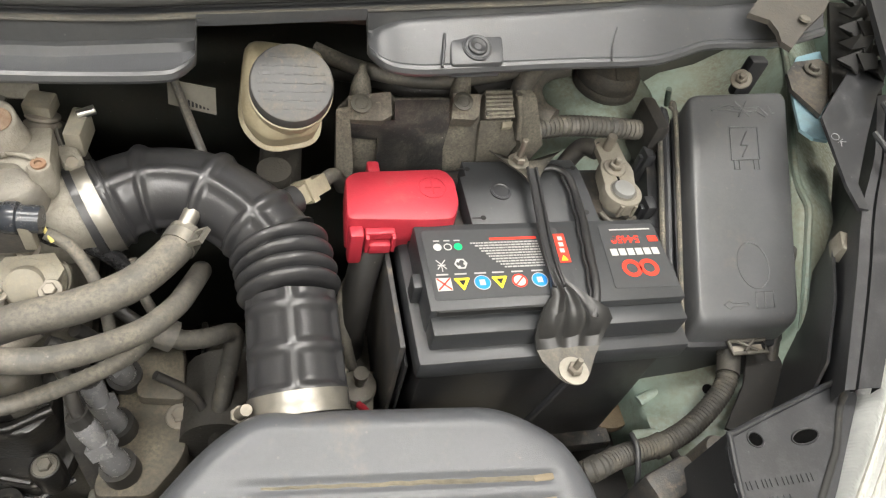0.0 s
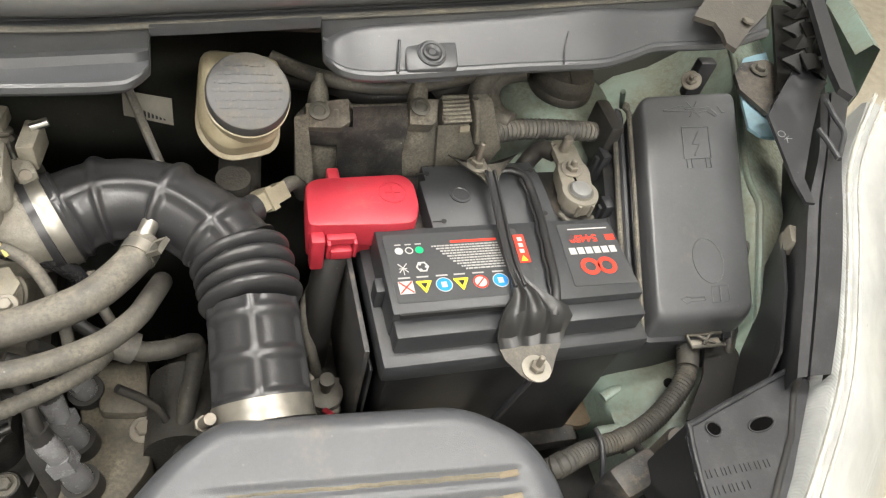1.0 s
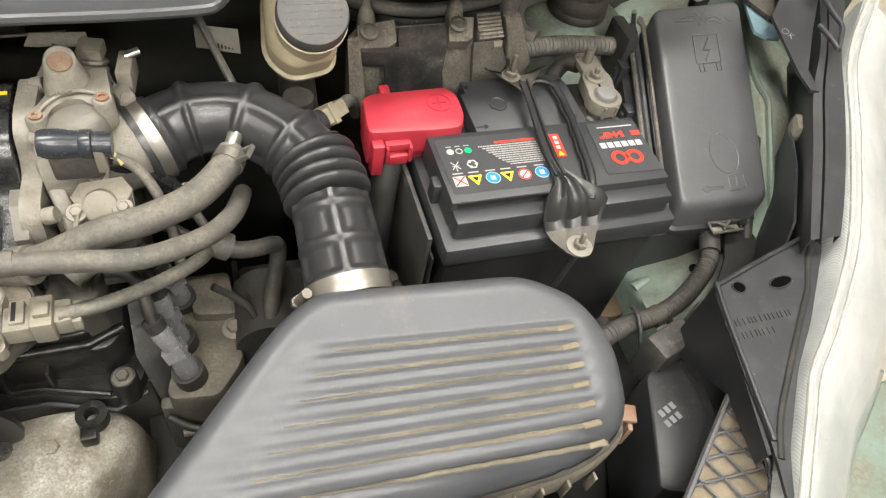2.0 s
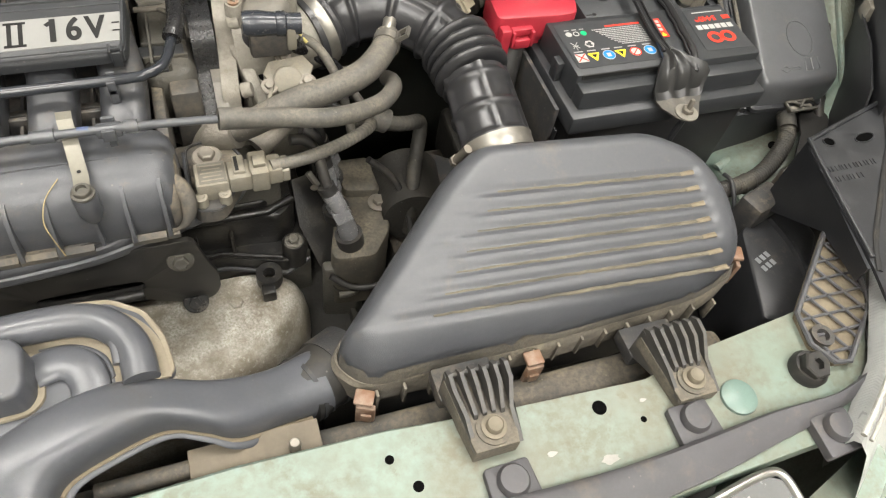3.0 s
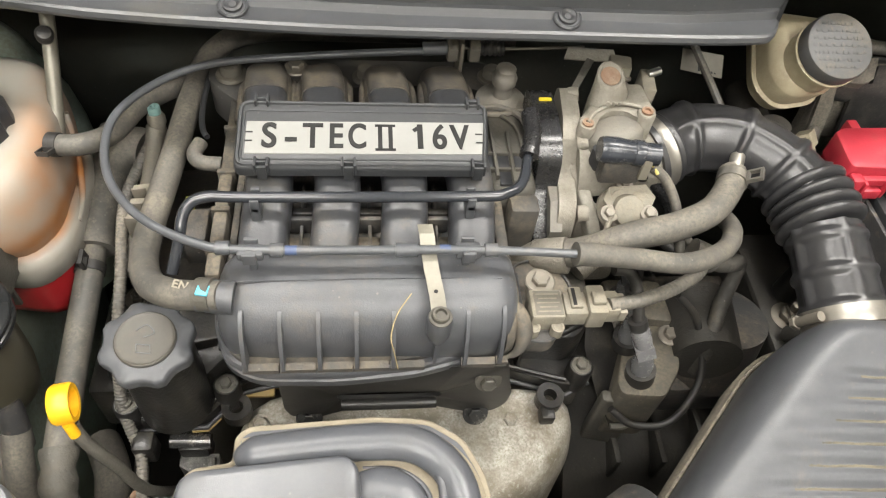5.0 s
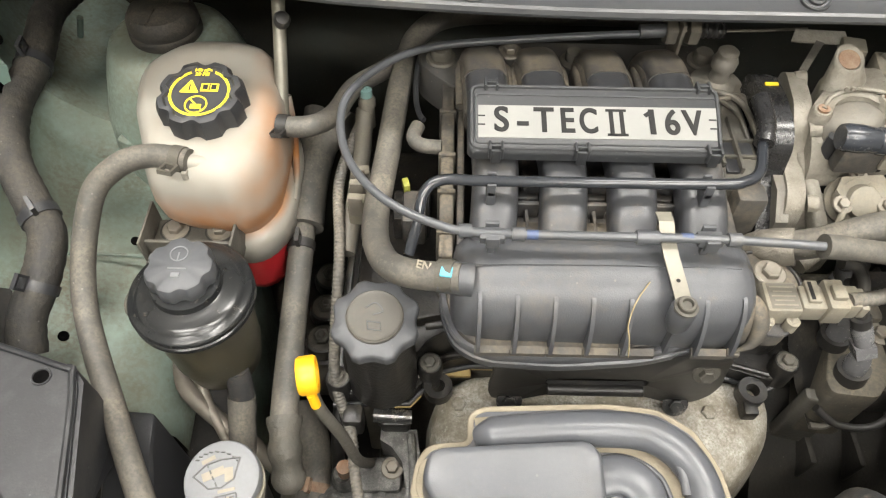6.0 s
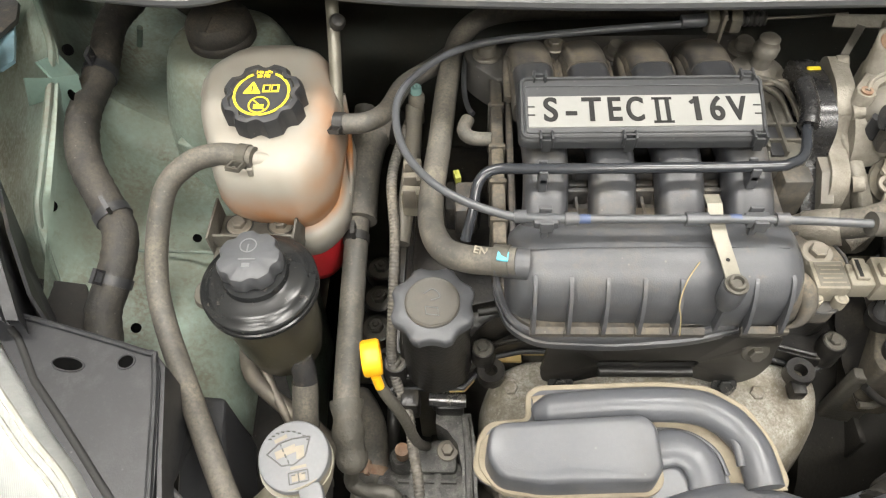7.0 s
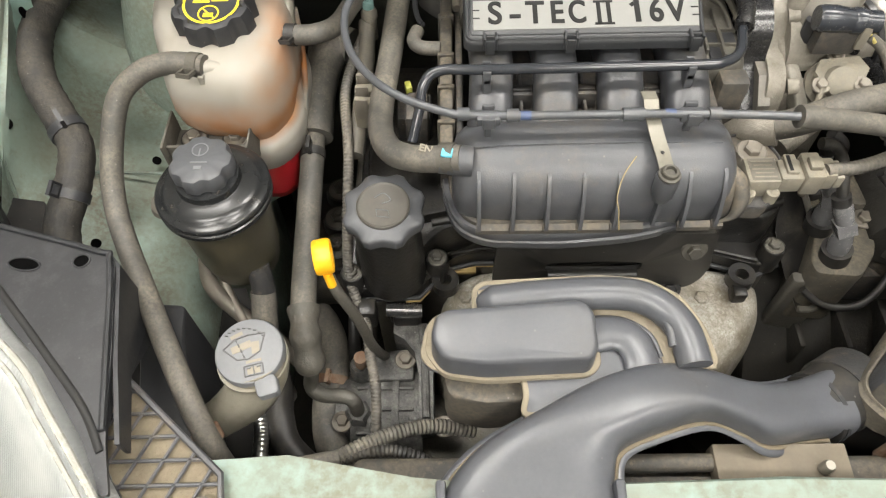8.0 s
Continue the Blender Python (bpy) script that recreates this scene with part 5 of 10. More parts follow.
# ---------------------------------------------------------------- air cleaner and its hose
def air_cleaner():
    a = thing("air_cleaner", (0.28, 0.14, 0.60), "black ribbed air cleaner housing with brown dust along its seam", "air cleaner")
    rim = [(0.103, 0.100), (0.122, 0.074), (0.245, 0.075), (0.402, 0.081), (0.448, 0.098), (0.455, 0.150), (0.436, 0.190), (0.392, 0.216), (0.240, 0.226), (0.210, 0.208)]
    rim2 = rounded(rim, 0.02, 6)

    def height(y):
        return 0.768 + 0.36 * (y - 0.10)
    # seven pressed grooves, fading out to the slanted end
    grooves = [(Vector((0.1277, 0.0990)).lerp(Vector((0.2130, 0.1745)), k / 6), Vector((0.4165, 0.0845)).lerp(Vector((0.4135, 0.1600)), k / 6)) for k in range(7)]
    edges = [(p, rim2[(i + 1) % len(rim2)] - p) for i, p in enumerate(rim2)]

    def crown(x, y):
        """Height of the lid over a point of the plan: rounded towards the rim, with the grooves sunk in."""
        here = Vector((x, y))
        near = 1.0
        for p, e in edges:
            u = min(1.0, max(0.0, (here - p).dot(e) / e.length_squared))
            near = min(near, (here - p - e * u).length)
        u = min(1.0, near / 0.030)
        full = (1 - (1 - u) ** 2.3) ** (1 / 2.3)
        z = 0.722 + (height(y) - 0.722) * full
        for p, q in grooves:
            w = (x - p.x) / (q.x - p.x)
            if -0.02 < w < 1.02:
                off = y - (p.y + (q.y - p.y) * w)
                ends = min(1.0, max(0.0, (w + 0.02) / 0.16)) * min(1.0, max(0.0, (1.02 - w) / 0.03))
                if -0.0068 < off < 0.0050:
                    side = off / (-0.0068 if off < 0 else 0.0050)
                    z -= 0.0026 * ends * (0.5 + 0.5 * math.cos(math.pi * side))
        return z
    lo, hi = min(p.x for p in rim2), max(p.x for p in rim2)
    columns = []
    for i in range(97):
        u = i / 96
        x = lo + (hi - lo) * (0.5 - 0.5 * math.cos(math.pi * (0.04 + 0.92 * u)) - 0.003942649) / (1 - 2 * 0.003942649)
        x = min(hi - 1e-5, max(lo + 1e-5, x))
        cut = []
        for p, e in edges:
            if min(p.x, p.x + e.x) <= x <= max(p.x, p.x + e.x) and abs(e.x) > 1e-9:
                cut.append(p.y + e.y * (x - p.x) / e.x)
        y0, y1 = min(cut), max(cut)
        rows = []
        for j in range(161):
            v = j / 160
            v = v + 0.10 * math.sin(math.tau * v) / math.tau * -1.0
            y = y0 + (y1 - y0) * v
            rows.append((x, y, crown(x, y)))
        columns.append(rows)
    lid = part("lid", rings(columns, None, False, False), AIRBOX, a, "grey-black grooved plastic lid", 70)
    rng = random.Random(7)
    for p, q in grooves:
        pts = []
        for j in range(34):
            c = p.lerp(q, 0.16 + 0.835 * j / 33) + Vector((0, -0.0002 + rng.uniform(-0.0004, 0.0004)))
            pts.append((c.x, c.y, height(c.y) - 0.0027))
        part("groove_dirt", tube(pts, lambda t: 0.0006 + 0.0013 * min(1.0, 0.25 + t), sides=6, n=1, flat=0.5), GROOVE, lid, "tan dirt lying in the groove")
        c = p.lerp(q, 0.975)
        part("groove_dirt", tube([(c.x - 0.008, c.y, height(c.y) - 0.0025), (c.x + 0.004, c.y, height(c.y) - 0.0018)], 0.0022, sides=8, flat=0.45), DIRT, lid)
    rng = random.Random(11)
    skirt = [[], [], []]
    for i, p in enumerate(rim2):
        d = Vector((p.x - 0.28, (p.y - 0.15) * 2.5)).normalized()
        for lp, v, o in zip(skirt, (0.0, 0.20, 0.36 + rng.uniform(-0.10, 0.14)), (0.0024, 0.0024, 0.0014)):
            lp.append((p.x + d.x * (o - 0.010 * v * v), p.y + d.y * (o - 0.010 * v * v), 0.722 + (height(p.y) - 0.722) * v + 0.0003))
    front = [i for i, p in enumerate(rim2) if p.y < 0.098]
    skirt = [[lp[i] for i in front] for lp in skirt]
    part("dust_skirt", rings(skirt, None, False, False), SKIRT, a, "brown dust clinging to the lid's lower edge", 70)
    part("rim_dust", tube([(p.x, p.y, 0.7245) for p in inset(rim2, -0.0022) + [inset(rim2, -0.0022)[0]]], 0.0016, sides=6, raw=True), SEAM, a, "tan dust in the seam groove")
    flange = inset(rim2, -0.006)
    part("flange", rings([[(p.x, p.y, 0.700) for p in flange], [(p.x, p.y, 0.7205) for p in flange], [(p.x, p.y, 0.7235) for p in inset(rim2, -0.003)], [(p.x, p.y, 0.7225) for p in rim2]]), SEAM, a, "dusty seam flange")
    part("lower_shell", rings([[(p.x, p.y, 0.60) for p in inset(rim2, 0.03)], [(p.x, p.y, 0.702) for p in inset(rim2, 0.004)]]), BLACK_DUSTY, a)
    for k in range(15):
        x = 0.128 + k * 0.0205
        y = 0.0665 + 0.007 * (x - 0.12) / 0.28
        part("seam_rib", box(x - 0.0012, x + 0.0012, y - 0.0015, y + 0.004, 0.699, 0.7225, 0.0006), SEAM, a)
    for x, y, t in ((0.118, 0.066, -25), (0.247, 0.064, 0), (0.459, 0.112, 70)):
        cl = box(x - 0.007, x + 0.007, y - 0.0075, y - 0.003, 0.694, 0.722, 0.0015, turn=t)
        box(x - 0.007, x + 0.007, y - 0.006, y + 0.006, 0.7225, 0.7265, 0.0015, cl, turn=t)
        box(x - 0.004, x + 0.004, y - 0.0095, y - 0.005, 0.703, 0.713, 0.001, cl, turn=t)
        part("spring_clip", cl, CLIP, a, "rusty steel spring clip")
    part("inlet_collar", tube([(0.098, 0.104, 0.695), (0.118, 0.116, 0.690)], 0.0275, sides=28), BLACK_DUSTY, a, "round inlet collar")
    part("outlet_neck", tube([(0.270, 0.222, 0.768), (0.271, 0.20, 0.76)], 0.027, sides=28), BLACK, a)


AIRBOX = mat("grey_black_grained_plastic", (0.075, 0.078, 0.086), 0.36, amount=0.25, dust=0.08, bump=0.15, bump_scale=1400)
GROOVE = mat("groove_dirt", (0.075, 0.068, 0.054), 0.9, second=(0.19, 0.165, 0.115), scale=26, amount=1.0, grain=0.5, bump=0.4)
SKIRT = mat("dust_clinging_to_plastic", (0.085, 0.080, 0.072), 0.7, dust=0.75, dust_colour=(0.19, 0.165, 0.12), dust_scale=30, bump=0.4)
SEAM = mat("dirt_covered_plastic", (0.085, 0.078, 0.066), 0.75, dust=0.75, dust_colour=(0.235, 0.20, 0.145), dust_scale=20, bump=0.4)
CLIP = mat("rusted_spring_steel", (0.20, 0.105, 0.06), 0.6, 0.2, second=(0.33, 0.29, 0.24), scale=90, amount=0.7)
air_cleaner()


def mounting_bracket(x, y, z):
    b = thing("mounting_bracket", (x, y, 0.745), "ribbed black plastic mounting bracket bolted to the front panel", "bracket", "air cleaner brackets")
    part("foot", prism([(x - 0.016, y - 0.013), (x + 0.014, y - 0.013), (x + 0.021, y + 0.02), (x + 0.022, y + 0.040), (x - 0.021, y + 0.040), (x - 0.019, y + 0.01)], 0.7455, z - 0.007, 0.002), SEAM, b)
    for k in range(6):
        u = x - 0.0205 + k * 0.0078
        w = x - 0.0165 + k * 0.0062
        part("rib", plate3([(u, y + 0.042, z - 0.035), (u, y + 0.042, z + 0.002), (u, y + 0.037, z + 0.0065), (u, y + 0.026, z + 0.005), (w, y + 0.010, z - 0.003), (w, y + (0.007 if 0 < k < 5 else -0.012), z - 0.010)], 0.0028, None, (1, 0, 0)), RIB_DUSTY, b)
    part("rib_rail", tube([(x - 0.021, y + 0.040, z - 0.002), (x + 0.021, y + 0.040, z - 0.002)], 0.0022, sides=8, raw=True), RIB_DUSTY, b)
    part("bridge", box(x - 0.022, x + 0.023, y + 0.034, y + 0.060, z - 0.045, z - 0.030, 0.003), BLACK_DUSTY, b)
    part("washer", lathe([(0.0115, 0), (0.0115, 0.0015), (0.006, 0.0018)], (x, y, z - 0.007), seg=28), SEAM, b)
    part("bolt", lathe([(0.0085, 0.0010), (0.0085, 0.0025), (0.0058, 0.0030), (0.0056, 0.0065), (0.0048, 0.0075), (0.0030, 0.0070), (0.001, 0.0068)], (x, y, z - 0.006), seg=18), BOLT_TAN, b, "dull tan flange bolt")


RIB_DUSTY = mat("dusty_grey_black_plastic", (0.060, 0.058, 0.055), 0.5, dust=0.35, dust_colour=(0.16, 0.14, 0.105), dust_scale=30)
BOLT_TAN = mat("dull_tan_bolt", (0.20, 0.175, 0.13), 0.6, 0.3, dust=0.4, dust_scale=90)
mounting_bracket(0.187, 0.010, 0.768)
mounting_bracket(0.338, 0.007, 0.764)


HOSE = mat("satin_black_rubber", (0.030, 0.030, 0.032), 0.29, dust=0.14, dust_scale=18, dust_colour=(0.06, 0.056, 0.05), bump=0.1, bump_scale=500)
CLAMP_STEEL = mat("dull_band_steel", (0.30, 0.285, 0.255), 0.38, 0.8, dust=0.3, dust_scale=60)


def moulded_hose(path, rad, rings_at, ridges, n=12, sides=72, ring_w=0.0036, high=0.0034):
    """A hose whose wall swells into ring bands and lengthwise ridges, so that sunk panels with soft corners stay between them."""
    pts = spline(path, n)
    total = sum((b - a).length for a, b in zip(pts, pts[1:]))
    fine, run = [], 0.0
    for a, b in zip(pts, pts[1:]):
        k = max(1, int((b - a).length / 0.0011))
        fine += [(a.lerp(b, i / k), run + (b - a).length * i / k) for i in range(k)]
        run += (b - a).length
    fine.append((pts[-1], run))
    loops = []
    for i, (p, l) in enumerate(fine):
        d = (fine[min(i + 3, len(fine) - 1)][0] - fine[max(i - 3, 0)][0]).normalized()
        s = d.cross(Vector((0, 0, 1))).normalized()
        up = s.cross(d)
        u = l / total
        lp = []
        for k in range(sides):
            a = math.tau * k / sides
            r = rad(u)
            e = max([math.exp(-abs((l - q * total) / ring_w) ** 3) for q in rings_at] + [h * math.exp(-abs((((a - g + math.pi) % math.tau) - math.pi) * r / ring_w) ** 3) for g, h in ridges])
            lp.append(p + s * (math.cos(a) * (r + high * e)) + up * (math.sin(a) * (r + high * e)))
        loops.append(lp)
    return rings(loops)


def band_clamp(h, a, b, r, lug):
    """A flat steel band round a hose, with rolled edges, a pale lug and its screw."""
    a, b = Vector(a), Vector(b)
    d = (b - a).normalized()
    band = part("clamp", tube([a - d * 0.0006, a, a.lerp(b, 0.12), a.lerp(b, 0.88), b, b + d * 0.0006], lambda u: r + (0.0005 if u < 0.12 or u > 0.88 else 0.0), sides=48, raw=True), CLAMP_STEEL, h, "dull steel band clamp")
    s = d.cross(Vector((0, 0, 1))).normalized()
    up = s.cross(d)
    q = a.lerp(b, 0.5) + s * (math.cos(lug) * (r + 0.004)) + up * (math.sin(lug) * (r + 0.004))
    t = s * -math.sin(lug) + up * math.cos(lug)
    part("clamp_screw", tube([q - t * 0.009, q - t * 0.004, q + t * 0.012], 0.0036, sides=10, raw=True), STEEL_DULL, band, "dull clamp screw")
    part("clamp_screw_head", tube([q - t * 0.013, q - t * 0.009], 0.0052, sides=6, raw=True), STEEL_DULL, band)
    return band, q


def intake_hose():
    h = thing("intake_hose", (0.25, 0.3, 0.72), "black moulded rubber air intake hose with steel clamps", "hose")
    path = [(0.1500, 0.3660, 0.800), (0.168, 0.3750, 0.803), (0.190, 0.3775, 0.806), (0.217, 0.3705, 0.808), (0.244, 0.3510, 0.805), (0.2625, 0.3285, 0.799)]
    part("elbow", moulded_hose(path, lambda u: 0.0272 - 0.0012 * u, (0.055, 0.24, 0.555, 0.835, 1.0), ((1.25, 1.0), (-0.25, 0.8), (2.9, 0.5))), HOSE, h, "", 60)
    bell = [(0.2615, 0.3305, 0.7995), (0.2655, 0.313, 0.7970), (0.268, 0.2915, 0.7935)]
    part("bellows", tube(bell, lambda u: 0.0248 + 0.0084 * abs(math.sin(u * math.pi * 4)) ** 0.55, sides=48, n=48), HOSE, h, "four-fold rubber bellows", 70)
    cuff = [(0.268, 0.2925, 0.7938), (0.269, 0.259, 0.782), (0.270, 0.224, 0.770)]
    part("cuff", moulded_hose(cuff, lambda u: 0.0262 + 0.0020 * u, (0.13, 0.50, 0.86), ((1.45, 1.0), (0.15, 1.0), (2.8, 1.0)), ring_w=0.0038, high=0.0028), HOSE, h, "", 60)
    band_clamp(h, (0.2695, 0.2330, 0.7737), (0.270, 0.2215, 0.7695), 0.0306, 0.2)
    band, q = band_clamp(h, (0.1530, 0.3672, 0.8005), (0.1455, 0.3640, 0.7992), 0.0312, 0.95)
    part("clamp_lug", box(q.x - 0.006, q.x + 0.006, q.y - 0.010, q.y + 0.008, q.z - 0.004, q.z + 0.007, 0.002, turn=25), CAST_PALE, band, "pale clamp lug")
    part("lip", tube([(0.1600, 0.3702, 0.8018), (0.1530, 0.3672, 0.8005)], lambda u: 0.0298 + 0.0006 * math.sin(u * 9), sides=48, n=6), HOSE, h)
    part("collar", tube([(0.1450, 0.3640, 0.7992), (0.1405, 0.3622, 0.7985)], 0.0322, sides=40, raw=True), HOSE, h, "dark rubber collar")
    part("sensor_boss", tube([(0.2560, 0.3560, 0.8020), (0.2760, 0.3720, 0.7980)], 0.0105, sides=20), HOSE, h, "rubber boss round the air sensor")


intake_hose()


CREAM_TAN = mat("grimy_cream_plastic", (0.27, 0.24, 0.175), 0.55, dust=0.4, dust_scale=40, dust_colour=(0.15, 0.125, 0.085))


def connector(name, at, to, r, material, label, collar=None):
    c = thing(name, at, label, "connector")
    a, b = Vector(at), Vector(to)
    part("plug", tube([a, b], r, sides=4), material, c)
    part("collar", tube([a.lerp(b, 0.25), a.lerp(b, 0.45)], r * 1.35, sides=4), collar or material, c)
    part("tail", tube([b, b + (b - a) * 0.5, b + (b - a) * 0.9 + Vector((0, 0, -0.02))], r * 0.6, sides=10), RUBBER, c)
    return c


connector("temperature_sensor", (0.276, 0.372, 0.800), (0.296, 0.391, 0.795), 0.009, CREAM_TAN, "dusty cream plug of the air temperature sensor")


# ---------------------------------------------------------------- engine
def engine():
    e = thing("engine", (-0.05, 0.30, 0.18), "dusty four-cylinder engine with a black cam cover", "engine")
    cc = prism([(-0.262, 0.219), (-0.200, 0.221), (-0.188, 0.236), (-0.174, 0.250), (-0.150, 0.2555), (0.044, 0.2555), (0.066, 0.248), (0.094, 0.239), (0.114, 0.250), (0.123, 0.28), (0.125, 0.46), (-0.262, 0.46)], 0.638, 0.652, 0.003, None, 0.006)
    prism([(-0.252, 0.228), (-0.206, 0.229), (-0.190, 0.250), (-0.150, 0.266), (0.050, 0.266), (0.095, 0.262), (0.110, 0.275), (0.112, 0.45), (-0.250, 0.45)], 0.650, 0.690, 0.008, cc, 0.010)
    prism([(-0.244, 0.250), (-0.150, 0.272), (0.085, 0.272), (0.100, 0.290), (0.100, 0.44), (-0.244, 0.44)], 0.688, 0.700, 0.004, cc, 0.010)
    part("cam_cover", cc, OILY, e, "black cam cover with oily dust")
    part("cover_seam", tube([(-0.262, 0.2175, 0.637), (-0.200, 0.2195, 0.637), (-0.188, 0.234, 0.637), (-0.174, 0.2485, 0.637), (-0.150, 0.254, 0.637), (0.044, 0.254, 0.637), (0.094, 0.2375, 0.637), (0.116, 0.249, 0.637)], 0.0025, sides=8, raw=True), BLACK, e)
    for k in range(7):
        x = -0.128 + k * 0.030
        part("cover_rib", box(x - 0.0015, x + 0.0015, 0.2565, 0.270, 0.650, 0.676, 0.0008), OILY, e)
    part("neck_base", prism([(-0.248, 0.224), (-0.202, 0.225), (-0.192, 0.246), (-0.192, 0.275), (-0.250, 0.275)], 0.650, 0.684, 0.006, None, 0.008), OILY, e, "black foot of the filler neck")
    part("prong", box(0.068, 0.080, 0.212, 0.226, 0.634, 0.648, 0.002), OILY, e)
    part("head", box(-0.25, 0.12, 0.258, 0.47, 0.42, 0.637, 0.004), CAST_DARK, e, "grimy cast cylinder head")
    part("block", box(-0.24, 0.11, 0.225, 0.48, 0.18, 0.43, 0.006), CAST_DARK, e, "dark cast engine block")
    for x, y in ((-0.184, 0.241), (0.103, 0.249), (-0.2555, 0.227)):
        part("cover_boss", lathe([(0.0105, 0.64), (0.0105, 0.666), (0.009, 0.668)], (x, y, 0)), OILY, e)
        part("cover_bolt", bolt((x, y, 0.667), 0.0048), CAST_DARK, e, "grimy cover bolt")
    for x, y in ((-0.177, 0.229), (0.077, 0.231)):
        part("lifting_eye", rings([[(x + r * math.cos(a), y + r * math.sin(a), z) for a in (math.tau * k / 24 for k in range(24))] for r, z in ((0.0055, 0.640), (0.0055, 0.652), (0.0115, 0.652), (0.0115, 0.640), (0.0055, 0.640))], None, False), OILY, e, "black lifting eye")
    part("filler_neck", lathe([(0.0275, 0.655), (0.0268, 0.69), (0.0262, 0.720), (0.0262, 0.750)], (-0.221, 0.234, 0)), OILY, e, "dusty black filler neck")
    cap = part("oil_filler_cap", lean(lathe([(0.0262, 0.7445), (0.0312, 0.7450), (0.0318, 0.7525), (0.0312, 0.7545), (0.0296, 0.7558), (0.0230, 0.7572)], (-0.221, 0.23, 0), seg=144, lobes=8, lobe=0.105, points=True), (-0.221, 0.23, 0.757), 5), CAP_DARK, e, "grey-black scalloped oil filler cap")
    part("cap_disc", lean(lathe([(0.0200, 0.755), (0.0200, 0.7592), (0.0192, 0.7600), (0.0182, 0.7594), (0.0172, 0.7592), (0.001, 0.7594)], (-0.221, 0.23, 0), seg=48), (-0.221, 0.23, 0.757), 5), CAP_BROWN, cap, "smooth brown-grey centre disc")
    cm = tube([(-0.2275, 0.236, 0.7595), (-0.221, 0.240, 0.7595), (-0.2155, 0.234, 0.7595), (-0.222, 0.231, 0.7595)], 0.0004, sides=5)
    tube([(-0.226, 0.226, 0.7595), (-0.217, 0.225, 0.7595), (-0.216, 0.219, 0.7595), (-0.225, 0.220, 0.7595), (-0.226, 0.226, 0.7595)], 0.0004, cm, 5, raw=True)
    part("moulded_symbol", lean(cm, (-0.221, 0.23, 0.757), 5), GREY_CAP, cap, "moulded oil can symbol")
    for pts in ([(-0.212, 0.2180, 0.6345), (-0.200, 0.2185, 0.6345), (-0.192, 0.2280, 0.6345)], [(-0.180, 0.2480, 0.6350), (-0.172, 0.2500, 0.6350), (-0.150, 0.2535, 0.6350), (-0.128, 0.2535, 0.6350)]):
        part("gasket_edge", tube(pts, 0.0019, sides=8, raw=True), BRASS, e, "dusty yellowed gasket edge")
    part("gasket_tongue", box(-0.178, -0.150, 0.245, 0.2545, 0.6325, 0.6365, 0.001), BRASS, e, "dusty yellowed gasket edge")
    part("cam_sensor", tube([(-0.229, 0.2130, 0.628), (-0.205, 0.2120, 0.628), (-0.198, 0.2120, 0.628)], 0.0062, sides=16), OILY_SHINE, e, "shiny oily cam sensor")
    part("cam_sensor_block", box(-0.224, -0.200, 0.205, 0.222, 0.600, 0.626, 0.003), OILY, e)
    part("cover_ledge", tube([(-0.256, 0.2225, 0.6530), (-0.202, 0.2245, 0.6530), (-0.191, 0.2390, 0.6530), (-0.176, 0.2530, 0.6530), (-0.148, 0.2590, 0.6530), (0.042, 0.2590, 0.6530), (0.092, 0.2440, 0.6530)], 0.0024, sides=8, raw=True), OILY, e)
    part("upper_ledge", tube([(-0.188, 0.262, 0.690), (-0.150, 0.268, 0.6915), (0.085, 0.268, 0.6915), (0.108, 0.280, 0.690)], 0.0040, sides=10, raw=True), OILY, e)
    dip = part("dipstick", tube([(-0.258, 0.176, 0.748), (-0.253, 0.170, 0.735), (-0.243, 0.167, 0.70), (-0.236, 0.17, 0.64), (-0.23, 0.20, 0.55)], 0.0042), CAST_DARK, e, "dipstick tube")
    part("dipstick_handle", lathe([(0.0090, -0.0058), (0.0118, -0.0062), (0.0128, -0.0045), (0.0128, 0.0045), (0.0118, 0.0062), (0.0090, 0.0058), (0.0090, -0.0058)], (-0.2605, 0.1835, 0.7615), (0.98, 0.17, 0.02), seg=36), YELLOW, dip, "yellow plastic ring handle")
    part("dipstick_grip", tube([(-0.2575, 0.173, 0.756), (-0.2555, 0.170, 0.745)], 0.0034, sides=10), YELLOW, dip)


CAP_BROWN = mat("dusty_brown_grey_plastic", (0.085, 0.079, 0.068), 0.5, amount=0.3, dust=0.2)
OILY = mat("oily_black_casting", (0.013, 0.0125, 0.012), 0.32, dust=0.34, dust_colour=(0.080, 0.068, 0.047), dust_scale=30, bump=0.3, bump_scale=300)
OILY_SHINE = mat("shiny_oily_metal", (0.10, 0.10, 0.10), 0.2, 0.6, dust=0.3, dust_scale=60)
BRASS = mat("yellowed_gasket", (0.36, 0.26, 0.10), 0.6, amount=0.6)
engine()


RAIL = mat("dirty_grey_rail", (0.13, 0.122, 0.105), 0.6, 0.2, dust=0.5, dust_colour=(0.20, 0.175, 0.13), dust_scale=45, bump=0.4)
CROWN = mat("dust_blotched_black_plastic", (0.050, 0.051, 0.055), 0.36, second=(0.20, 0.165, 0.115), scale=48, amount=0.55, dust=0.5, dust_colour=(0.21, 0.175, 0.125), dust_scale=34, bump=0.2, bump_scale=700)
RUNNER = mat("black_runner_plastic", (0.056, 0.058, 0.064), 0.34, dust=0.25, bump=0.15, bump_scale=900, dust_colour=(0.14, 0.12, 0.09))


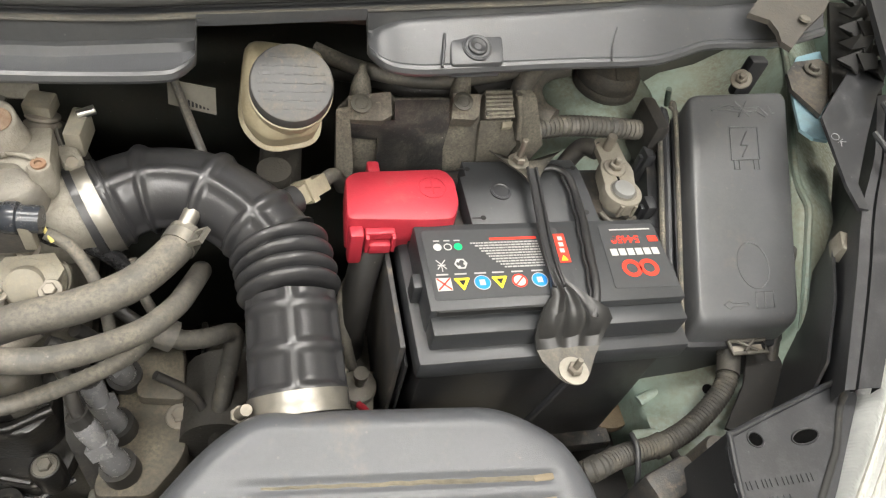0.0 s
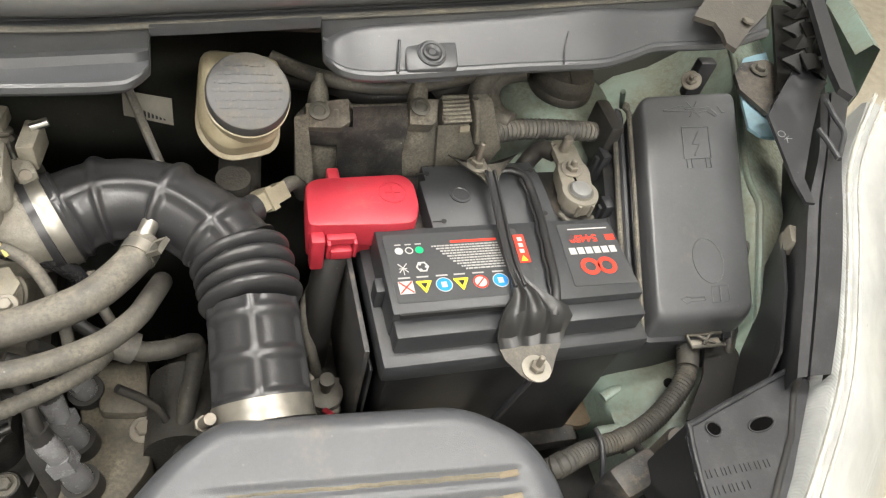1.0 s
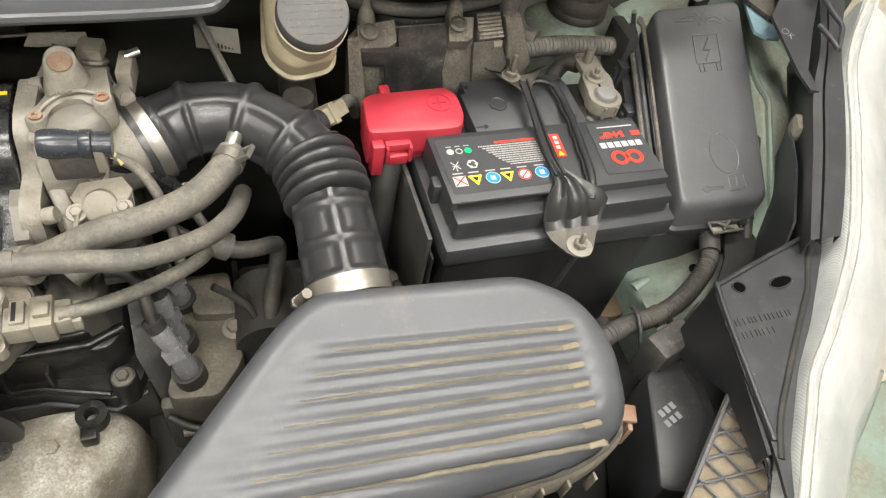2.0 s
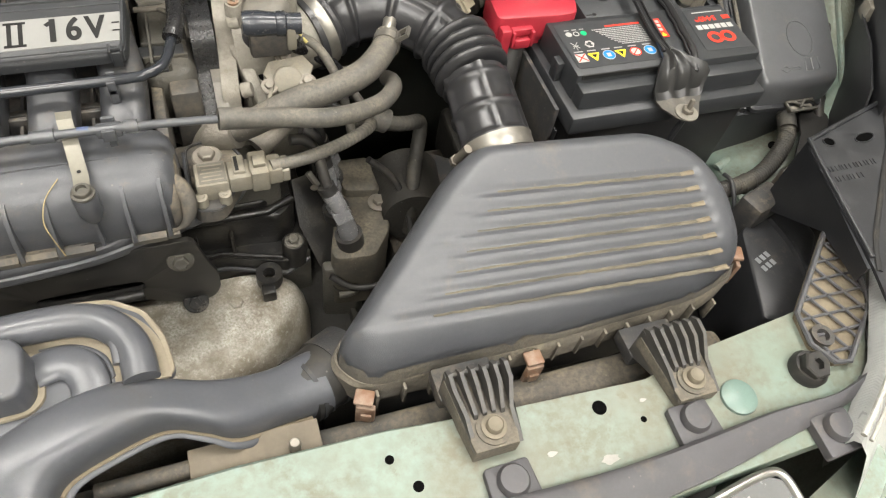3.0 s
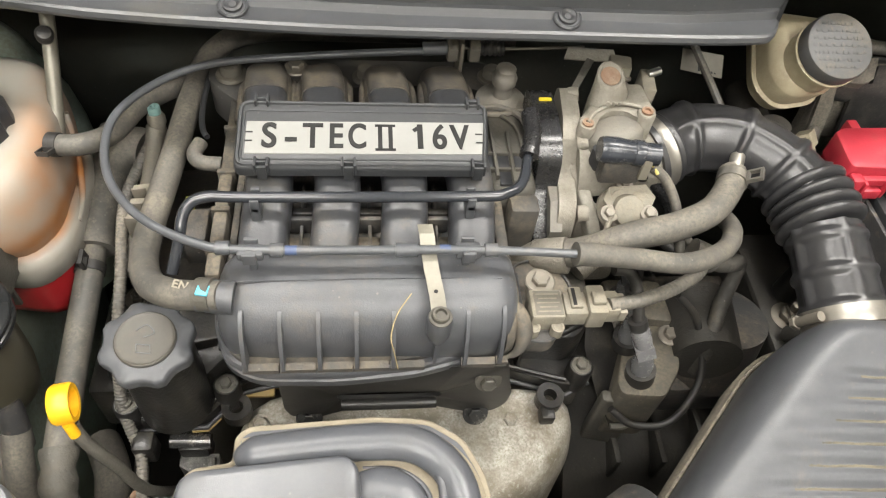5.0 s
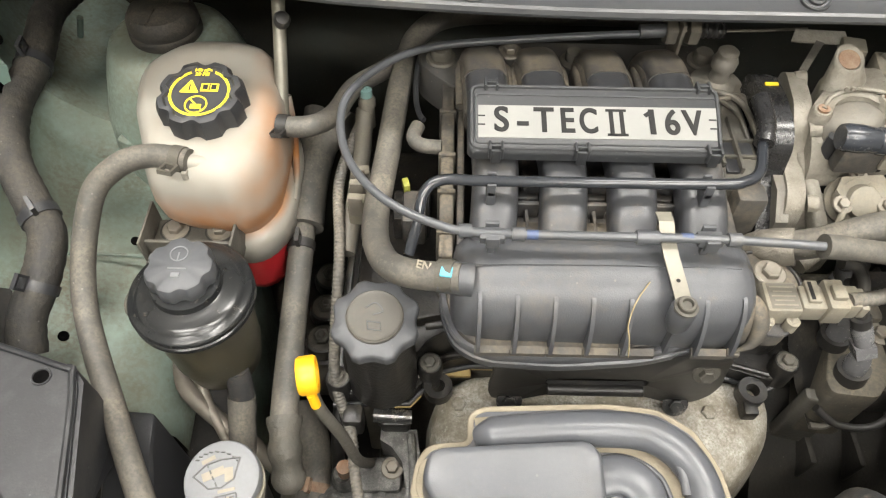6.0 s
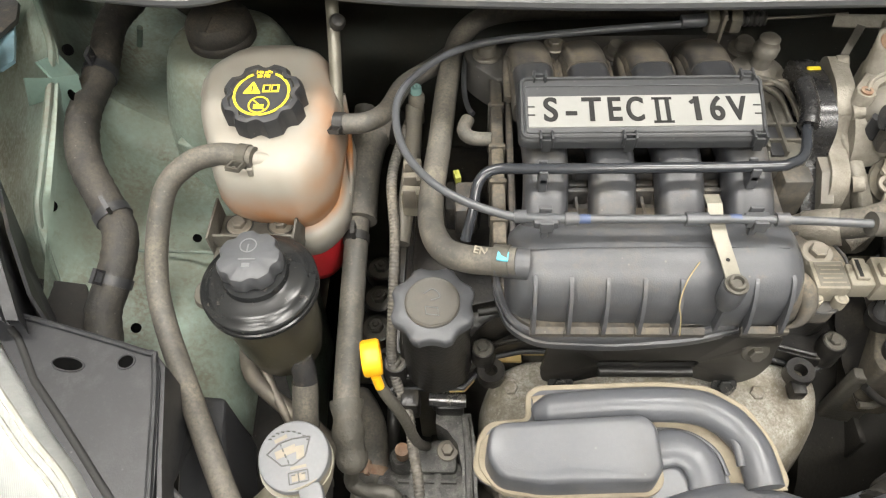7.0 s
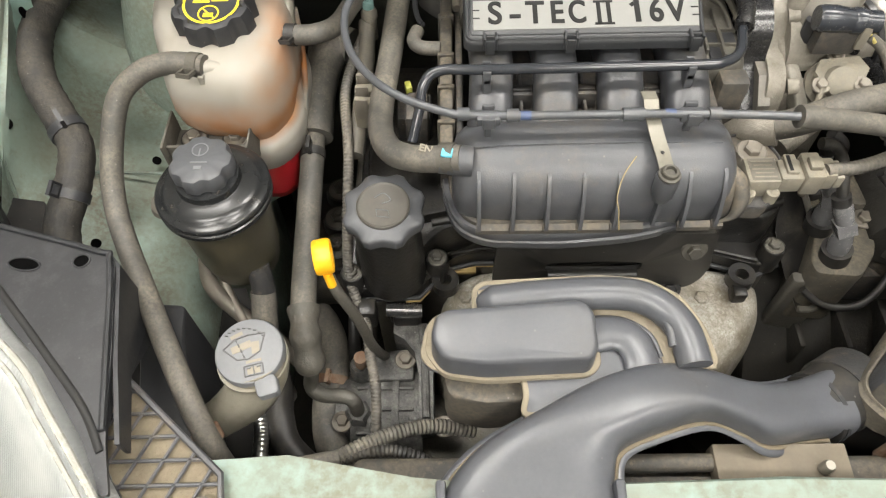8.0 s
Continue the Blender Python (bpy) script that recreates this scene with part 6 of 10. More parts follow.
def manifold():
    m = thing("intake_manifold", (-0.07, 0.30, 0.66), "grey-black plastic intake manifold with four runners and a lettered cover", "intake manifold")
    cy, cz = 0.242, 0.779
    loops = []
    for x, r in [(-0.170, 0.012), (-0.169, 0.020), (-0.166, 0.027), (-0.160, 0.032), (-0.150, 0.0345), (-0.135, 0.0362), (-0.08, 0.0368), (0.0, 0.0368), (0.010, 0.0358), (0.017, 0.034), (0.022, 0.029), (0.025, 0.020), (0.026, 0.010)]:
        lp = []
        for k in range(40):
            a = math.tau * k / 40
            c, s = math.cos(a), math.sin(a)
            lp.append((x, cy + 0.97 * r * math.copysign(abs(c) ** 0.82, c), cz + r * math.copysign(abs(s) ** 0.82, s)))
        loops.append(lp)
    part("plenum", rings(loops), PLENUM, m, "", 60)
    part("mould_line", tube([(-0.163, 0.236, 0.8140), (-0.13, 0.2365, 0.8155), (-0.05, 0.237, 0.8160), (0.012, 0.237, 0.8145)], 0.0007, sides=6), PLENUM, m)
    for x in (-0.172, -0.166):
        part("hose_spigot", tube([(x - 0.006, 0.229, 0.8105), (x + 0.010, 0.228, 0.809)], 0.0105 if x > -0.17 else 0.0095, sides=24, raw=True), PLENUM, m)
    fl_ = rounded([(-0.178, 0.262), (-0.177, 0.238), (-0.168, 0.211), (-0.148, 0.1995), (-0.095, 0.197), (-0.039, 0.2015), (0.021, 0.219), (0.063, 0.237), (0.076, 0.258), (0.067, 0.280), (0.040, 0.288)], 0.016, 5)
    part("flange", rings([[(p.x, p.y, z) for p in inset(fl_, d)] for d, z in ((0.004, 0.744), (0.001, 0.746), (0.0, 0.748), (0.0, 0.7535), (0.0022, 0.7545), (0.0022, 0.7575), (0.0, 0.7585), (0.0, 0.7625), (0.0015, 0.7640), (0.006, 0.7642))]), PLENUM, m, "grooved double joint flange")
    part("flange_ledge", rings([[(p.x, p.y, z) for p in inset(fl_, d)] for d, z in ((0.0045, 0.7635), (0.005, 0.7675), (0.007, 0.7685), (0.020, 0.7695))]), SEAM_PLASTIC, m, "dust-covered ledge of the flange")
    for k in range(8):
        x = -0.1515 + k * 0.0234
        if k == 5:
            continue
        s = 0.0036 * max(0.0, (x + 0.04) / 0.1)
        prof = [(0.2005, 0.7665), (0.1975, 0.7695), (0.1980, 0.7740), (0.2000, 0.7830), (0.2038, 0.7935), (0.2085, 0.8020), (0.2130, 0.8070), (0.2155, 0.8085), (0.2200, 0.8085), (0.2200, 0.7665)]
        prof = [(y + s, z) for y, z in prof]
        fin = rings([[(x - w, y, z) for y, z in prof] for w in (0.0013,)] + [[(x + 0.0013, y, z) for y, z in prof]])
        part("fin", fin, PLENUM, m)
        part("fin_foot", plate3([(x - 0.0022, 0.1985 + s, 0.7690), (x - 0.0022, 0.2025 + s, 0.7715), (x + 0.0205, 0.2025 + s, 0.7715), (x + 0.0205, 0.1985 + s, 0.7690)] if k < 7 else [(x - 0.002, 0.1985 + s, 0.769), (x - 0.002, 0.2025 + s, 0.7715), (x + 0.006, 0.2025 + s, 0.7715), (x + 0.006, 0.1985 + s, 0.769)], 0.004), SEAM_PLASTIC, m, "dusty pocket floor between the fins")
    part("brace_boss", lathe([(0.0050, 0.796), (0.0075, 0.803), (0.0080, 0.818), (0.0072, 0.820)], (-0.031, 0.2045, 0)), PLENUM, m)
    part("boss_web", plate3([(-0.0322, 0.200, 0.770), (-0.0322, 0.2015, 0.812), (-0.0322, 0.225, 0.812), (-0.0322, 0.225, 0.770)], 0.0024, None, (1, 0, 0)), PLENUM, m)
    br = rings([[(x - 0.0048, y, z), (x + 0.0048, y, z), (x + 0.0048, y, z - 0.0012), (x - 0.0048, y, z - 0.0012)] for x, y, z in ((-0.0375, 0.266, 0.834), (-0.0368, 0.258, 0.8345), (-0.036, 0.250, 0.829), (-0.0345, 0.238, 0.825), (-0.032, 0.220, 0.822), (-0.031, 0.200, 0.8215))])
    brace = part("brace", br, PALE_STEEL, m, "pale zinc strap")
    part("brace_screw", lathe([(0.0072, 0), (0.0072, 0.0016), (0.0056, 0.0020), (0.0055, 0.0048), (0.0048, 0.0054), (0.0034, 0.0054), (0.0030, 0.0030), (0.001, 0.003)], (-0.031, 0.2035, 0.8215), seg=24), CAST_DARK, brace, "dark socket screw")
    part("brace_hole", disc(-0.0325, 0.222, 0.8225, 0.0013), BLACK_PRINT, brace)
    # four flattened runners, their crowns bending down behind the cover
    for k, top in enumerate((-0.1465, -0.1050, -0.0570, -0.0120)):
        x = -0.1415 + k * 0.0463
        path = [(x - 0.003, 0.250, 0.780), (x - 0.002, 0.262, 0.796), (x, 0.285, 0.808), (x + 0.001, 0.32, 0.815), ((x + top) / 2, 0.36, 0.821), (top, 0.390, 0.824), (top - 0.001, 0.409, 0.8215), (top - 0.003, 0.425, 0.811), (top - 0.004, 0.433, 0.775)]
        part("runner", sqtube(path, 0.0158, 0.0150, 0.62), RUNNER, m, "black flattened intake runner", 60)
        part("crown", sqtube([(p[0], p[1], p[2] + 0.0006) for p in path[5:]], 0.0161, 0.0153, 0.60), CROWN, m, "brown-dusted crown of the runner", 60)
        part("runner_seam", sqtube([(p[0], p[1] + 0.002, p[2] - 0.0035) for p in path[4:8]], 0.0180, 0.0136, 0.6), SEAM_PLASTIC, m, "dusty moulded seam along the runner", 60)
        part("crown_lip", tube([(top - 0.0185, 0.372, 0.820), (top - 0.0190, 0.400, 0.822), (top - 0.0180, 0.419, 0.817), (top - 0.012, 0.436, 0.8105), (top - 0.002, 0.4410, 0.809), (top + 0.009, 0.437, 0.8105), (top + 0.0165, 0.419, 0.817), (top + 0.0180, 0.400, 0.822), (top + 0.018, 0.372, 0.820)], 0.0034, sides=10), SEAM_PLASTIC, m, "brown dusty lip round the runner's crown")
    part("web", box(-0.152, 0.006, 0.27, 0.43, 0.768, 0.792, 0.003), BLACK_DUSTY, m, "dusty webs between the runners")
    for k in range(3):
        x = -0.1185 + k * 0.0463
        for y0, y1, z in ((0.2635, 0.2685, 0.806), (0.2725, 0.2830, 0.800), (0.2925, 0.2965, 0.806), (0.3005, 0.3065, 0.803)):
            part("cross_rib", box(x - 0.0085, x + 0.0085, y0, y1, 0.785, z, 0.0012), SEAM_PLASTIC if y1 - y0 > 0.007 else BLACK_DUSTY, m)
        part("long_rib", box(x - 0.0012, x + 0.0012, 0.262, 0.330, 0.785, 0.8005, 0.0006), BLACK_DUSTY, m)
    part("side_rail", box(-0.1785, -0.1685, 0.25, 0.43, 0.748, 0.8025, 0.0025), SEAM_PLASTIC, m, "brown dusty side rail")
    part("side_rail", box(-0.1665, -0.1610, 0.252, 0.425, 0.748, 0.797, 0.002), BLACK_DUSTY, m)
    part("side_rail", box(0.0145, 0.0235, 0.25, 0.43, 0.748, 0.801, 0.0025), SEAM_PLASTIC, m, "brown dusty side rail")
    for y in (0.270, 0.305, 0.340, 0.385):
        part("rail_step", box(-0.1800, -0.1672, y - 0.002, y + 0.002, 0.75, 0.8045, 0.001), SEAM_PLASTIC, m)
    ear = prism(rounded([(-0.199, 0.456), (-0.198, 0.438), (-0.186, 0.424), (-0.170, 0.410), (-0.160, 0.420), (-0.092, 0.432), (-0.060, 0.432), (0.006, 0.436), (0.024, 0.428), (0.042, 0.440), (0.044, 0.458), (0.028, 0.466), (-0.19, 0.466)], 0.006), 0.772, 0.8055, 0.0025)
    part("rear_flange", ear, RIB_DUSTY, m, "dusty black rear flange")
    for x, y, r in ((-0.180, 0.446, 0.0122), (-0.074, 0.446, 0.0105), (0.030, 0.449, 0.0115)):
        part("flange_washer", lathe([(r, 0.805), (r * 1.03, 0.8065), (r * 0.94, 0.808), (r * 0.7, 0.8082)], (x, y - 0.003, 0), seg=28), RAIL, m, "grey washer")
        part("flange_bolt", lathe([(r * 0.66, 0.808), (r * 0.67, 0.8135), (r * 0.55, 0.8155), (r * 0.3, 0.8158)], (x, y - 0.003, 0), seg=20), RAIL, m, "dusty round bolt head")
    zt = lambda x, y: (y - 0.302) * 0.16
    cov = part("nameplate_cover", prism([(-0.1605, 0.306), (0.007, 0.306), (0.0115, 0.361), (-0.1605, 0.361)], 0.8355, 0.8425, 0.003, None, 0.007, zt), SATIN, m, "black cover with a raised rim")
    rimp = rounded([Vector((-0.158, 0.3085)), Vector((0.0045, 0.3085)), Vector((0.009, 0.3585)), Vector((-0.158, 0.3585))], 0.006, 4)
    part("cover_rim", tube([(p.x, p.y, 0.8425 + zt(p.x, p.y)) for p in rimp + [rimp[0]]], 0.0016, sides=6, raw=True), SATIN, cov)
    ledge = rounded([Vector((-0.1555, 0.3125)), Vector((0.0042, 0.3125)), Vector((0.0078, 0.3520)), Vector((-0.1555, 0.3520))], 0.003, 3)
    part("inner_ledge", tube([(p.x, p.y, 0.8424 + zt(p.x, p.y)) for p in ledge + [ledge[0]]], 0.0008, sides=6, raw=True), SATIN, cov)
    part("name_strip", plate3([(x, y, 0.8431 + zt(x, y)) for x, y in ((-0.1535, 0.3165), (0.0035, 0.3175), (0.0065, 0.3435), (-0.1535, 0.3425))], 0.0008), STRIP, cov, "white strip with black lettering")
    tilt = math.degrees(math.atan(0.16))
    for text, x, squeeze in (("S", -0.1382, 0.78), ("-", -0.1240, 0.95), ("T", -0.1098, 0.76), ("E", -0.0945, 0.70), ("C", -0.0803, 0.62), ("1", -0.0380, 0.90), ("6", -0.0248, 0.72), ("V", -0.0108, 0.72)):
        y = 0.3300
        one = lettering(text, 0.0285, pose(x, y, 0.8434 + zt(x, y), tilt, 0, 0), BLACK_PRINT, cov, "letter", 0.0002, 0.0003, "bold black letter", squeeze)
        thick = bmesh.new()
        thick.from_mesh(one.data)
        for dx, dz in ((-0.0004, 0.00006), (0.0004, 0.00012)):
            for v in bmesh.ops.duplicate(thick, geom=[f for f in thick.faces if f.index >= 0 and f.index < len(one.data.polygons)])["geom"]:
                if isinstance(v, bmesh.types.BMVert):
                    v.co += Vector((dx, 0, dz))
        thick.to_mesh(one.data)
        thick.free()
    roman = None
    for x in (-0.0650, -0.0580):
        roman = bar(x, 0.33, 0, 0.0029, 0.0205, roman)
    for y in (0.3202, 0.3398):
        roman = bar(-0.0615, y, 0, 0.0138, 0.0019, roman)
    roman = bar(-0.0405, 0.3372, 0, 0.0048, 0.0030, roman, turn=38)
    for v in roman.verts:
        v.co.z += 0.8433 + zt(v.co.x, v.co.y)
    part("lettering", roman, BLACK_PRINT, cov)
    for x0 in (-0.1515, 0.0025):
        for y in (0.3265, 0.3335):
            part("tick_mark", bar(x0, y, 0.8434 + zt(x0, y), 0.005, 0.0011), BLACK_PRINT, cov)
    for x, y, s in ((-0.1445, 0.3595, 1), (0.000, 0.3595, 1), (-0.142, 0.3080, -1), (-0.086, 0.3080, -1), (0.000, 0.3080, -1)):
        clip = box(x - 0.0046, x + 0.0046, y - 0.0008, y + 0.0008, 0.836, 0.8462 + zt(x, y), 0.0004)
        for u in (-0.0040, 0.0040):
            box(x + u - 0.0009, x + u + 0.0009, y - 0.0042, y + 0.0042, 0.838, 0.8465 + zt(x, y), 0.0004, clip)
        box(x - 0.0032, x + 0.0032, y + 0.0032 * s - 0.001, y + 0.0032 * s + 0.001, 0.834, 0.8445 + zt(x, y), 0.0004, clip)
        part("cover_clip", clip, SATIN, cov)
    for x, y, z in ((-0.145, 0.2465, 0.833), (-0.011, 0.2475, 0.832)):
        part("cable_clip", box(x - 0.008, x + 0.008, y - 0.0048, y + 0.0048, z - 0.0048, z + 0.0016, 0.0016, box(x - 0.0022, x + 0.0022, y - 0.001, y + 0.003, z - 0.04, z - 0.004, 0.0005)), CAP_DARK, m, "grey cable clip")
        for s in (-0.0062, 0.0062):
            part("clip_hook", box(x - 0.0042, x + 0.0042, y + s - 0.0013, y + s + 0.0013, z - 0.005, z + 0.004, 0.0006), CAP_DARK, m)
    for x, y in ((-0.145, 0.285), (-0.006, 0.2865)):
        part("pipe_clip", box(x - 0.003, x + 0.003, y - 0.0062, y + 0.0062, 0.815, 0.8345, 0.001), CAP_DARK, m)
        for s in (-0.0052, 0.0052):
            part("clip_hook", box(x - 0.0028, x + 0.0028, y + s - 0.001, y + s + 0.001, 0.830, 0.8405, 0.0005), CAP_DARK, m)
    # dusty end of the plenum with its sensor
    part("end_bulge", rings([[(x, cy - 0.004 + 0.95 * r * math.cos(a), cz - 0.004 + r * math.sin(a)) for a in (math.tau * j / 28 for j in range(28))] for x, r in ((0.016, 0.0335), (0.021, 0.0325), (0.0245, 0.027), (0.026, 0.015))]), SEAM_PLASTIC, m, "dusty end of the plenum", 60)
    part("end_crescent", tube([(0.016, 0.231, 0.800), (0.0245, 0.222, 0.795), (0.028, 0.212, 0.785), (0.024, 0.205, 0.775), (0.014, 0.203, 0.769)], lambda u: 0.0015 + 0.0045 * math.sin(math.pi * min(1.0, u + 0.1)), sides=14), SEAM_PLASTIC, m, "dusty crescent rib", 60)
    pad = rounded([(0.030, 0.214), (0.050, 0.212), (0.068, 0.240), (0.071, 0.258), (0.062, 0.276), (0.044, 0.281), (0.030, 0.276)], 0.008, 4)
    part("sensor_pad", prism(pad, 0.760, 0.7735, 0.0025), SEAM_PLASTIC, m, "dusty sensor pad")
    part("pad_rim", tube([(p.x, p.y, 0.7735) for p in pad + [pad[0]]], 0.0013, sides=6, raw=True), BLACK_DUSTY, m)
    part("sensor_slot", box(0.0280, 0.0305, 0.216, 0.262, 0.770, 0.785, 0.0005), BLACK, m)
    sensor = part("sensor_body", box(0.0345, 0.0575, 0.2215, 0.2445, 0.773, 0.7905, 0.0022), CREAM_DUSTY, m, "dust-caked pressure sensor")
    for x in (0.0365, 0.0530):
        part("sensor_foot", lathe([(0.0045, 0.773), (0.0045, 0.782), (0.003, 0.7825), (0.001, 0.781)], (x, 0.2195, 0), seg=18), CREAM_DUSTY, sensor)
    part("print_field", box(0.0372, 0.0560, 0.2235, 0.2425, 0.7904, 0.7908, 0), SENSOR_FACE, sensor, "grey label field")
    for k in range(5):
        part("print_bar", bar(0.0465, 0.2260 + k * 0.0034, 0.7909, 0.0155 - 0.003 * (k % 2), 0.0011), CREAM_DUSTY, sensor, "row of unreadable print")
    part("sensor_lug", prism(rounded([(0.036, 0.243), (0.055, 0.243), (0.055, 0.262), (0.047, 0.266), (0.038, 0.262)], 0.004), 0.772, 0.784, 0.002), CREAM_DUSTY, sensor)
    part("sensor_bolt", bolt((0.0455, 0.2545, 0.784), 0.0062), STEEL_DULL, sensor)
    plug = part("sensor_plug", box(0.0575, 0.0735, 0.2235, 0.2415, 0.776, 0.7910, 0.0015), CREAM_DUSTY, m, "dusty connector plug")
    part("plug_frame", box(0.0615, 0.0700, 0.2275, 0.2440, 0.788, 0.7935, 0.001), CREAM_DUSTY, plug)
    part("plug_slot", box(0.0630, 0.0655, 0.2290, 0.2425, 0.7930, 0.7938, 0), BLACK_PRINT, plug)
    part("plug_collar", box(0.0730, 0.0860, 0.2215, 0.2445, 0.775, 0.7950, 0.0018), CREAM_DUSTY, plug)
    part("plug_latch", box(0.0755, 0.0845, 0.2275, 0.2375, 0.794, 0.7985, 0.0010), CREAM_DUSTY, plug)
    part("plug_tail", box(0.0855, 0.0960, 0.2245, 0.2415, 0.777, 0.7925, 0.0020), CREAM_DUSTY, plug)
    for s in (0.2265, 0.2385):
        part("plug_ear", box(0.0955, 0.1010, s - 0.0022, s + 0.0022, 0.779, 0.790, 0.0010), CREAM_DUSTY, plug)
    for s, c in ((0.2300, YELLOW_PRINT), (0.2335, BLACK), (0.2365, CREAM_DUSTY)):
        part("wire", tube([(0.095, s, 0.786), (0.102, 0.233, 0.788), (0.108, 0.2345, 0.7885)], 0.0010, sides=6), c, plug)


def throttle():
    t = thing("throttle", (0.10, 0.36, 0.74), "dirty cast aluminium throttle unit with sensor and idle valve", "throttle")
    part("barrel", tube([(0.083, 0.360, 0.796), (0.10, 0.360, 0.797), (0.122, 0.361, 0.797), (0.146, 0.3645, 0.799)], lambda u: 0.0345 - 0.005 * u, sides=36), CAST_PALE, t, "", 60)
    spacer = [(0.404, 0.760), (0.407, 0.826), (0.400, 0.832), (0.372, 0.836), (0.345, 0.832), (0.334, 0.822), (0.330, 0.80), (0.300, 0.775), (0.284, 0.760), (0.290, 0.735), (0.36, 0.73)]
    part("spacer", rings([[(x, y, z) for y, z in rounded([Vector(p) for p in spacer], 0.006, 3)] for x in (0.050, 0.0515, 0.066, 0.0675)]), GLOSS, t, "black plastic spacer block", 30)
    part("spacer_mark", box(0.056, 0.0655, 0.3855, 0.3885, 0.8335, 0.8350, 0), YELLOW_PRINT, t, "yellow paint mark")
    part("gasket_plate", rings([[(x, y, z) for y, z in ((0.370, 0.775), (0.352, 0.802), (0.315, 0.800), (0.298, 0.785), (0.300, 0.74), (0.36, 0.74))] for x in (0.0600, 0.0690)]), ALU_GREY, t, "grey lower gasket plate")
    fl = [(0.404, 0.775), (0.405, 0.830), (0.398, 0.837), (0.366, 0.837), (0.350, 0.830), (0.346, 0.815), (0.338, 0.804), (0.315, 0.803), (0.304, 0.796), (0.300, 0.775), (0.315, 0.745), (0.36, 0.735)]
    part("flange", rings([[(x + 0.08 * (y - 0.35), y, z) for y, z in rounded([Vector(p) for p in fl], 0.006, 3)] for x in (0.0690, 0.0705, 0.0805, 0.0820)]), CAST_PALE, t, "pale cast flange", 30)
    for y, z in ((0.349, 0.826), (0.3075, 0.795), (0.395, 0.832)):
        part("flange_screw", lathe([(0.0060, 0), (0.0060, 0.006), (0.0050, 0.008), (0.001, 0.0075)], (0.0805, y, z), (1, -0.15, 0.3), seg=18), CAST_PALE, t)
    # cover casting: arch with two ears and a leaning tower
    arch = rounded([(0.083, 0.346), (0.0785, 0.352), (0.081, 0.361), (0.090, 0.372), (0.093, 0.388), (0.118, 0.392), (0.131, 0.388), (0.1335, 0.356), (0.130, 0.350), (0.122, 0.352), (0.116, 0.360), (0.105, 0.363), (0.094, 0.359), (0.089, 0.349)], 0.003, 3)
    cover = part("cover", rings([[(p.x, p.y, z + (p.x - 0.10) * 0.25 - abs(p.y - 0.37) * 0.12) for p in inset(arch, d)] for d, z in ((0.0, 0.812), (0.0, 0.843), (0.0006, 0.8445), (0.002, 0.845))]), CAST_PALE, t, "arched cast cover plate", 40)
    part("cover_ridge", tube([(0.086, 0.3545, 0.8415), (0.093, 0.3640, 0.8435), (0.104, 0.3675, 0.8470), (0.115, 0.3655, 0.8500), (0.126, 0.3590, 0.8520)], 0.0016, sides=8), CAST_PALE, cover)
    tower = []
    for k, (cx, cyy, rx, ry, z) in enumerate(((0.1065, 0.376, 0.0165, 0.0150, 0.838), (0.1060, 0.377, 0.0155, 0.0140, 0.845), (0.1050, 0.380, 0.0128, 0.0125, 0.852), (0.1042, 0.383, 0.0108, 0.0115, 0.858), (0.1040, 0.3840, 0.0103, 0.0110, 0.8605), (0.1040, 0.3842, 0.0092, 0.0098, 0.8615), (0.1040, 0.3842, 0.0080, 0.0086, 0.8612), (0.1040, 0.3842, 0.0074, 0.0080, 0.8595))):
        tower.append([(cx + rx * math.cos(a), cyy + ry * math.sin(a), z + 0.42 * ry * math.sin(a)) for a in (math.tau * j / 28 for j in range(28))])
    part("tower", rings(tower), CAST_PALE, cover, "leaning cast tower", 60)
    plugface = lathe([(0.0076, 0), (0.0074, 0.0008), (0.001, 0.0010)], (0.1040, 0.3842, 0.8598), (0, -0.42, 1), seg=24)
    part("tower_plug", plugface, RUST, cover, "rusty plug in the tower")
    for k in range(3):
        part("cast_mark", box(0.0985 + k * 0.0042, 0.1010 + k * 0.0042, 0.3628, 0.3640, 0.8500, 0.8535, 0.0003), CAST_PALE, cover)
    for x, y, z in ((0.0855, 0.3535, 0.840), (0.1275, 0.3555, 0.850)):
        part("ear", lathe([(0.0068, -0.02), (0.0068, 0.0), (0.0058, 0.0014), (0.001, 0.0014)], (x, y, z), seg=22), CAST_PALE, cover)
        part("ear_screw", lathe([(0.0042, 0.0014), (0.0042, 0.0030), (0.0022, 0.0032), (0.0020, 0.0016), (0.001, 0.0016)], (x, y, z), seg=16), RUST, cover, "rusty screw")
    dome = part("dome", rings([[(0.1065 + r * math.cos(a), 0.352 + r * 0.8 * math.sin(a), z + 0.25 * (r * math.cos(a))) for a in (math.tau * j / 32 for j in range(32))] for r, z in ((0.023, 0.80), (0.0225, 0.828), (0.0205, 0.836), (0.016, 0.8405), (0.009, 0.8425), (0.002, 0.843))]), ALU_GREY, t, "dull grey dome below the arch", 60)
    part("dome_hollow", rings([[(0.106 + r * math.cos(a), 0.3370 + 0.008 * math.sin(a), z) for a in (math.tau * j / 20 for j in range(20))] for r, z in ((0.0185, 0.815), (0.0180, 0.8325))]), BLACK, dome, "black recess behind the sensor")
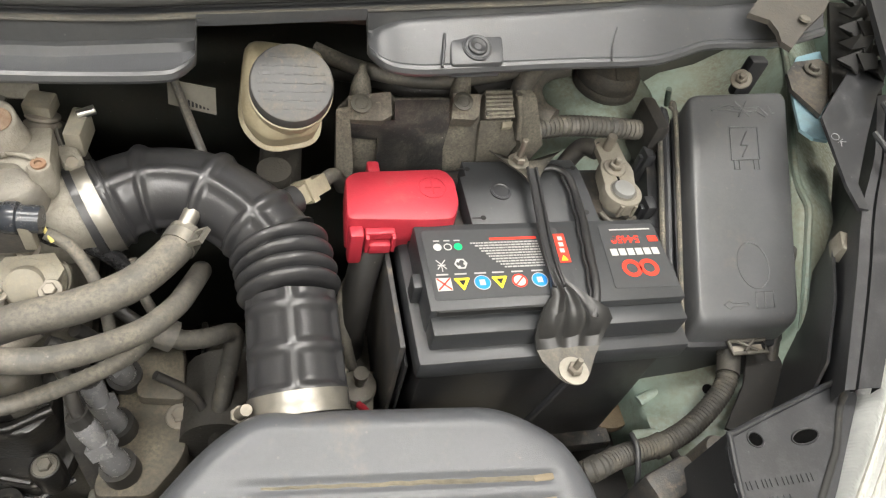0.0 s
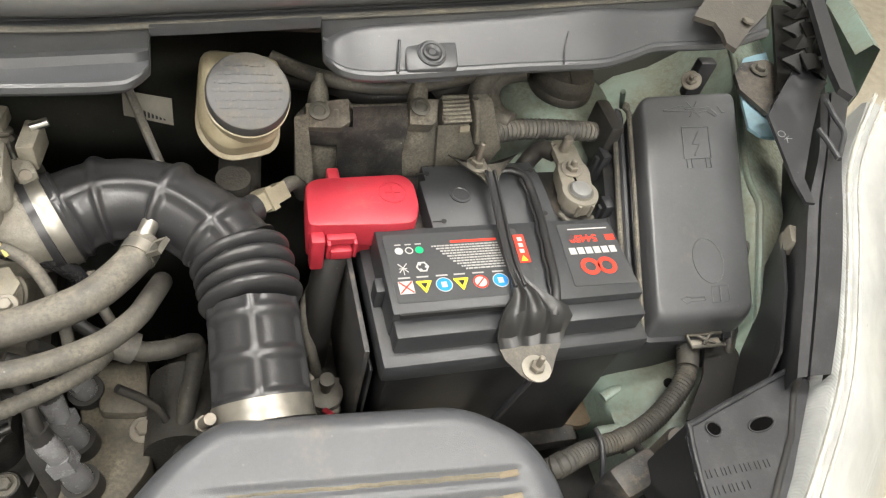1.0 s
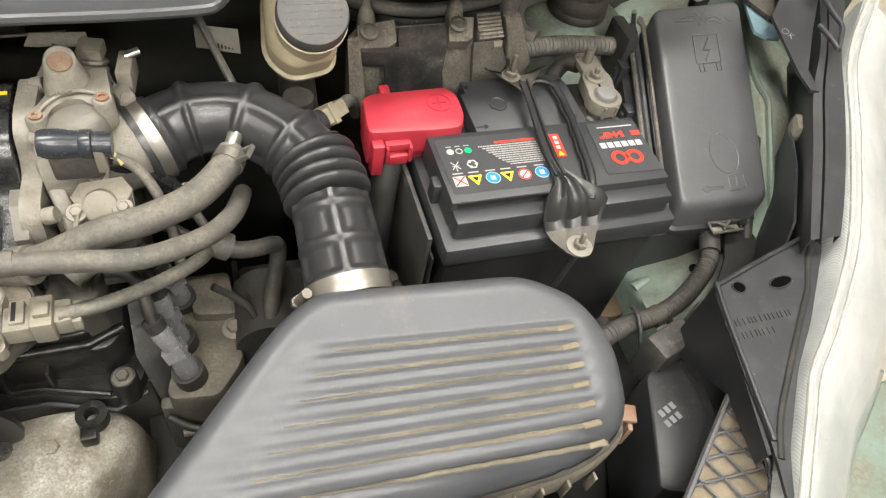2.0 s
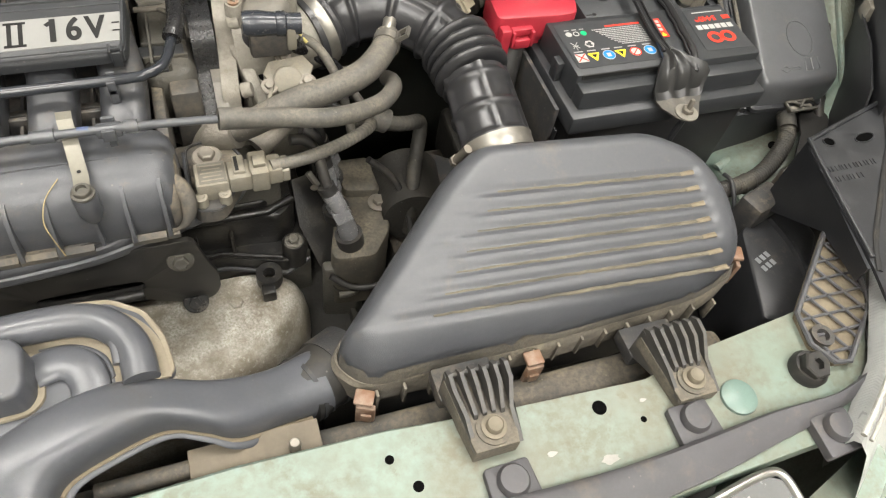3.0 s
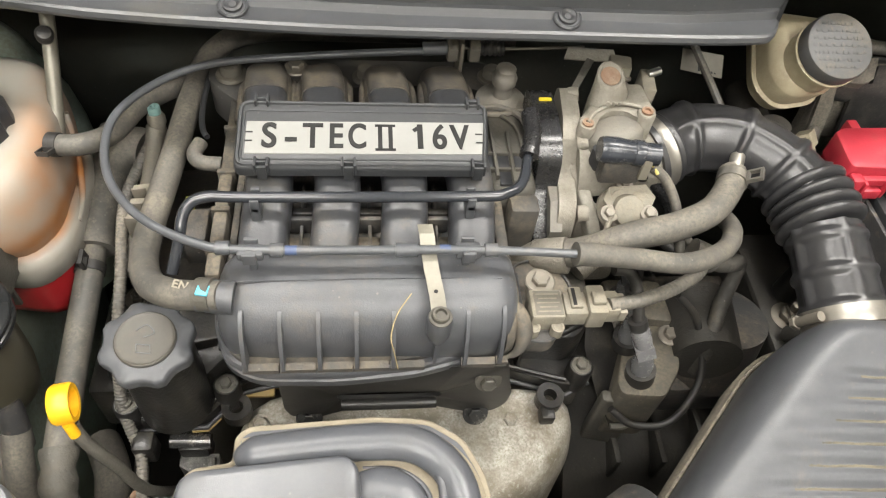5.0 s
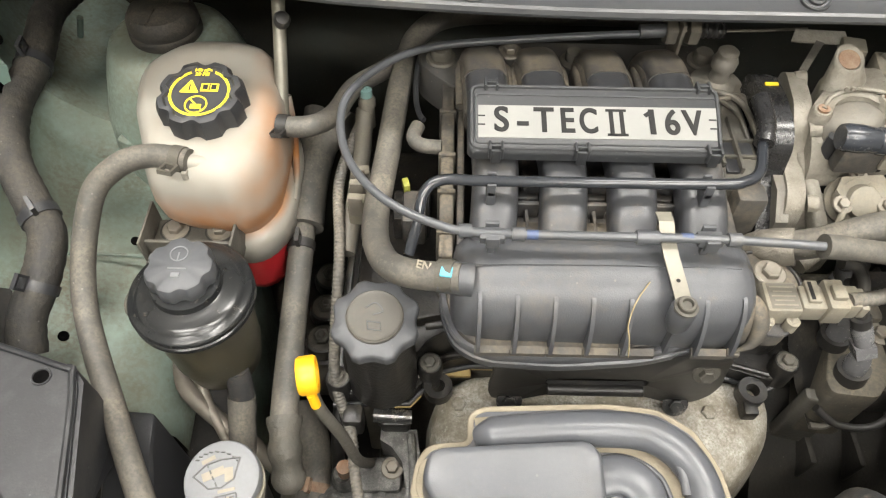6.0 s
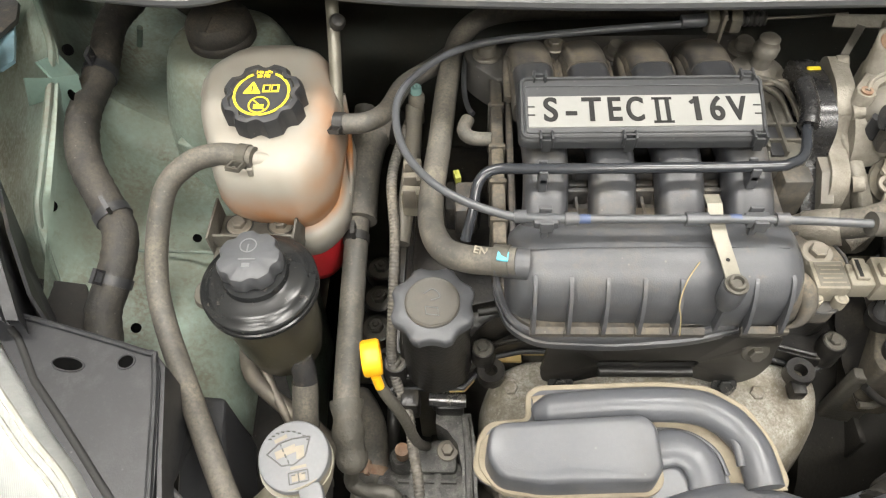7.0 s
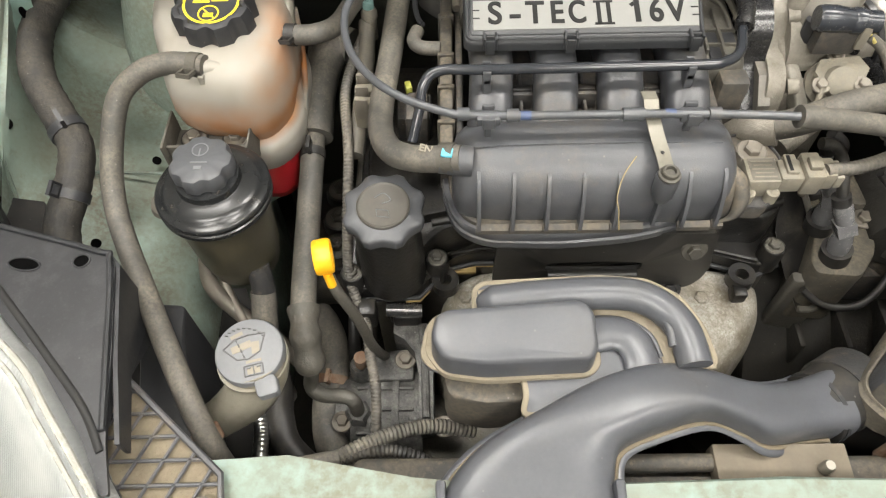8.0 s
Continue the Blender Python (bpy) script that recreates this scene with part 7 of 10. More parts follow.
    sensor = part("position_sensor", lathe([(0.0085, -0.012), (0.0095, -0.009), (0.0098, 0.0), (0.0090, 0.006), (0.0086, 0.012), (0.0094, 0.013), (0.0094, 0.019), (0.0080, 0.020), (0.0080, 0.031), (0.001, 0.031)], (0.1000, 0.3255, 0.842), (1, -0.08, -0.05), seg=24), SENSOR_BLACK, t, "shiny blue-black position sensor", 40)
    part("sensor_skirt", box(0.0915, 0.1230, 0.318, 0.3300, 0.815, 0.838, 0.003), BLACK_DUSTY, sensor)
    part("sensor_tab", box(0.119, 0.126, 0.3155, 0.3230, 0.822, 0.842, 0.0012), CREAM_DUSTY, sensor)
    part("yellow_wire", tube([(0.1255, 0.3300, 0.835), (0.129, 0.3250, 0.832), (0.134, 0.3180, 0.826)], 0.0013, sides=8), YELLOW_WIRE, sensor, "short yellow wire")
    part("sensor_lead", tube([(0.130, 0.3235, 0.828), (0.142, 0.3190, 0.820), (0.152, 0.3080, 0.805), (0.158, 0.292, 0.785), (0.160, 0.275, 0.765)], 0.0038), RUBBER, sensor, "dusty grey sensor lead")
    part("inner_plate", rings([[(x, y, z) for x in (0.088, 0.116) for y, z in (((0.352, 0.80), (0.318, 0.788)) if x < 0.1 else ((0.318, 0.788), (0.352, 0.80)))], [(x, y, z - 0.03) for x in (0.088, 0.116) for y, z in (((0.352, 0.80), (0.318, 0.788)) if x < 0.1 else ((0.318, 0.788), (0.352, 0.80)))]]), CAST_PALE, t, "flat tan plate under the sensor")
    part("plate_hole", lathe([(0.0058, 0), (0.0058, 0.0005), (0.001, 0.0005)], (0.1015, 0.3265, 0.7915), (0, -0.35, 1), seg=20), HOLE, t, "dark round opening")
    part("lower_arm", sqtube([(0.080, 0.348, 0.806), (0.087, 0.330, 0.795), (0.093, 0.312, 0.782), (0.097, 0.298, 0.770)], 0.0055, 0.0065, 0.5), CAST_PALE, t, "pale cast arm reaching down", 40)
    valve = part("idle_valve", lathe([(0.013, -0.030), (0.013, -0.010), (0.0175, -0.009), (0.0175, -0.005), (0.0140, -0.004), (0.0140, 0.002), (0.0180, 0.003), (0.0180, 0.007), (0.0135, 0.008), (0.0130, 0.014), (0.0160, 0.015), (0.0160, 0.019), (0.0120, 0.020), (0.0110, 0.027), (0.0085, 0.0285), (0.001, 0.0288)], (0.1165, 0.3215, 0.785), (-0.02, -0.55, 0.55), seg=30), CREAM_DUSTY, t, "dust-caked idle valve")
    part("valve_strap", plate3([(0.098, 0.312, 0.806), (0.104, 0.322, 0.808), (0.131, 0.322, 0.811), (0.137, 0.312, 0.808), (0.131, 0.302, 0.803), (0.104, 0.302, 0.801)], 0.003), CREAM_DUSTY, valve)
    for x, y, z in ((0.116, 0.326, 0.808), (0.130, 0.300, 0.803), (0.101, 0.302, 0.801)):
        part("valve_screw", bolt((x, y, z), 0.0040, (0, -0.3, 1)), STEEL_DULL, valve)
    part("valve_clip", tube([(0.102, 0.300, 0.803), (0.098, 0.288, 0.790), (0.104, 0.280, 0.782)], 0.0022, sides=8), CREAM_DUSTY, valve)
    part("lower_housing", box(0.082, 0.132, 0.310, 0.40, 0.70, 0.785, 0.008), CAST, t)
    # cable drum, spring and stop behind the tower
    part("return_spring", tube([(0.116, 0.397, 0.815), (0.119, 0.404, 0.832), (0.121, 0.409, 0.843)], 0.0095, sides=18, ribs=0.0020, pitch=0.0046), STEEL_DULL, t, "coiled return spring")
    part("spring_cap", box(0.112, 0.129, 0.403, 0.419, 0.842, 0.853, 0.002, turn=-12), CREAM_DUSTY, t, "dust-coloured spring cap")
    part("cable_drum", lathe([(0.022, 0), (0.0225, 0.0015), (0.020, 0.003), (0.020, 0.005), (0.0225, 0.0065), (0.022, 0.008), (0.001, 0.008)], (0.130, 0.398, 0.815), (0.9, 0.25, 0.35), seg=36), CAST_DARK, t, "dark cable drum")
    part("stop_lug", box(0.136, 0.147, 0.386, 0.412, 0.826, 0.846, 0.002, turn=-8), CREAM_DUSTY, t, "dusty stop lug")
    part("stop_screw", tube([(0.142, 0.404, 0.846), (0.152, 0.407, 0.848)], 0.0032, sides=10), STEEL, t, "bright screw end")
    part("lever_tag", plate3([(0.078, 0.419, 0.848), (0.082, 0.428, 0.852), (0.118, 0.426, 0.852), (0.120, 0.416, 0.848)], 0.0012), CAST_PALE, t, "pale label plate by the cable")
    part("lever_arm", plate3([(0.083, 0.400, 0.836), (0.088, 0.398, 0.836), (0.101, 0.416, 0.849), (0.096, 0.419, 0.849)], 0.002), CAST_DARK, t)
    part("inlet_elbow", box(0.012, 0.050, 0.315, 0.408, 0.745, 0.8125, 0.010, seg=3), CAST_DARK, t, "dusty dark cast inlet elbow")
    part("elbow_rib", tube([(0.016, 0.404, 0.809), (0.030, 0.400, 0.814), (0.046, 0.385, 0.816), (0.050, 0.350, 0.814)], 0.0024, sides=8), ALU_GREY, t, "dust-covered curved rib")
    part("elbow_rib", tube([(0.017, 0.396, 0.811), (0.028, 0.392, 0.8145), (0.040, 0.376, 0.815), (0.043, 0.350, 0.813)], 0.0018, sides=8), CAST_DARK, t)
    for x, y0, y1 in ((0.020, 0.325, 0.384), (0.032, 0.320, 0.372)):
        part("elbow_web", box(x - 0.0012, x + 0.0012, y0, y1, 0.795, 0.8165, 0.0006), CAST_DARK, t)
    for y in (0.334, 0.350):
        part("elbow_web", box(0.014, 0.046, y - 0.0012, y + 0.0012, 0.795, 0.8150, 0.0006), CAST_DARK, t)
    for x, y in ((0.026, 0.342), (0.0145, 0.342), (0.039, 0.342), (0.026, 0.326)):
        part("elbow_pocket", box(x - 0.0045, x + 0.0045, y - 0.0062, y + 0.0062, 0.810, 0.8131, 0.0004), BLACK, t, "dark pocket between the webs")
    part("elbow_pad", box(0.028, 0.050, 0.300, 0.318, 0.745, 0.806, 0.004), SEAM_PLASTIC, t)
    part("vacuum_valve", lathe([(0.0215, 0.798), (0.0215, 0.801), (0.0165, 0.803), (0.0165, 0.806), (0.0205, 0.807), (0.0205, 0.810), (0.0110, 0.813), (0.0075, 0.816), (0.0070, 0.826), (0.0092, 0.827), (0.0098, 0.833), (0.0085, 0.836), (0.0078, 0.837), (0.0078, 0.841), (0.0055, 0.843), (0.001, 0.8435)], (0.0335, 0.414, 0), seg=30), ALU_GREY, t, "dusty vacuum valve with stacked collars")
    part("valve_tab", box(0.044, 0.055, 0.403, 0.412, 0.808, 0.812, 0.001), STEEL_DULL, t)
    part("valve_strap", tube([(0.012, 0.395, 0.812), (0.030, 0.391, 0.815), (0.048, 0.395, 0.815), (0.052, 0.375, 0.812)], 0.0022, sides=8), STEEL_DULL, t)
    part("pipe_boot", tube([(0.0385, 0.325, 0.840), (0.0425, 0.340, 0.842), (0.0440, 0.362, 0.842)], lambda u: 0.0060 + 0.0008 * u, sides=16), GLOSS, t, "black rubber pipe boot")
    part("boot_ring", tube([(0.0375, 0.322, 0.839), (0.0390, 0.327, 0.8405)], 0.0068, sides=16, raw=True), GLOSS, t)


STRIP = mat("white_name_strip", (0.235, 0.235, 0.225), 0.55, amount=0.15, grain=0.1, spec=0.25)
SENSOR_FACE = mat("grey_sensor_label", (0.13, 0.12, 0.10), 0.7, dust=0.3)
SENSOR_BLACK = mat("shiny_blue_black_plastic", (0.030, 0.034, 0.042), 0.25, dust=0.10, dust_scale=60)
YELLOW_WIRE = mat("dull_yellow_wire", (0.50, 0.42, 0.13), 0.6, amount=0.3)
ALU_GREY = mat("grey_grimy_casting", (0.16, 0.15, 0.13), 0.55, 0.2, dust=0.4, dust_scale=40, bump=0.4, dust_colour=(0.22, 0.19, 0.145))
SEAM_PLASTIC = mat("dust_covered_plastic", (0.055, 0.052, 0.048), 0.65, dust=0.62, dust_colour=(0.20, 0.165, 0.115), dust_scale=18, bump=0.3)
CREAM_DUSTY = mat("dust_caked_plastic", (0.20, 0.185, 0.15), 0.75, dust=0.55, dust_colour=(0.26, 0.225, 0.16), dust_scale=55, bump=0.4)
PALE_STEEL = mat("pale_zinc_strap", (0.225, 0.212, 0.175), 0.45, 0.35, dust=0.15, dust_scale=50)
manifold()
throttle()


def support_bracket():
    b = thing("manifold_bracket", (-0.06, 0.222, 0.64), "black steel support bracket with a long slot under the manifold", "bracket")
    lay = lambda x, z, o=0.0: (x, 0.2225 - (z - 0.645) * 0.14 + o, z)
    shape = [(-0.136, 0.750), (0.024, 0.750), (0.030, 0.715), (0.036, 0.690), (0.036, 0.664), (0.030, 0.647), (0.016, 0.640), (0.002, 0.644), (-0.006, 0.655), (-0.014, 0.666), (-0.058, 0.668), (-0.095, 0.667), (-0.101, 0.655), (-0.108, 0.643), (-0.121, 0.640), (-0.134, 0.645), (-0.138, 0.665), (-0.137, 0.70)]
    shape = rounded([Vector(p) for p in shape], 0.006, 4)
    mid = Vector((-0.058, 0.692))
    outer, slot = [], []
    for k in range(120):
        a = math.tau * k / 120
        d = Vector((math.cos(a), math.sin(a)))
        far = 0.0
        for p, q in zip(shape, shape[1:] + shape[:1]):
            e = q - p
            det = d.x * e.y - d.y * e.x
            if abs(det) > 1e-12:
                t, u = ((p - mid).x * e.y - (p - mid).y * e.x) / det, ((p - mid).x * d.y - (p - mid).y * d.x) / det
                if t > far and -1e-6 <= u <= 1 + 1e-6:
                    far = t
        outer.append(mid + d * far)
        slot.append(mid + Vector((0.0385 * math.copysign(abs(d.x) ** 0.35, d.x), 0.0085 * math.copysign(abs(d.y) ** 0.7, d.y))))
    part("plate", rings([[lay(*p, 0.004) for p in outer], [lay(*p) for p in outer], [lay(*p, -0.0006) for p in inset(outer, 0.0015)], [lay(*p, -0.0006) for p in inset(slot, -0.0012)], [lay(*p) for p in slot], [lay(*p, 0.004) for p in slot]], None, False), BRACKET, b, "oil-stained black plate", 30)
    part("slot_lip", tube([lay(x, z, -0.003) for x, z in ((-0.094, 0.6815), (-0.058, 0.6805), (-0.022, 0.6815))], 0.0045, sides=12), BRACKET, b, "rolled lower edge of the slot")
    for x in (-0.120, 0.013):
        part("bolt", bolt(lay(x, 0.648, -0.003), 0.0060, (0, -0.75, 0.6)), OILY_SHINE, b, "oily bolt head")
    part("boss", lathe([(0.009, 0), (0.008, 0.008), (0.005, 0.009), (0.001, 0.006)], (-0.058, 0.236, 0.692), (0, -0.8, 0.5)), OILY, b)
    part("upper_bolt", bolt(lay(0.012, 0.725, -0.002), 0.0058, (0, -0.9, 0.3)), CAST_DARK, b)


BRACKET = mat("oil_stained_bracket", (0.026, 0.025, 0.024), 0.42, second=(0.009, 0.009, 0.009), scale=28, amount=0.9, dust=0.34, dust_colour=(0.10, 0.09, 0.07), dust_scale=18)

support_bracket()


def heat_shield():
    h = thing("heat_shield", (-0.05, 0.20, 0.55), "corroded grey exhaust heat shield with white patches", "heat shield")
    o = chaikin([(-0.186, 0.19), (-0.184, 0.240), (-0.150, 0.254), (0.045, 0.254), (0.108, 0.246), (0.108, 0.215), (0.088, 0.184), (0.055, 0.153), (0.0, 0.138), (-0.10, 0.133), (-0.172, 0.150)], 2)
    o = [Vector((p.x, p.y)) for p in o]
    lv = [(-0.004, 0.50), (-0.002, 0.575), (0.002, 0.600), (0.008, 0.617), (0.018, 0.627), (0.034, 0.631), (0.055, 0.632)]
    part("shield", rings([[(p.x, p.y + d * 0.35, z) for p in inset(o, d)] for d, z in lv]), SHIELD, h, "", 60)
    for x, y in ((-0.160, 0.222), (0.045, 0.219)):
        part("bolt", bolt((x, y, 0.629), 0.0060), SHIELD, h)


heat_shield()


# ---------------------------------------------------------------- resonator and intake duct
def duct():
    d = thing("intake_duct", (-0.05, 0.08, 0.70), "grey-black plastic intake duct with a moulded resonator", "intake duct")
    sheet = rounded([(-0.192, 0.112), (-0.189, 0.132), (-0.183, 0.142), (-0.157, 0.1455), (-0.1565, 0.164), (-0.149, 0.169), (-0.068, 0.1725), (-0.034, 0.169), (-0.013, 0.155), (-0.002, 0.132), (0.002, 0.105), (-0.05, 0.080), (-0.10, 0.070), (-0.128, 0.070), (-0.124, 0.083), (-0.126, 0.095), (-0.133, 0.1015), (-0.175, 0.1015), (-0.186, 0.105)], 0.006, 4)
    part("backing_sheet", rings([[(p.x, p.y, z) for p in inset(sheet, e)] for e, z in ((0.0, 0.744), (0.0, 0.7495), (0.0008, 0.7505), (0.003, 0.7507))]), DUCT, d, "moulded backing sheet")
    part("sheet_lip", tube([(p.x, p.y, 0.7500) for p in inset(sheet, 0.002) + [inset(sheet, 0.002)[0]]], 0.0022, sides=8, raw=True, flat=0.6), DUST_PALE, d, "tan dust along the sheet's edge")
    foot = rounded([(-0.1895, 0.114), (-0.1865, 0.131), (-0.179, 0.1365), (-0.086, 0.1420), (-0.0755, 0.134), (-0.0745, 0.104), (-0.083, 0.096), (-0.150, 0.0935), (-0.177, 0.0975)], 0.008, 4)
    part("resonator_dust", prism(foot, 0.748, 0.7535, 0.0008), DUST_PALE, d, "tan dust along the resonator's foot")
    body_ = rounded([(-0.1855, 0.113), (-0.1825, 0.128), (-0.176, 0.1325), (-0.086, 0.1385), (-0.0790, 0.131), (-0.0785, 0.106), (-0.084, 0.0985), (-0.150, 0.0955), (-0.177, 0.0995)], 0.007, 5)
    part("resonator", rings([[(p.x, p.y, z + h * (p.y - 0.115) * 0.10) for p in inset(body_, e)] for e, z, h in ((0.0, 0.750, 0), (0.0008, 0.7720, 0), (0.0012, 0.7745, 1), (0.0024, 0.7765, 1), (0.0042, 0.7772, 1), (0.012, 0.7774, 1))]), DUCT, d, "raised resonator chamber", 40)
    part("lower_tier", prism([(-0.178, 0.104), (-0.131, 0.104), (-0.1245, 0.098), (-0.1235, 0.086), (-0.149, 0.084), (-0.174, 0.090)], 0.690, 0.7385, 0.004, None, 0.005), SEAM_PLASTIC, d, "dusty lower tier of the resonator")
    tube_path = [(-0.1505, 0.1450, 0.7585), (-0.143, 0.1460, 0.7620), (-0.111, 0.1490, 0.7635), (-0.073, 0.1510, 0.7635), (-0.047, 0.1485, 0.7630), (-0.030, 0.1380, 0.7620), (-0.0205, 0.1220, 0.7610), (-0.0175, 0.100, 0.7590)]
    part("tube_dust", tube([(x, y, 0.7510) for x, y, z in tube_path], 0.0165, sides=16, flat=0.16), DUST_PALE, d, "tan dust beside the moulded tube")
    part("tube", tube(tube_path, lambda u: 0.0112 * min(1.0, 0.60 + u * 8), sides=24, n=8, flat=0.92), DUCT, d, "", 60)
    part("tube_fold", tube([(-0.034, 0.1330, 0.7630), (-0.0310, 0.1240, 0.7650), (-0.0300, 0.1120, 0.7630)], 0.0030, sides=10), DUCT, d)
    part("elbow_bulge", tube([(-0.080, 0.1240, 0.7530), (-0.066, 0.1265, 0.7540), (-0.0545, 0.1210, 0.7540), (-0.0490, 0.1090, 0.7520), (-0.049, 0.095, 0.750)], 0.0120, sides=22, flat=0.38), DUCT, d, "round moulded bulge", 60)
    part("elbow_ridge", tube([(-0.078, 0.1395, 0.7515), (-0.056, 0.1370, 0.7520), (-0.0405, 0.1260, 0.7520), (-0.0350, 0.110, 0.7510)], 0.0016, sides=8), DUCT, d)
    up = [(-0.180, 0.000), (-0.176, 0.027), (-0.154, 0.053), (-0.118, 0.074), (-0.073, 0.097), (-0.027, 0.108), (0.022, 0.100), (0.058, 0.106), (0.090, 0.120)]
    lo = [(-0.074, 0.012), (-0.074, 0.034), (-0.068, 0.051), (-0.045, 0.062), (-0.012, 0.071), (0.012, 0.066), (0.032, 0.061), (0.067, 0.069), (0.100, 0.075)]
    base = [0.738, 0.738, 0.738, 0.738, 0.737, 0.730, 0.720, 0.705, 0.695]
    high = [0.022, 0.026, 0.030, 0.032, 0.032, 0.031, 0.029, 0.028, 0.028]
    U, L = spline([(*p, b) for p, b in zip(up, base)], 5), spline([(*p, b) for p, b in zip(lo, base)], 5)
    H = spline([(h, 0, 0) for h in high], 5)
    loops = []
    for a, b, h in zip(U, L, H):
        c, r = (a + b) / 2, (b - a) / 2
        lp = []
        for k in range(25):
            t = math.pi * k / 24
            cs, sn = math.cos(t), math.sin(t)
            lp.append(c - r * math.copysign(abs(cs) ** 0.55, cs) + Vector((0, 0, h.x * 0.92 * sn ** 0.55)))
        for k in range(1, 12):
            t = math.pi * k / 12
            lp.append(c + r * math.cos(t) - Vector((0, 0, 0.02 * math.sin(t))))
        loops.append(lp)
    part("snorkel", rings(loops), DUCT, d, "broad tapering snorkel", 60)
    for s in (-1, 1):
        edge = []
        for a, b in zip(U, L):
            n = (b - a).normalized()
            p = (a if s < 0 else b) + n * (0.0035 * s)
            edge.append(Vector((p.x, p.y, p.z - 0.001)))
        edge = edge[2:-3]
        part("edge_lip", tube(edge, 0.0036, sides=10, raw=True, flat=0.55), DUCT, d)
        part("edge_dust", tube([p - (b - a).normalized() * (0.0022 * s) + Vector((0, 0, 0.0022)) for p, a, b in zip(edge, U[2:-3], L[2:-3])], 0.0017, sides=8, raw=True, flat=0.6), DIRT, d, "tan dust in the joint groove")
    mouth = box(-0.176, -0.076, -0.03, 0.034, 0.7255, 0.7315, 0.002)
    part("mouth_floor", mouth, SEAM_PLASTIC, d, "dusty brown inlet mouth")
    for x in (-0.178, -0.0745):
        part("mouth_wall", box(x - 0.003, x + 0.003, -0.03, 0.030, 0.7255, 0.762, 0.002), DUCT, d)
    part("joint_groove", tube([(0.0800, 0.0935, 0.6990), (0.0830, 0.0950, 0.6985)], 0.0262, sides=32, raw=True), BLACK, d, "dark joint groove")
    part("coupling", tube([(0.076, 0.0915, 0.700), (0.092, 0.100, 0.697), (0.108, 0.110, 0.694)], 0.0255, sides=28), RUBBER_DARK, d, "dusty black coupling sleeve", 60)


DUST_PALE = mat("pale_tan_dust", (0.27, 0.235, 0.175), 0.95, second=(0.19, 0.16, 0.115), scale=50, amount=0.7, bump=0.4)
DUCT = mat("smooth_grey_black_plastic", (0.086, 0.090, 0.101), 0.31, amount=0.35, dust=0.25, dust_scale=24, dust_colour=(0.085, 0.082, 0.078), bump=0.08, bump_scale=1200)
duct()
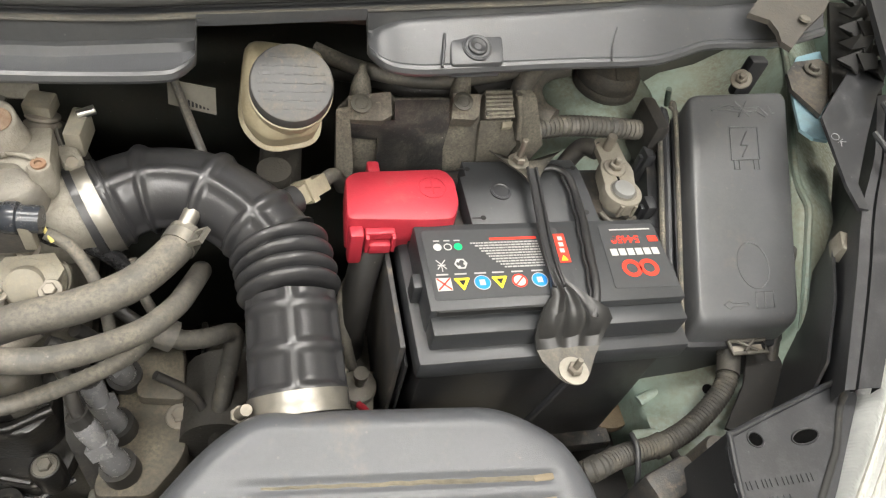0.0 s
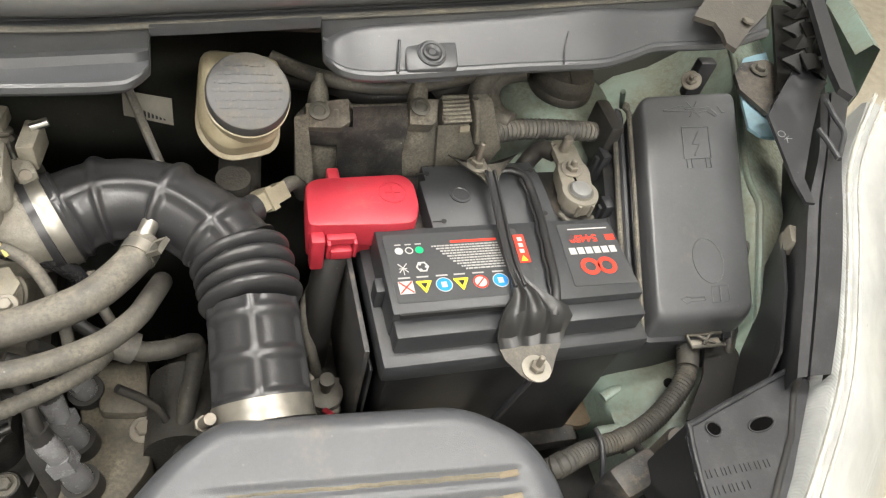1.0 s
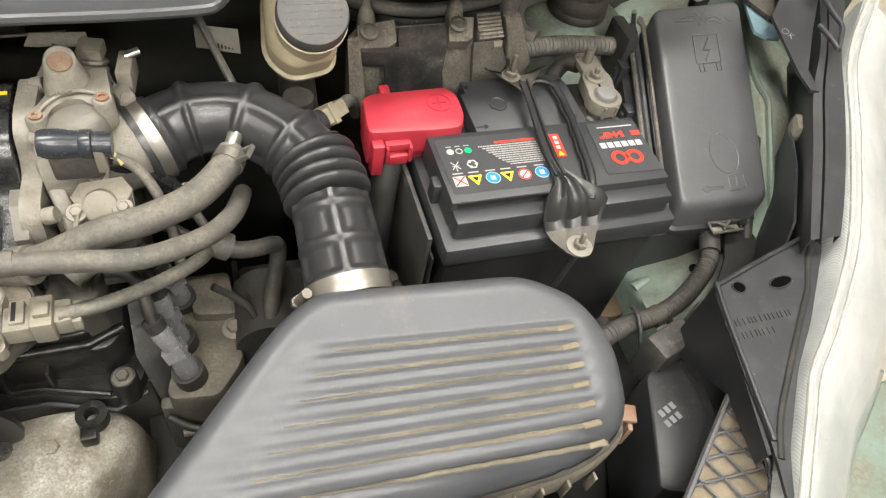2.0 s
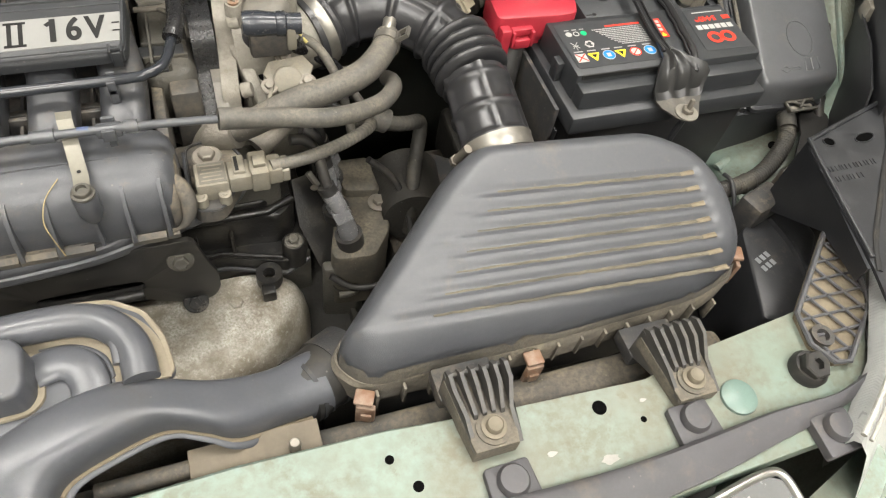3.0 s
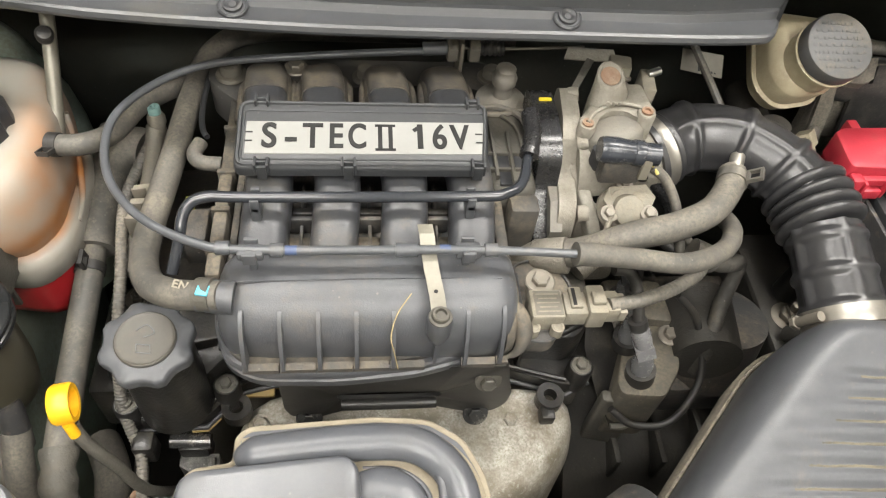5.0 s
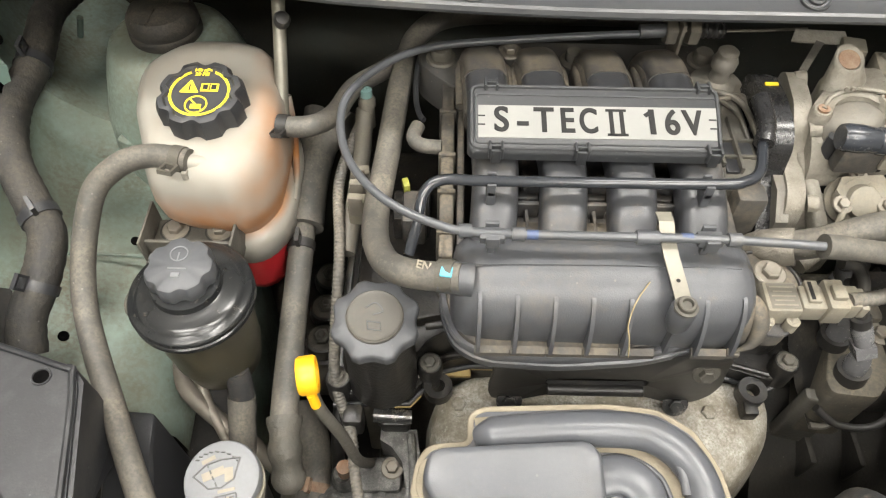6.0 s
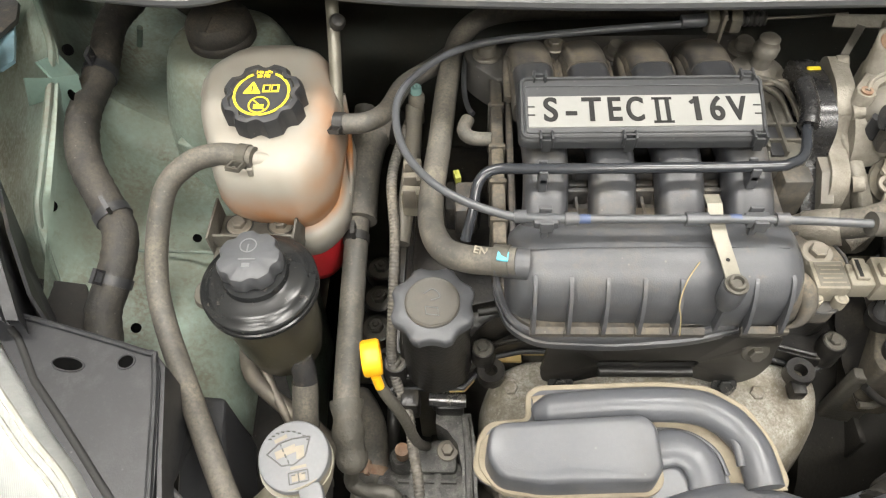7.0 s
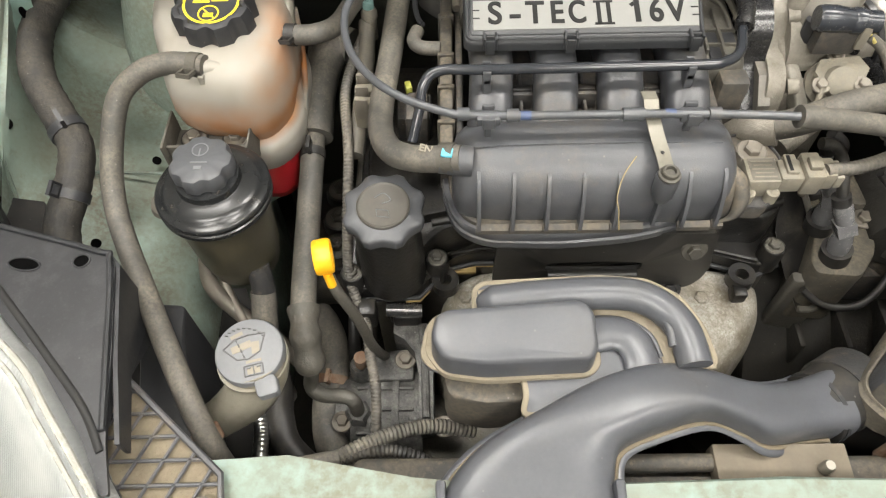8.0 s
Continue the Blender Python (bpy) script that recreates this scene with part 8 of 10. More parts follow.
# ---------------------------------------------------------------- tanks and caps beside the inner wing
def coolant_tank():
    c = thing("coolant_tank", (-0.35, 0.36, 0.62), "white translucent coolant tank with red coolant, stained brown", "tank")
    o = rounded([(-0.416, 0.425), (-0.412, 0.380), (-0.398, 0.348), (-0.384, 0.306), (-0.318, 0.299), (-0.299, 0.325), (-0.298, 0.400), (-0.315, 0.445), (-0.340, 0.456), (-0.385, 0.456)], 0.017, 4)
    low = rounded([(-0.398, 0.415), (-0.396, 0.375), (-0.391, 0.345), (-0.378, 0.310), (-0.318, 0.303), (-0.299, 0.330), (-0.298, 0.400), (-0.313, 0.438), (-0.338, 0.446), (-0.375, 0.446)], 0.017, 4)

    def level(d, z, k):
        a, b = inset(o, d), inset(low, d)
        return [(p.x * k + q.x * (1 - k), p.y * k + q.y * (1 - k), z) for p, q in zip(a, b)]
    part("tank", rings([level(0.002, 0.712, 0), level(-0.0035, 0.715, 0), level(-0.004, 0.734, 0), level(-0.0025, 0.7395, 0), level(0.001, 0.7415, 0.02), level(0.0045, 0.744, 0.08), level(0.002, 0.752, 0.35), level(-0.001, 0.762, 0.85), level(-0.002, 0.776, 1), level(-0.001, 0.792, 1), level(0.0012, 0.804, 1), level(0.0055, 0.8120, 1), level(0.013, 0.8172, 1), level(0.026, 0.8195, 1), level(0.036, 0.820, 1)]), TANK, c, "", 60)
    part("coolant", rings([level(0.026, 0.655, 0), level(0.010, 0.660, 0), level(0.004, 0.675, 0), level(0.0035, 0.7125, 0)]), RED_LIQUID, c, "red coolant showing through the tank", 60)
    part("neck", lathe([(0.024, 0.80), (0.024, 0.83)], (-0.349, 0.362, 0)), TANK, c)
    part("side_rim", tube([(-0.2985, 0.402, 0.800), (-0.2968, 0.392, 0.770), (-0.2968, 0.372, 0.742), (-0.2970, 0.350, 0.736)], 0.0026, sides=10), TANK, c)
    part("shoulder_tab", prism(rounded([(-0.419, 0.425), (-0.417, 0.402), (-0.404, 0.400), (-0.404, 0.428)], 0.003), 0.782, 0.800, 0.002), TANK, c)
    part("shoulder_tab", prism(rounded([(-0.404, 0.353), (-0.398, 0.342), (-0.389, 0.345), (-0.392, 0.357)], 0.003), 0.765, 0.785, 0.002), TANK, c)
    part("nipple_tab", box(-0.3560, -0.3515, 0.306, 0.311, 0.800, 0.815, 0.0008), CAST_PALE, c, "small metal clip tongue")
    part("front_bulge", lathe([(0.021, 0), (0.019, 0.004), (0.012, 0.0075), (0.001, 0.009)], (-0.343, 0.324, 0.794), (0.1, -0.75, 0.65), seg=28), TANK, c, "", 70)
    for p, q, r in (((-0.340, 0.318, 0.812), (-0.360, 0.317, 0.816), 0.006), ((-0.312, 0.366, 0.803), (-0.294, 0.366, 0.803), 0.006)):
        part("nipple", tube([p, q], r, sides=14, raw=True), TANK, c)
    tip = lambda bm: lean(bm, (-0.349, 0.362, 0.837), 6)
    cap = part("cap", tip(lathe([(0.028, 0.815), (0.0315, 0.818), (0.0315, 0.833), (0.029, 0.8385), (0.025, 0.839), (0.0238, 0.8372), (0.001, 0.8372)], (-0.349, 0.362, 0), seg=88, lobes=8, lobe=0.13)), BLACK, c, "black grip cap with yellow print")
    z = 0.8373
    part("printed_ring", tip(ring_flat(-0.349, 0.3625, z, 0.0215, 0.0019)), YELLOW_PRINT, cap, "yellow printed ring")
    part("printed_triangle", tip(tri(-0.3565, 0.3675, z, 0.0070)), YELLOW_PRINT, cap)
    part("printed_mark", tip(bar(-0.3565, 0.3668, z + 0.0003, 0.0009, 0.0055)), BLACK_PRINT, cap)
    part("printed_book", tip(bar(-0.3425, 0.3672, z, 0.0125, 0.0072)), YELLOW_PRINT, cap, "yellow printed book sign")
    part("printed_mark", tip(bar(-0.3425, 0.3672, z + 0.0003, 0.0008, 0.0060)), BLACK_PRINT, cap)
    for s in (-0.003, 0.003):
        part("printed_mark", tip(bar(-0.3425 + s, 0.3675, z + 0.0003, 0.0036, 0.0042)), BLACK_PRINT, cap)
    part("printed_ring", tip(ring_flat(-0.3495, 0.3515, z, 0.0080, 0.0011)), YELLOW_PRINT, cap)
    part("printed_mark", tip(bar(-0.3495, 0.3515, z, 0.015, 0.0011, turn=-45)), YELLOW_PRINT, cap)
    part("printed_mark", tip(bar(-0.3495, 0.3498, z, 0.0075, 0.0040)), YELLOW_PRINT, cap)
    part("ring_gap", tip(bar(-0.3495, 0.3825, z + 0.0004, 0.017, 0.0046)), BLACK, cap)
    for text, y in (("140 kPa", 0.3825), ("20 PSI", 0.3785)):
        lettering(text, 0.0040, pose(-0.3495, y, z + 0.0010 + (y - 0.362) * 0.105, 6, 0, 0), YELLOW_PRINT, cap, "pressure_print", 0.0001, 0.0002, "small yellow print")


def tank_material():
    m = mat("translucent_white_plastic", (0.300, 0.286, 0.254), 0.42, second=(0.268, 0.225, 0.172), scale=14, amount=0.35, grain=0.05, spec=0.35)
    nt = m.node_tree
    geo = nt.nodes.new("ShaderNodeNewGeometry")
    axes = nt.nodes.new("ShaderNodeSeparateXYZ")
    cloud = nt.nodes.new("ShaderNodeTexNoise")
    cloud.inputs["Scale"].default_value = 26.0
    cloud.inputs["Detail"].default_value = 4.0
    nt.links.new(geo.outputs["Position"], axes.inputs[0])
    nt.links.new(geo.outputs["Position"], cloud.inputs["Vector"])
    masks = []
    for axis, a, b, most in ((2, 0.797, 0.762, 1.0), (0, -0.328, -0.302, 0.6), (2, 0.7400, 0.7445, 1.0)):
        r = nt.nodes.new("ShaderNodeMapRange")
        r.inputs["From Min"].default_value, r.inputs["From Max"].default_value = a, b
        r.inputs["To Max"].default_value = most
        nt.links.new(axes.outputs[axis], r.inputs["Value"])
        masks.append(r.outputs["Result"])
    top = nt.nodes.new("ShaderNodeMath")
    top.operation = "MAXIMUM"
    nt.links.new(masks[0], top.inputs[0])
    nt.links.new(masks[1], top.inputs[1])
    part_fac = nt.nodes.new("ShaderNodeMath")
    part_fac.operation = "MULTIPLY"
    above = nt.nodes.new("ShaderNodeMath")
    above.operation = "MULTIPLY"
    nt.links.new(top.outputs[0], above.inputs[0])
    nt.links.new(masks[2], above.inputs[1])
    nt.links.new(above.outputs[0], part_fac.inputs[0])
    soft = nt.nodes.new("ShaderNodeMapRange")
    soft.inputs["From Min"].default_value, soft.inputs["From Max"].default_value = 0.25, 0.60
    nt.links.new(cloud.outputs["Fac"], soft.inputs["Value"])
    nt.links.new(soft.outputs["Result"], part_fac.inputs[1])
    stain = nt.nodes.new("ShaderNodeMix")
    stain.data_type = "RGBA"
    stain.inputs[7].default_value = (0.37, 0.155, 0.050, 1)
    nt.links.new(part_fac.outputs[0], stain.inputs[0])
    base = nt.nodes["Principled BSDF"].inputs["Base Color"]
    nt.links.new(base.links[0].from_socket, stain.inputs[6])
    nt.links.new(stain.outputs[2], base)
    bs = m.node_tree.nodes["Principled BSDF"]
    bs.inputs["Subsurface Weight"].default_value = 0.2
    bs.inputs["Subsurface Radius"].default_value = (0.008, 0.006, 0.005)
    return m


TANK = tank_material()
coolant_tank()


def steering_reservoir():
    r = thing("steering_fluid_reservoir", (-0.344, 0.236, 0.64), "black power steering reservoir with oily dust", "reservoir")
    c = (-0.344, 0.2365, 0)
    part("body", lathe([(0.014, 0.668), (0.022, 0.671), (0.029, 0.682), (0.033, 0.705), (0.0365, 0.768)], c, seg=44), TRANSDARK, r, "grimy translucent lower body", 60)
    part("shoulder", lathe([(0.0385, 0.7640), (0.0418, 0.7655), (0.0418, 0.7690), (0.0407, 0.7698), (0.0407, 0.7722), (0.0418, 0.7730), (0.0418, 0.7745), (0.0402, 0.7762), (0.0375, 0.7768), (0.0362, 0.7790), (0.0320, 0.7812), (0.0262, 0.7824), (0.0235, 0.7835), (0.0225, 0.788), (0.001, 0.788)], c, seg=56), DOME, r, "smooth black shoulder ring", 50)
    cap = part("cap", lathe([(0.0205, 0.785), (0.0225, 0.7875), (0.0228, 0.7970), (0.0214, 0.8002), (0.0190, 0.8012), (0.001, 0.8012)], (-0.346, 0.241, 0), seg=98, lobes=7, lobe=0.11), CAP_DARK, r, "grey-black grip cap")
    wheel = ring_flat(-0.347, 0.249, 0.8012, 0.0060, 0.0008, 0.0004)
    bar(-0.347, 0.247, 0.8012, 0.0010, 0.006, wheel, 0.0004)
    part("moulded_symbol", wheel, GREY_CAP, cap, "moulded steering wheel symbol")
    part("moulded_symbol", bar(-0.346, 0.2375, 0.8012, 0.012, 0.0009, None, 0.0004), GREY_CAP, cap)
    part("moulded_symbol", bar(-0.346, 0.2325, 0.8012, 0.0055, 0.0032, None, 0.0004), GREY_CAP, cap)
    part("bracket", box(-0.394, -0.328, 0.286, 0.289, 0.715, 0.762, 0.001), CAST_DARK, r, "dull steel bracket plate")
    part("bracket_top", box(-0.394, -0.328, 0.270, 0.318, 0.744, 0.748, 0.001), CAST_DARK, r)
    for x in (-0.394, -0.328):
        part("bracket_ear", box(x - 0.001, x + 0.001, 0.280, 0.32, 0.735, 0.768, 0.0005), CAST_DARK, r)
    for x in (-0.379, -0.345):
        part("bracket_bolt", bolt((x, 0.308, 0.748), 0.0058), STEEL_DULL, r, "zinc bolt on a rubber washer")
        part("bracket_washer", lathe([(0.0115, 0.746), (0.0115, 0.7485), (0.006, 0.749)], (x, 0.308, 0)), RUBBER_DARK, r)
    part("side_lug", lathe([(0.013, 0), (0.0135, 0.004), (0.011, 0.008), (0.005, 0.007), (0.001, 0.006)], (-0.392, 0.250, 0.735), (-0.2, -0.2, 1)), CAST_DARK, r)
    part("outlet", tube([(-0.327, 0.216, 0.70), (-0.3255, 0.210, 0.685), (-0.326, 0.20, 0.66)], 0.0095), BLACK_DUSTY, r, "square-lipped outlet stub")


DOME = mat("satin_black_reservoir", (0.017, 0.018, 0.019), 0.24, amount=0.3, dust=0.05, dust_scale=160, spec=0.5)
TRANSDARK = mat("oily_dark_translucent_plastic", (0.050, 0.046, 0.032), 0.32, dust=0.40, dust_colour=(0.14, 0.115, 0.065), dust_scale=24)
steering_reservoir()


def washer_filler():
    w = thing("washer_filler", (-0.31, 0.12, 0.62), "grey washer filler cap with a wiper symbol on its neck", "filler cap")
    at = (-0.311, 0.1255, 0.732)
    def tip(bm):
        for v in bm.verts:
            v.co.x, v.co.y = at[0] + (v.co.x - at[0]) * 0.885, at[1] + (v.co.y - at[1]) * 0.885
        return lean(bm, at, 6)
    cap = part("cap", tip(lathe([(0.0262, 0.7225), (0.0272, 0.7250), (0.0272, 0.7315), (0.0262, 0.7335), (0.0240, 0.7343), (0.001, 0.7345)], (-0.311, 0.1255, 0), seg=56)), GREY_CAP, w, "grey plastic lid")
    part("thumb_tab", tip(prism(rounded([(-0.306, 0.104), (-0.289, 0.108), (-0.284, 0.093), (-0.300, 0.088)], 0.004), 0.725, 0.7335, 0.002)), GREY_CAP, cap)
    z = 0.7347
    sym = None
    fan = [(-0.331, 0.1255), (-0.323, 0.134), (-0.313, 0.138), (-0.300, 0.140), (-0.302, 0.125), (-0.310, 0.1185), (-0.319, 0.1175), (-0.331, 0.1255)]
    for a, b in zip(fan, fan[1:]):
        sym = tube([(*a, z), (*b, z)], 0.0006, sym, 5, raw=True)
    for k in range(4):
        x, y = -0.3225 + 0.0026 * k, 0.1345 - 0.0042 * k
        sym = tube([(x, y, z), (x + 0.0014, y - 0.0024, z)], 0.0006, sym, 5, raw=True)
    for k in range(9):
        a = math.radians(160 - 15 * k)
        x, y = -0.314 + 0.017 * math.cos(a), 0.132 + 0.0125 * math.sin(a)
        sym = tube([(x - 0.0013, y - 0.0004 * k + 0.001, z), (x + 0.0013, y + 0.0008 - 0.0004 * k, z)], 0.0006, sym, 5, raw=True)
    for a, b in (((-0.313, 0.112), (-0.299, 0.1155)), ((-0.313, 0.112), (-0.311, 0.104)), ((-0.311, 0.104), (-0.297, 0.1075)), ((-0.299, 0.1155), (-0.297, 0.1075)), ((-0.306, 0.1138), (-0.304, 0.1058)), ((-0.3105, 0.1105), (-0.3075, 0.1112)), ((-0.303, 0.1122), (-0.300, 0.113))):
        sym = tube([(*a, z), (*b, z)], 0.0005, sym, 5, raw=True)
    part("wiper_symbol", tip(sym), SYMBOL, cap, "moulded wiper and book symbol")
    dirt = None
    for x, y, a, b, turn in ((-0.317, 0.128, 0.016, 0.006, 25), (-0.306, 0.128, 0.006, 0.010, 10), (-0.305, 0.1097, 0.010, 0.0055, 14), (-0.322, 0.1375, 0.010, 0.003, 30), (-0.306, 0.117, 0.012, 0.0022, 14)):
        dirt = bar(x, y, 0.7344, a, b, dirt, 0.0002, turn)
    part("settled_dust", tip(dirt), SAND, cap, "sandy dust in the moulded symbol")
    part("neck", tube([(-0.310, 0.125, 0.726), (-0.309, 0.121, 0.712), (-0.318, 0.113, 0.692), (-0.338, 0.105, 0.672), (-0.365, 0.098, 0.652), (-0.40, 0.090, 0.63)], lambda u: 0.0228 - 0.008 * min(1.0, u * 1.8), sides=24), NECK, w, "grimy translucent filler neck", 60)
    part("neck_rim", ring_flat(-0.311, 0.1245, 0.719, 0.0252, 0.004, 0.004), NECK, w)


SYMBOL = mat("moulded_grey", (0.115, 0.115, 0.115), 0.6, amount=0.4)
SAND = mat("sandy_dust", (0.27, 0.245, 0.195), 0.9, amount=0.4)
NECK = mat("grimy_translucent_plastic", (0.27, 0.25, 0.20), 0.5, dust=0.5, dust_colour=(0.17, 0.14, 0.10), dust_scale=16)
washer_filler()


# ---------------------------------------------------------------- hoses, pipes and wiring
YELLOW_TAG = mat("yellow_green_plastic", (0.32, 0.33, 0.06), 0.5, amount=0.4)
TAPE = mat("dusty_cloth_tape", (0.028, 0.027, 0.025), 0.7, dust=0.5, dust_colour=(0.105, 0.09, 0.068), dust_scale=30, bump=0.6, bump_scale=260)
STRAW = mat("dry_straw", (0.36, 0.28, 0.14), 0.7, amount=0.4)
BLUE_CABLE = mat("faded_blue_mark", (0.06, 0.085, 0.17), 0.5, amount=0.5)
BLUE_SPOT = mat("pale_blue_paint_spot", (0.12, 0.48, 0.62), 0.5, amount=0.3)
TEAL = mat("teal_plastic", (0.13, 0.22, 0.21), 0.5, amount=0.4)
CABLE = mat("grey_cable_sheath", (0.080, 0.084, 0.092), 0.30, amount=0.3, dust=0.12)


hose("overflow_hose", [(-0.351, 0.316, 0.817), (-0.380, 0.321, 0.816), (-0.404, 0.314, 0.811), (-0.423, 0.296, 0.793), (-0.4285, 0.244, 0.748), (-0.390, 0.165, 0.731), (-0.349, 0.091, 0.716), (-0.332, 0.062, 0.685), (-0.325, 0.055, 0.64)], 0.0085, RUBBER, "grey dusty rubber overflow hose from the coolant tank", clamps=(0.05,), ear=(0, -1, 0.3))
solo("hose_clamp", tube([(-0.3425, 0.0800, 0.7040), (-0.3390, 0.0740, 0.6970)], 0.0100, sides=18, raw=True), RUST, "rusty clamp on the overflow hose", "clamp")
hose("tank_hose", [(-0.300, 0.366, 0.803), (-0.278, 0.366, 0.803), (-0.262, 0.386, 0.796), (-0.250, 0.424, 0.79), (-0.225, 0.455, 0.785), (-0.20, 0.49, 0.78)], 0.0080, RUBBER, "grey rubber hose from the coolant tank to the engine", clamps=(0.05,), clamp_material=RUBBER_DARK, ear=(0, -1, 0.4))
hose("breather_hose", [(-0.163, 0.227, 0.813), (-0.196, 0.235, 0.805), (-0.215, 0.253, 0.796), (-0.223, 0.290, 0.788), (-0.218, 0.361, 0.788), (-0.212, 0.44, 0.79), (-0.200, 0.487, 0.795), (-0.165, 0.508, 0.80), (-0.08, 0.512, 0.80), (0.06, 0.51, 0.80)], 0.0095, RUBBER, "grey dusty rubber breather hose to the manifold")
hose("steering_hose", [(-0.292, 0.455, 0.735), (-0.294, 0.40, 0.718), (-0.293, 0.341, 0.705), (-0.292, 0.253, 0.690), (-0.290, 0.190, 0.682), (-0.286, 0.165, 0.676), (-0.284, 0.150, 0.66)], 0.0105, RUBBER, "grey dusty steering hose running down beside the engine", clamps=(0.37,), clamp_material=RUBBER_DARK)
solo("hose_sleeve", tube([(-0.262, 0.437, 0.728), (-0.274, 0.440, 0.728), (-0.286, 0.425, 0.724), (-0.292, 0.39, 0.716), (-0.2925, 0.345, 0.706)], 0.0165, sides=24), RUBBER, "thick grey foam sleeve on the steering hose", "sleeve")
solo("hose_crimp", tube([(-0.2895, 0.187, 0.682), (-0.288, 0.174, 0.679), (-0.2865, 0.163, 0.675), (-0.285, 0.152, 0.664), (-0.2845, 0.148, 0.655)], lambda u: 0.0122 - 0.0008 * u + 0.0011 * math.sin(u * 15 + 0.8), sides=24), CAST_DARK, "crimped steel collar on the steering hose", "collar")
hose("throttle_cable", [(0.058, 0.243, 0.832), (-0.012, 0.246, 0.833), (-0.142, 0.247, 0.833), (-0.179, 0.253, 0.833), (-0.215, 0.274, 0.833), (-0.239, 0.306, 0.833), (-0.248, 0.343, 0.833), (-0.243, 0.373, 0.833), (-0.219, 0.404, 0.833), (-0.185, 0.423, 0.833), (-0.128, 0.430, 0.835), (-0.06, 0.434, 0.838), (-0.013, 0.435, 0.840)], 0.0029, CABLE, "grey sheathed throttle cable looped round the manifold", "cable")
hose("vacuum_pipe", [(-0.197, 0.250, 0.805), (-0.192, 0.264, 0.820), (-0.188, 0.278, 0.833), (-0.176, 0.285, 0.838), (-0.144, 0.285, 0.838), (-0.006, 0.286, 0.838), (0.018, 0.289, 0.838), (0.030, 0.299, 0.838), (0.037, 0.322, 0.838)], 0.0037, PIPE_GLOSS, "shiny blue-black formed vacuum pipe across the intake runners", "pipe")
spout = hose("coolant_hose", [(0.205, 0.338, 0.808), (0.198, 0.323, 0.808), (0.176, 0.299, 0.808), (0.146, 0.286, 0.806), (0.115, 0.281, 0.802), (0.078, 0.279, 0.786), (0.05, 0.29, 0.77)], 0.0106, RUBBER, "thick grey dusty rubber hose from the intake elbow", clamps=(0.12,), clamp_material=CLAMP_STEEL, ear=(0.75, -0.35, 0.75))
part("nozzle", tube([(0.2030, 0.3340, 0.8115), (0.2065, 0.3410, 0.8145), (0.2090, 0.3470, 0.8160)], 0.0056, sides=18), CLAMP_STEEL, spout, "bright steel nozzle in the hose end")
hose("cable_sleeve", [(0.210, 0.345, 0.755), (0.205, 0.315, 0.778), (0.197, 0.291, 0.791), (0.178, 0.268, 0.801), (0.140, 0.247, 0.815), (0.10, 0.2455, 0.823), (0.060, 0.2440, 0.831)], 0.0072, RUBBER, "grey dusty sleeve carrying the throttle cable", "sleeve")
hose("sensor_wire", [(0.088, 0.230, 0.791), (0.115, 0.236, 0.788), (0.145, 0.250, 0.782), (0.170, 0.268, 0.775), (0.178, 0.285, 0.765), (0.172, 0.30, 0.75)], 0.0050, RUBBER, "grey taped wire conduit to the pressure sensor", "wire", ribs=0.0002, pitch=0.004)
hose("main_conduit", [(0.192, 0.289, 0.760), (0.201, 0.289, 0.755), (0.215, 0.294, 0.748), (0.229, 0.303, 0.738), (0.230, 0.300, 0.725), (0.223, 0.285, 0.700), (0.216, 0.263, 0.675), (0.213, 0.257, 0.640)], 0.0066, TAPE_BROWN, "dusty taped wiring conduit beside the gearbox", "wiring harness", ribs=0.0002, pitch=0.005)
hose("loop_wire", [(0.178, 0.284, 0.72), (0.204, 0.276, 0.69), (0.212, 0.243, 0.65), (0.185, 0.214, 0.63), (0.152, 0.212, 0.628), (0.130, 0.222, 0.64)], 0.0032, RUBBER_DARK, "thin dark wire loop in front of the coil", "wire")
hose("wing_harness", [(-0.528, 0.565, 0.780), (-0.537, 0.526, 0.780), (-0.530, 0.466, 0.775), (-0.530, 0.411, 0.772), (-0.517, 0.364, 0.765), (-0.492, 0.326, 0.752), (-0.478, 0.304, 0.742), (-0.479, 0.273, 0.728), (-0.486, 0.247, 0.715), (-0.484, 0.225, 0.700)], 0.0140, TAPE, "dark taped wiring harness on the inner wing", "wiring harness", clamps=(0.24, 0.60, 0.80), clamp_material=BLACK, ribs=0.0003, pitch=0.011)
hose("bonnet_stay", [(-0.303, 0.472, 0.892), (-0.303, 0.449, 0.862), (-0.302, 0.42, 0.83), (-0.302, 0.385, 0.79)], 0.0052, PALE_STEEL, "pale metal pipe rising behind the coolant tank", "pipe")
hose("return_pipe", [(-0.370, 0.232, 0.70), (-0.372, 0.215, 0.672), (-0.352, 0.200, 0.650), (-0.322, 0.183, 0.635), (-0.30, 0.17, 0.60)], 0.0068, STEEL_DULL, "bent steel steering return pipe", "pipe")
hose("pressure_pipe", [(-0.365, 0.240, 0.69), (-0.362, 0.218, 0.664), (-0.345, 0.190, 0.648), (-0.33, 0.170, 0.62)], 0.0042, STEEL_DULL, "thin bent steel pressure pipe", "pipe")
hose("feed_hose", [(-0.3262, 0.206, 0.675), (-0.327, 0.190, 0.655), (-0.328, 0.172, 0.62), (-0.326, 0.16, 0.56)], 0.0105, RUBBER, "grey rubber feed hose below the steering reservoir")
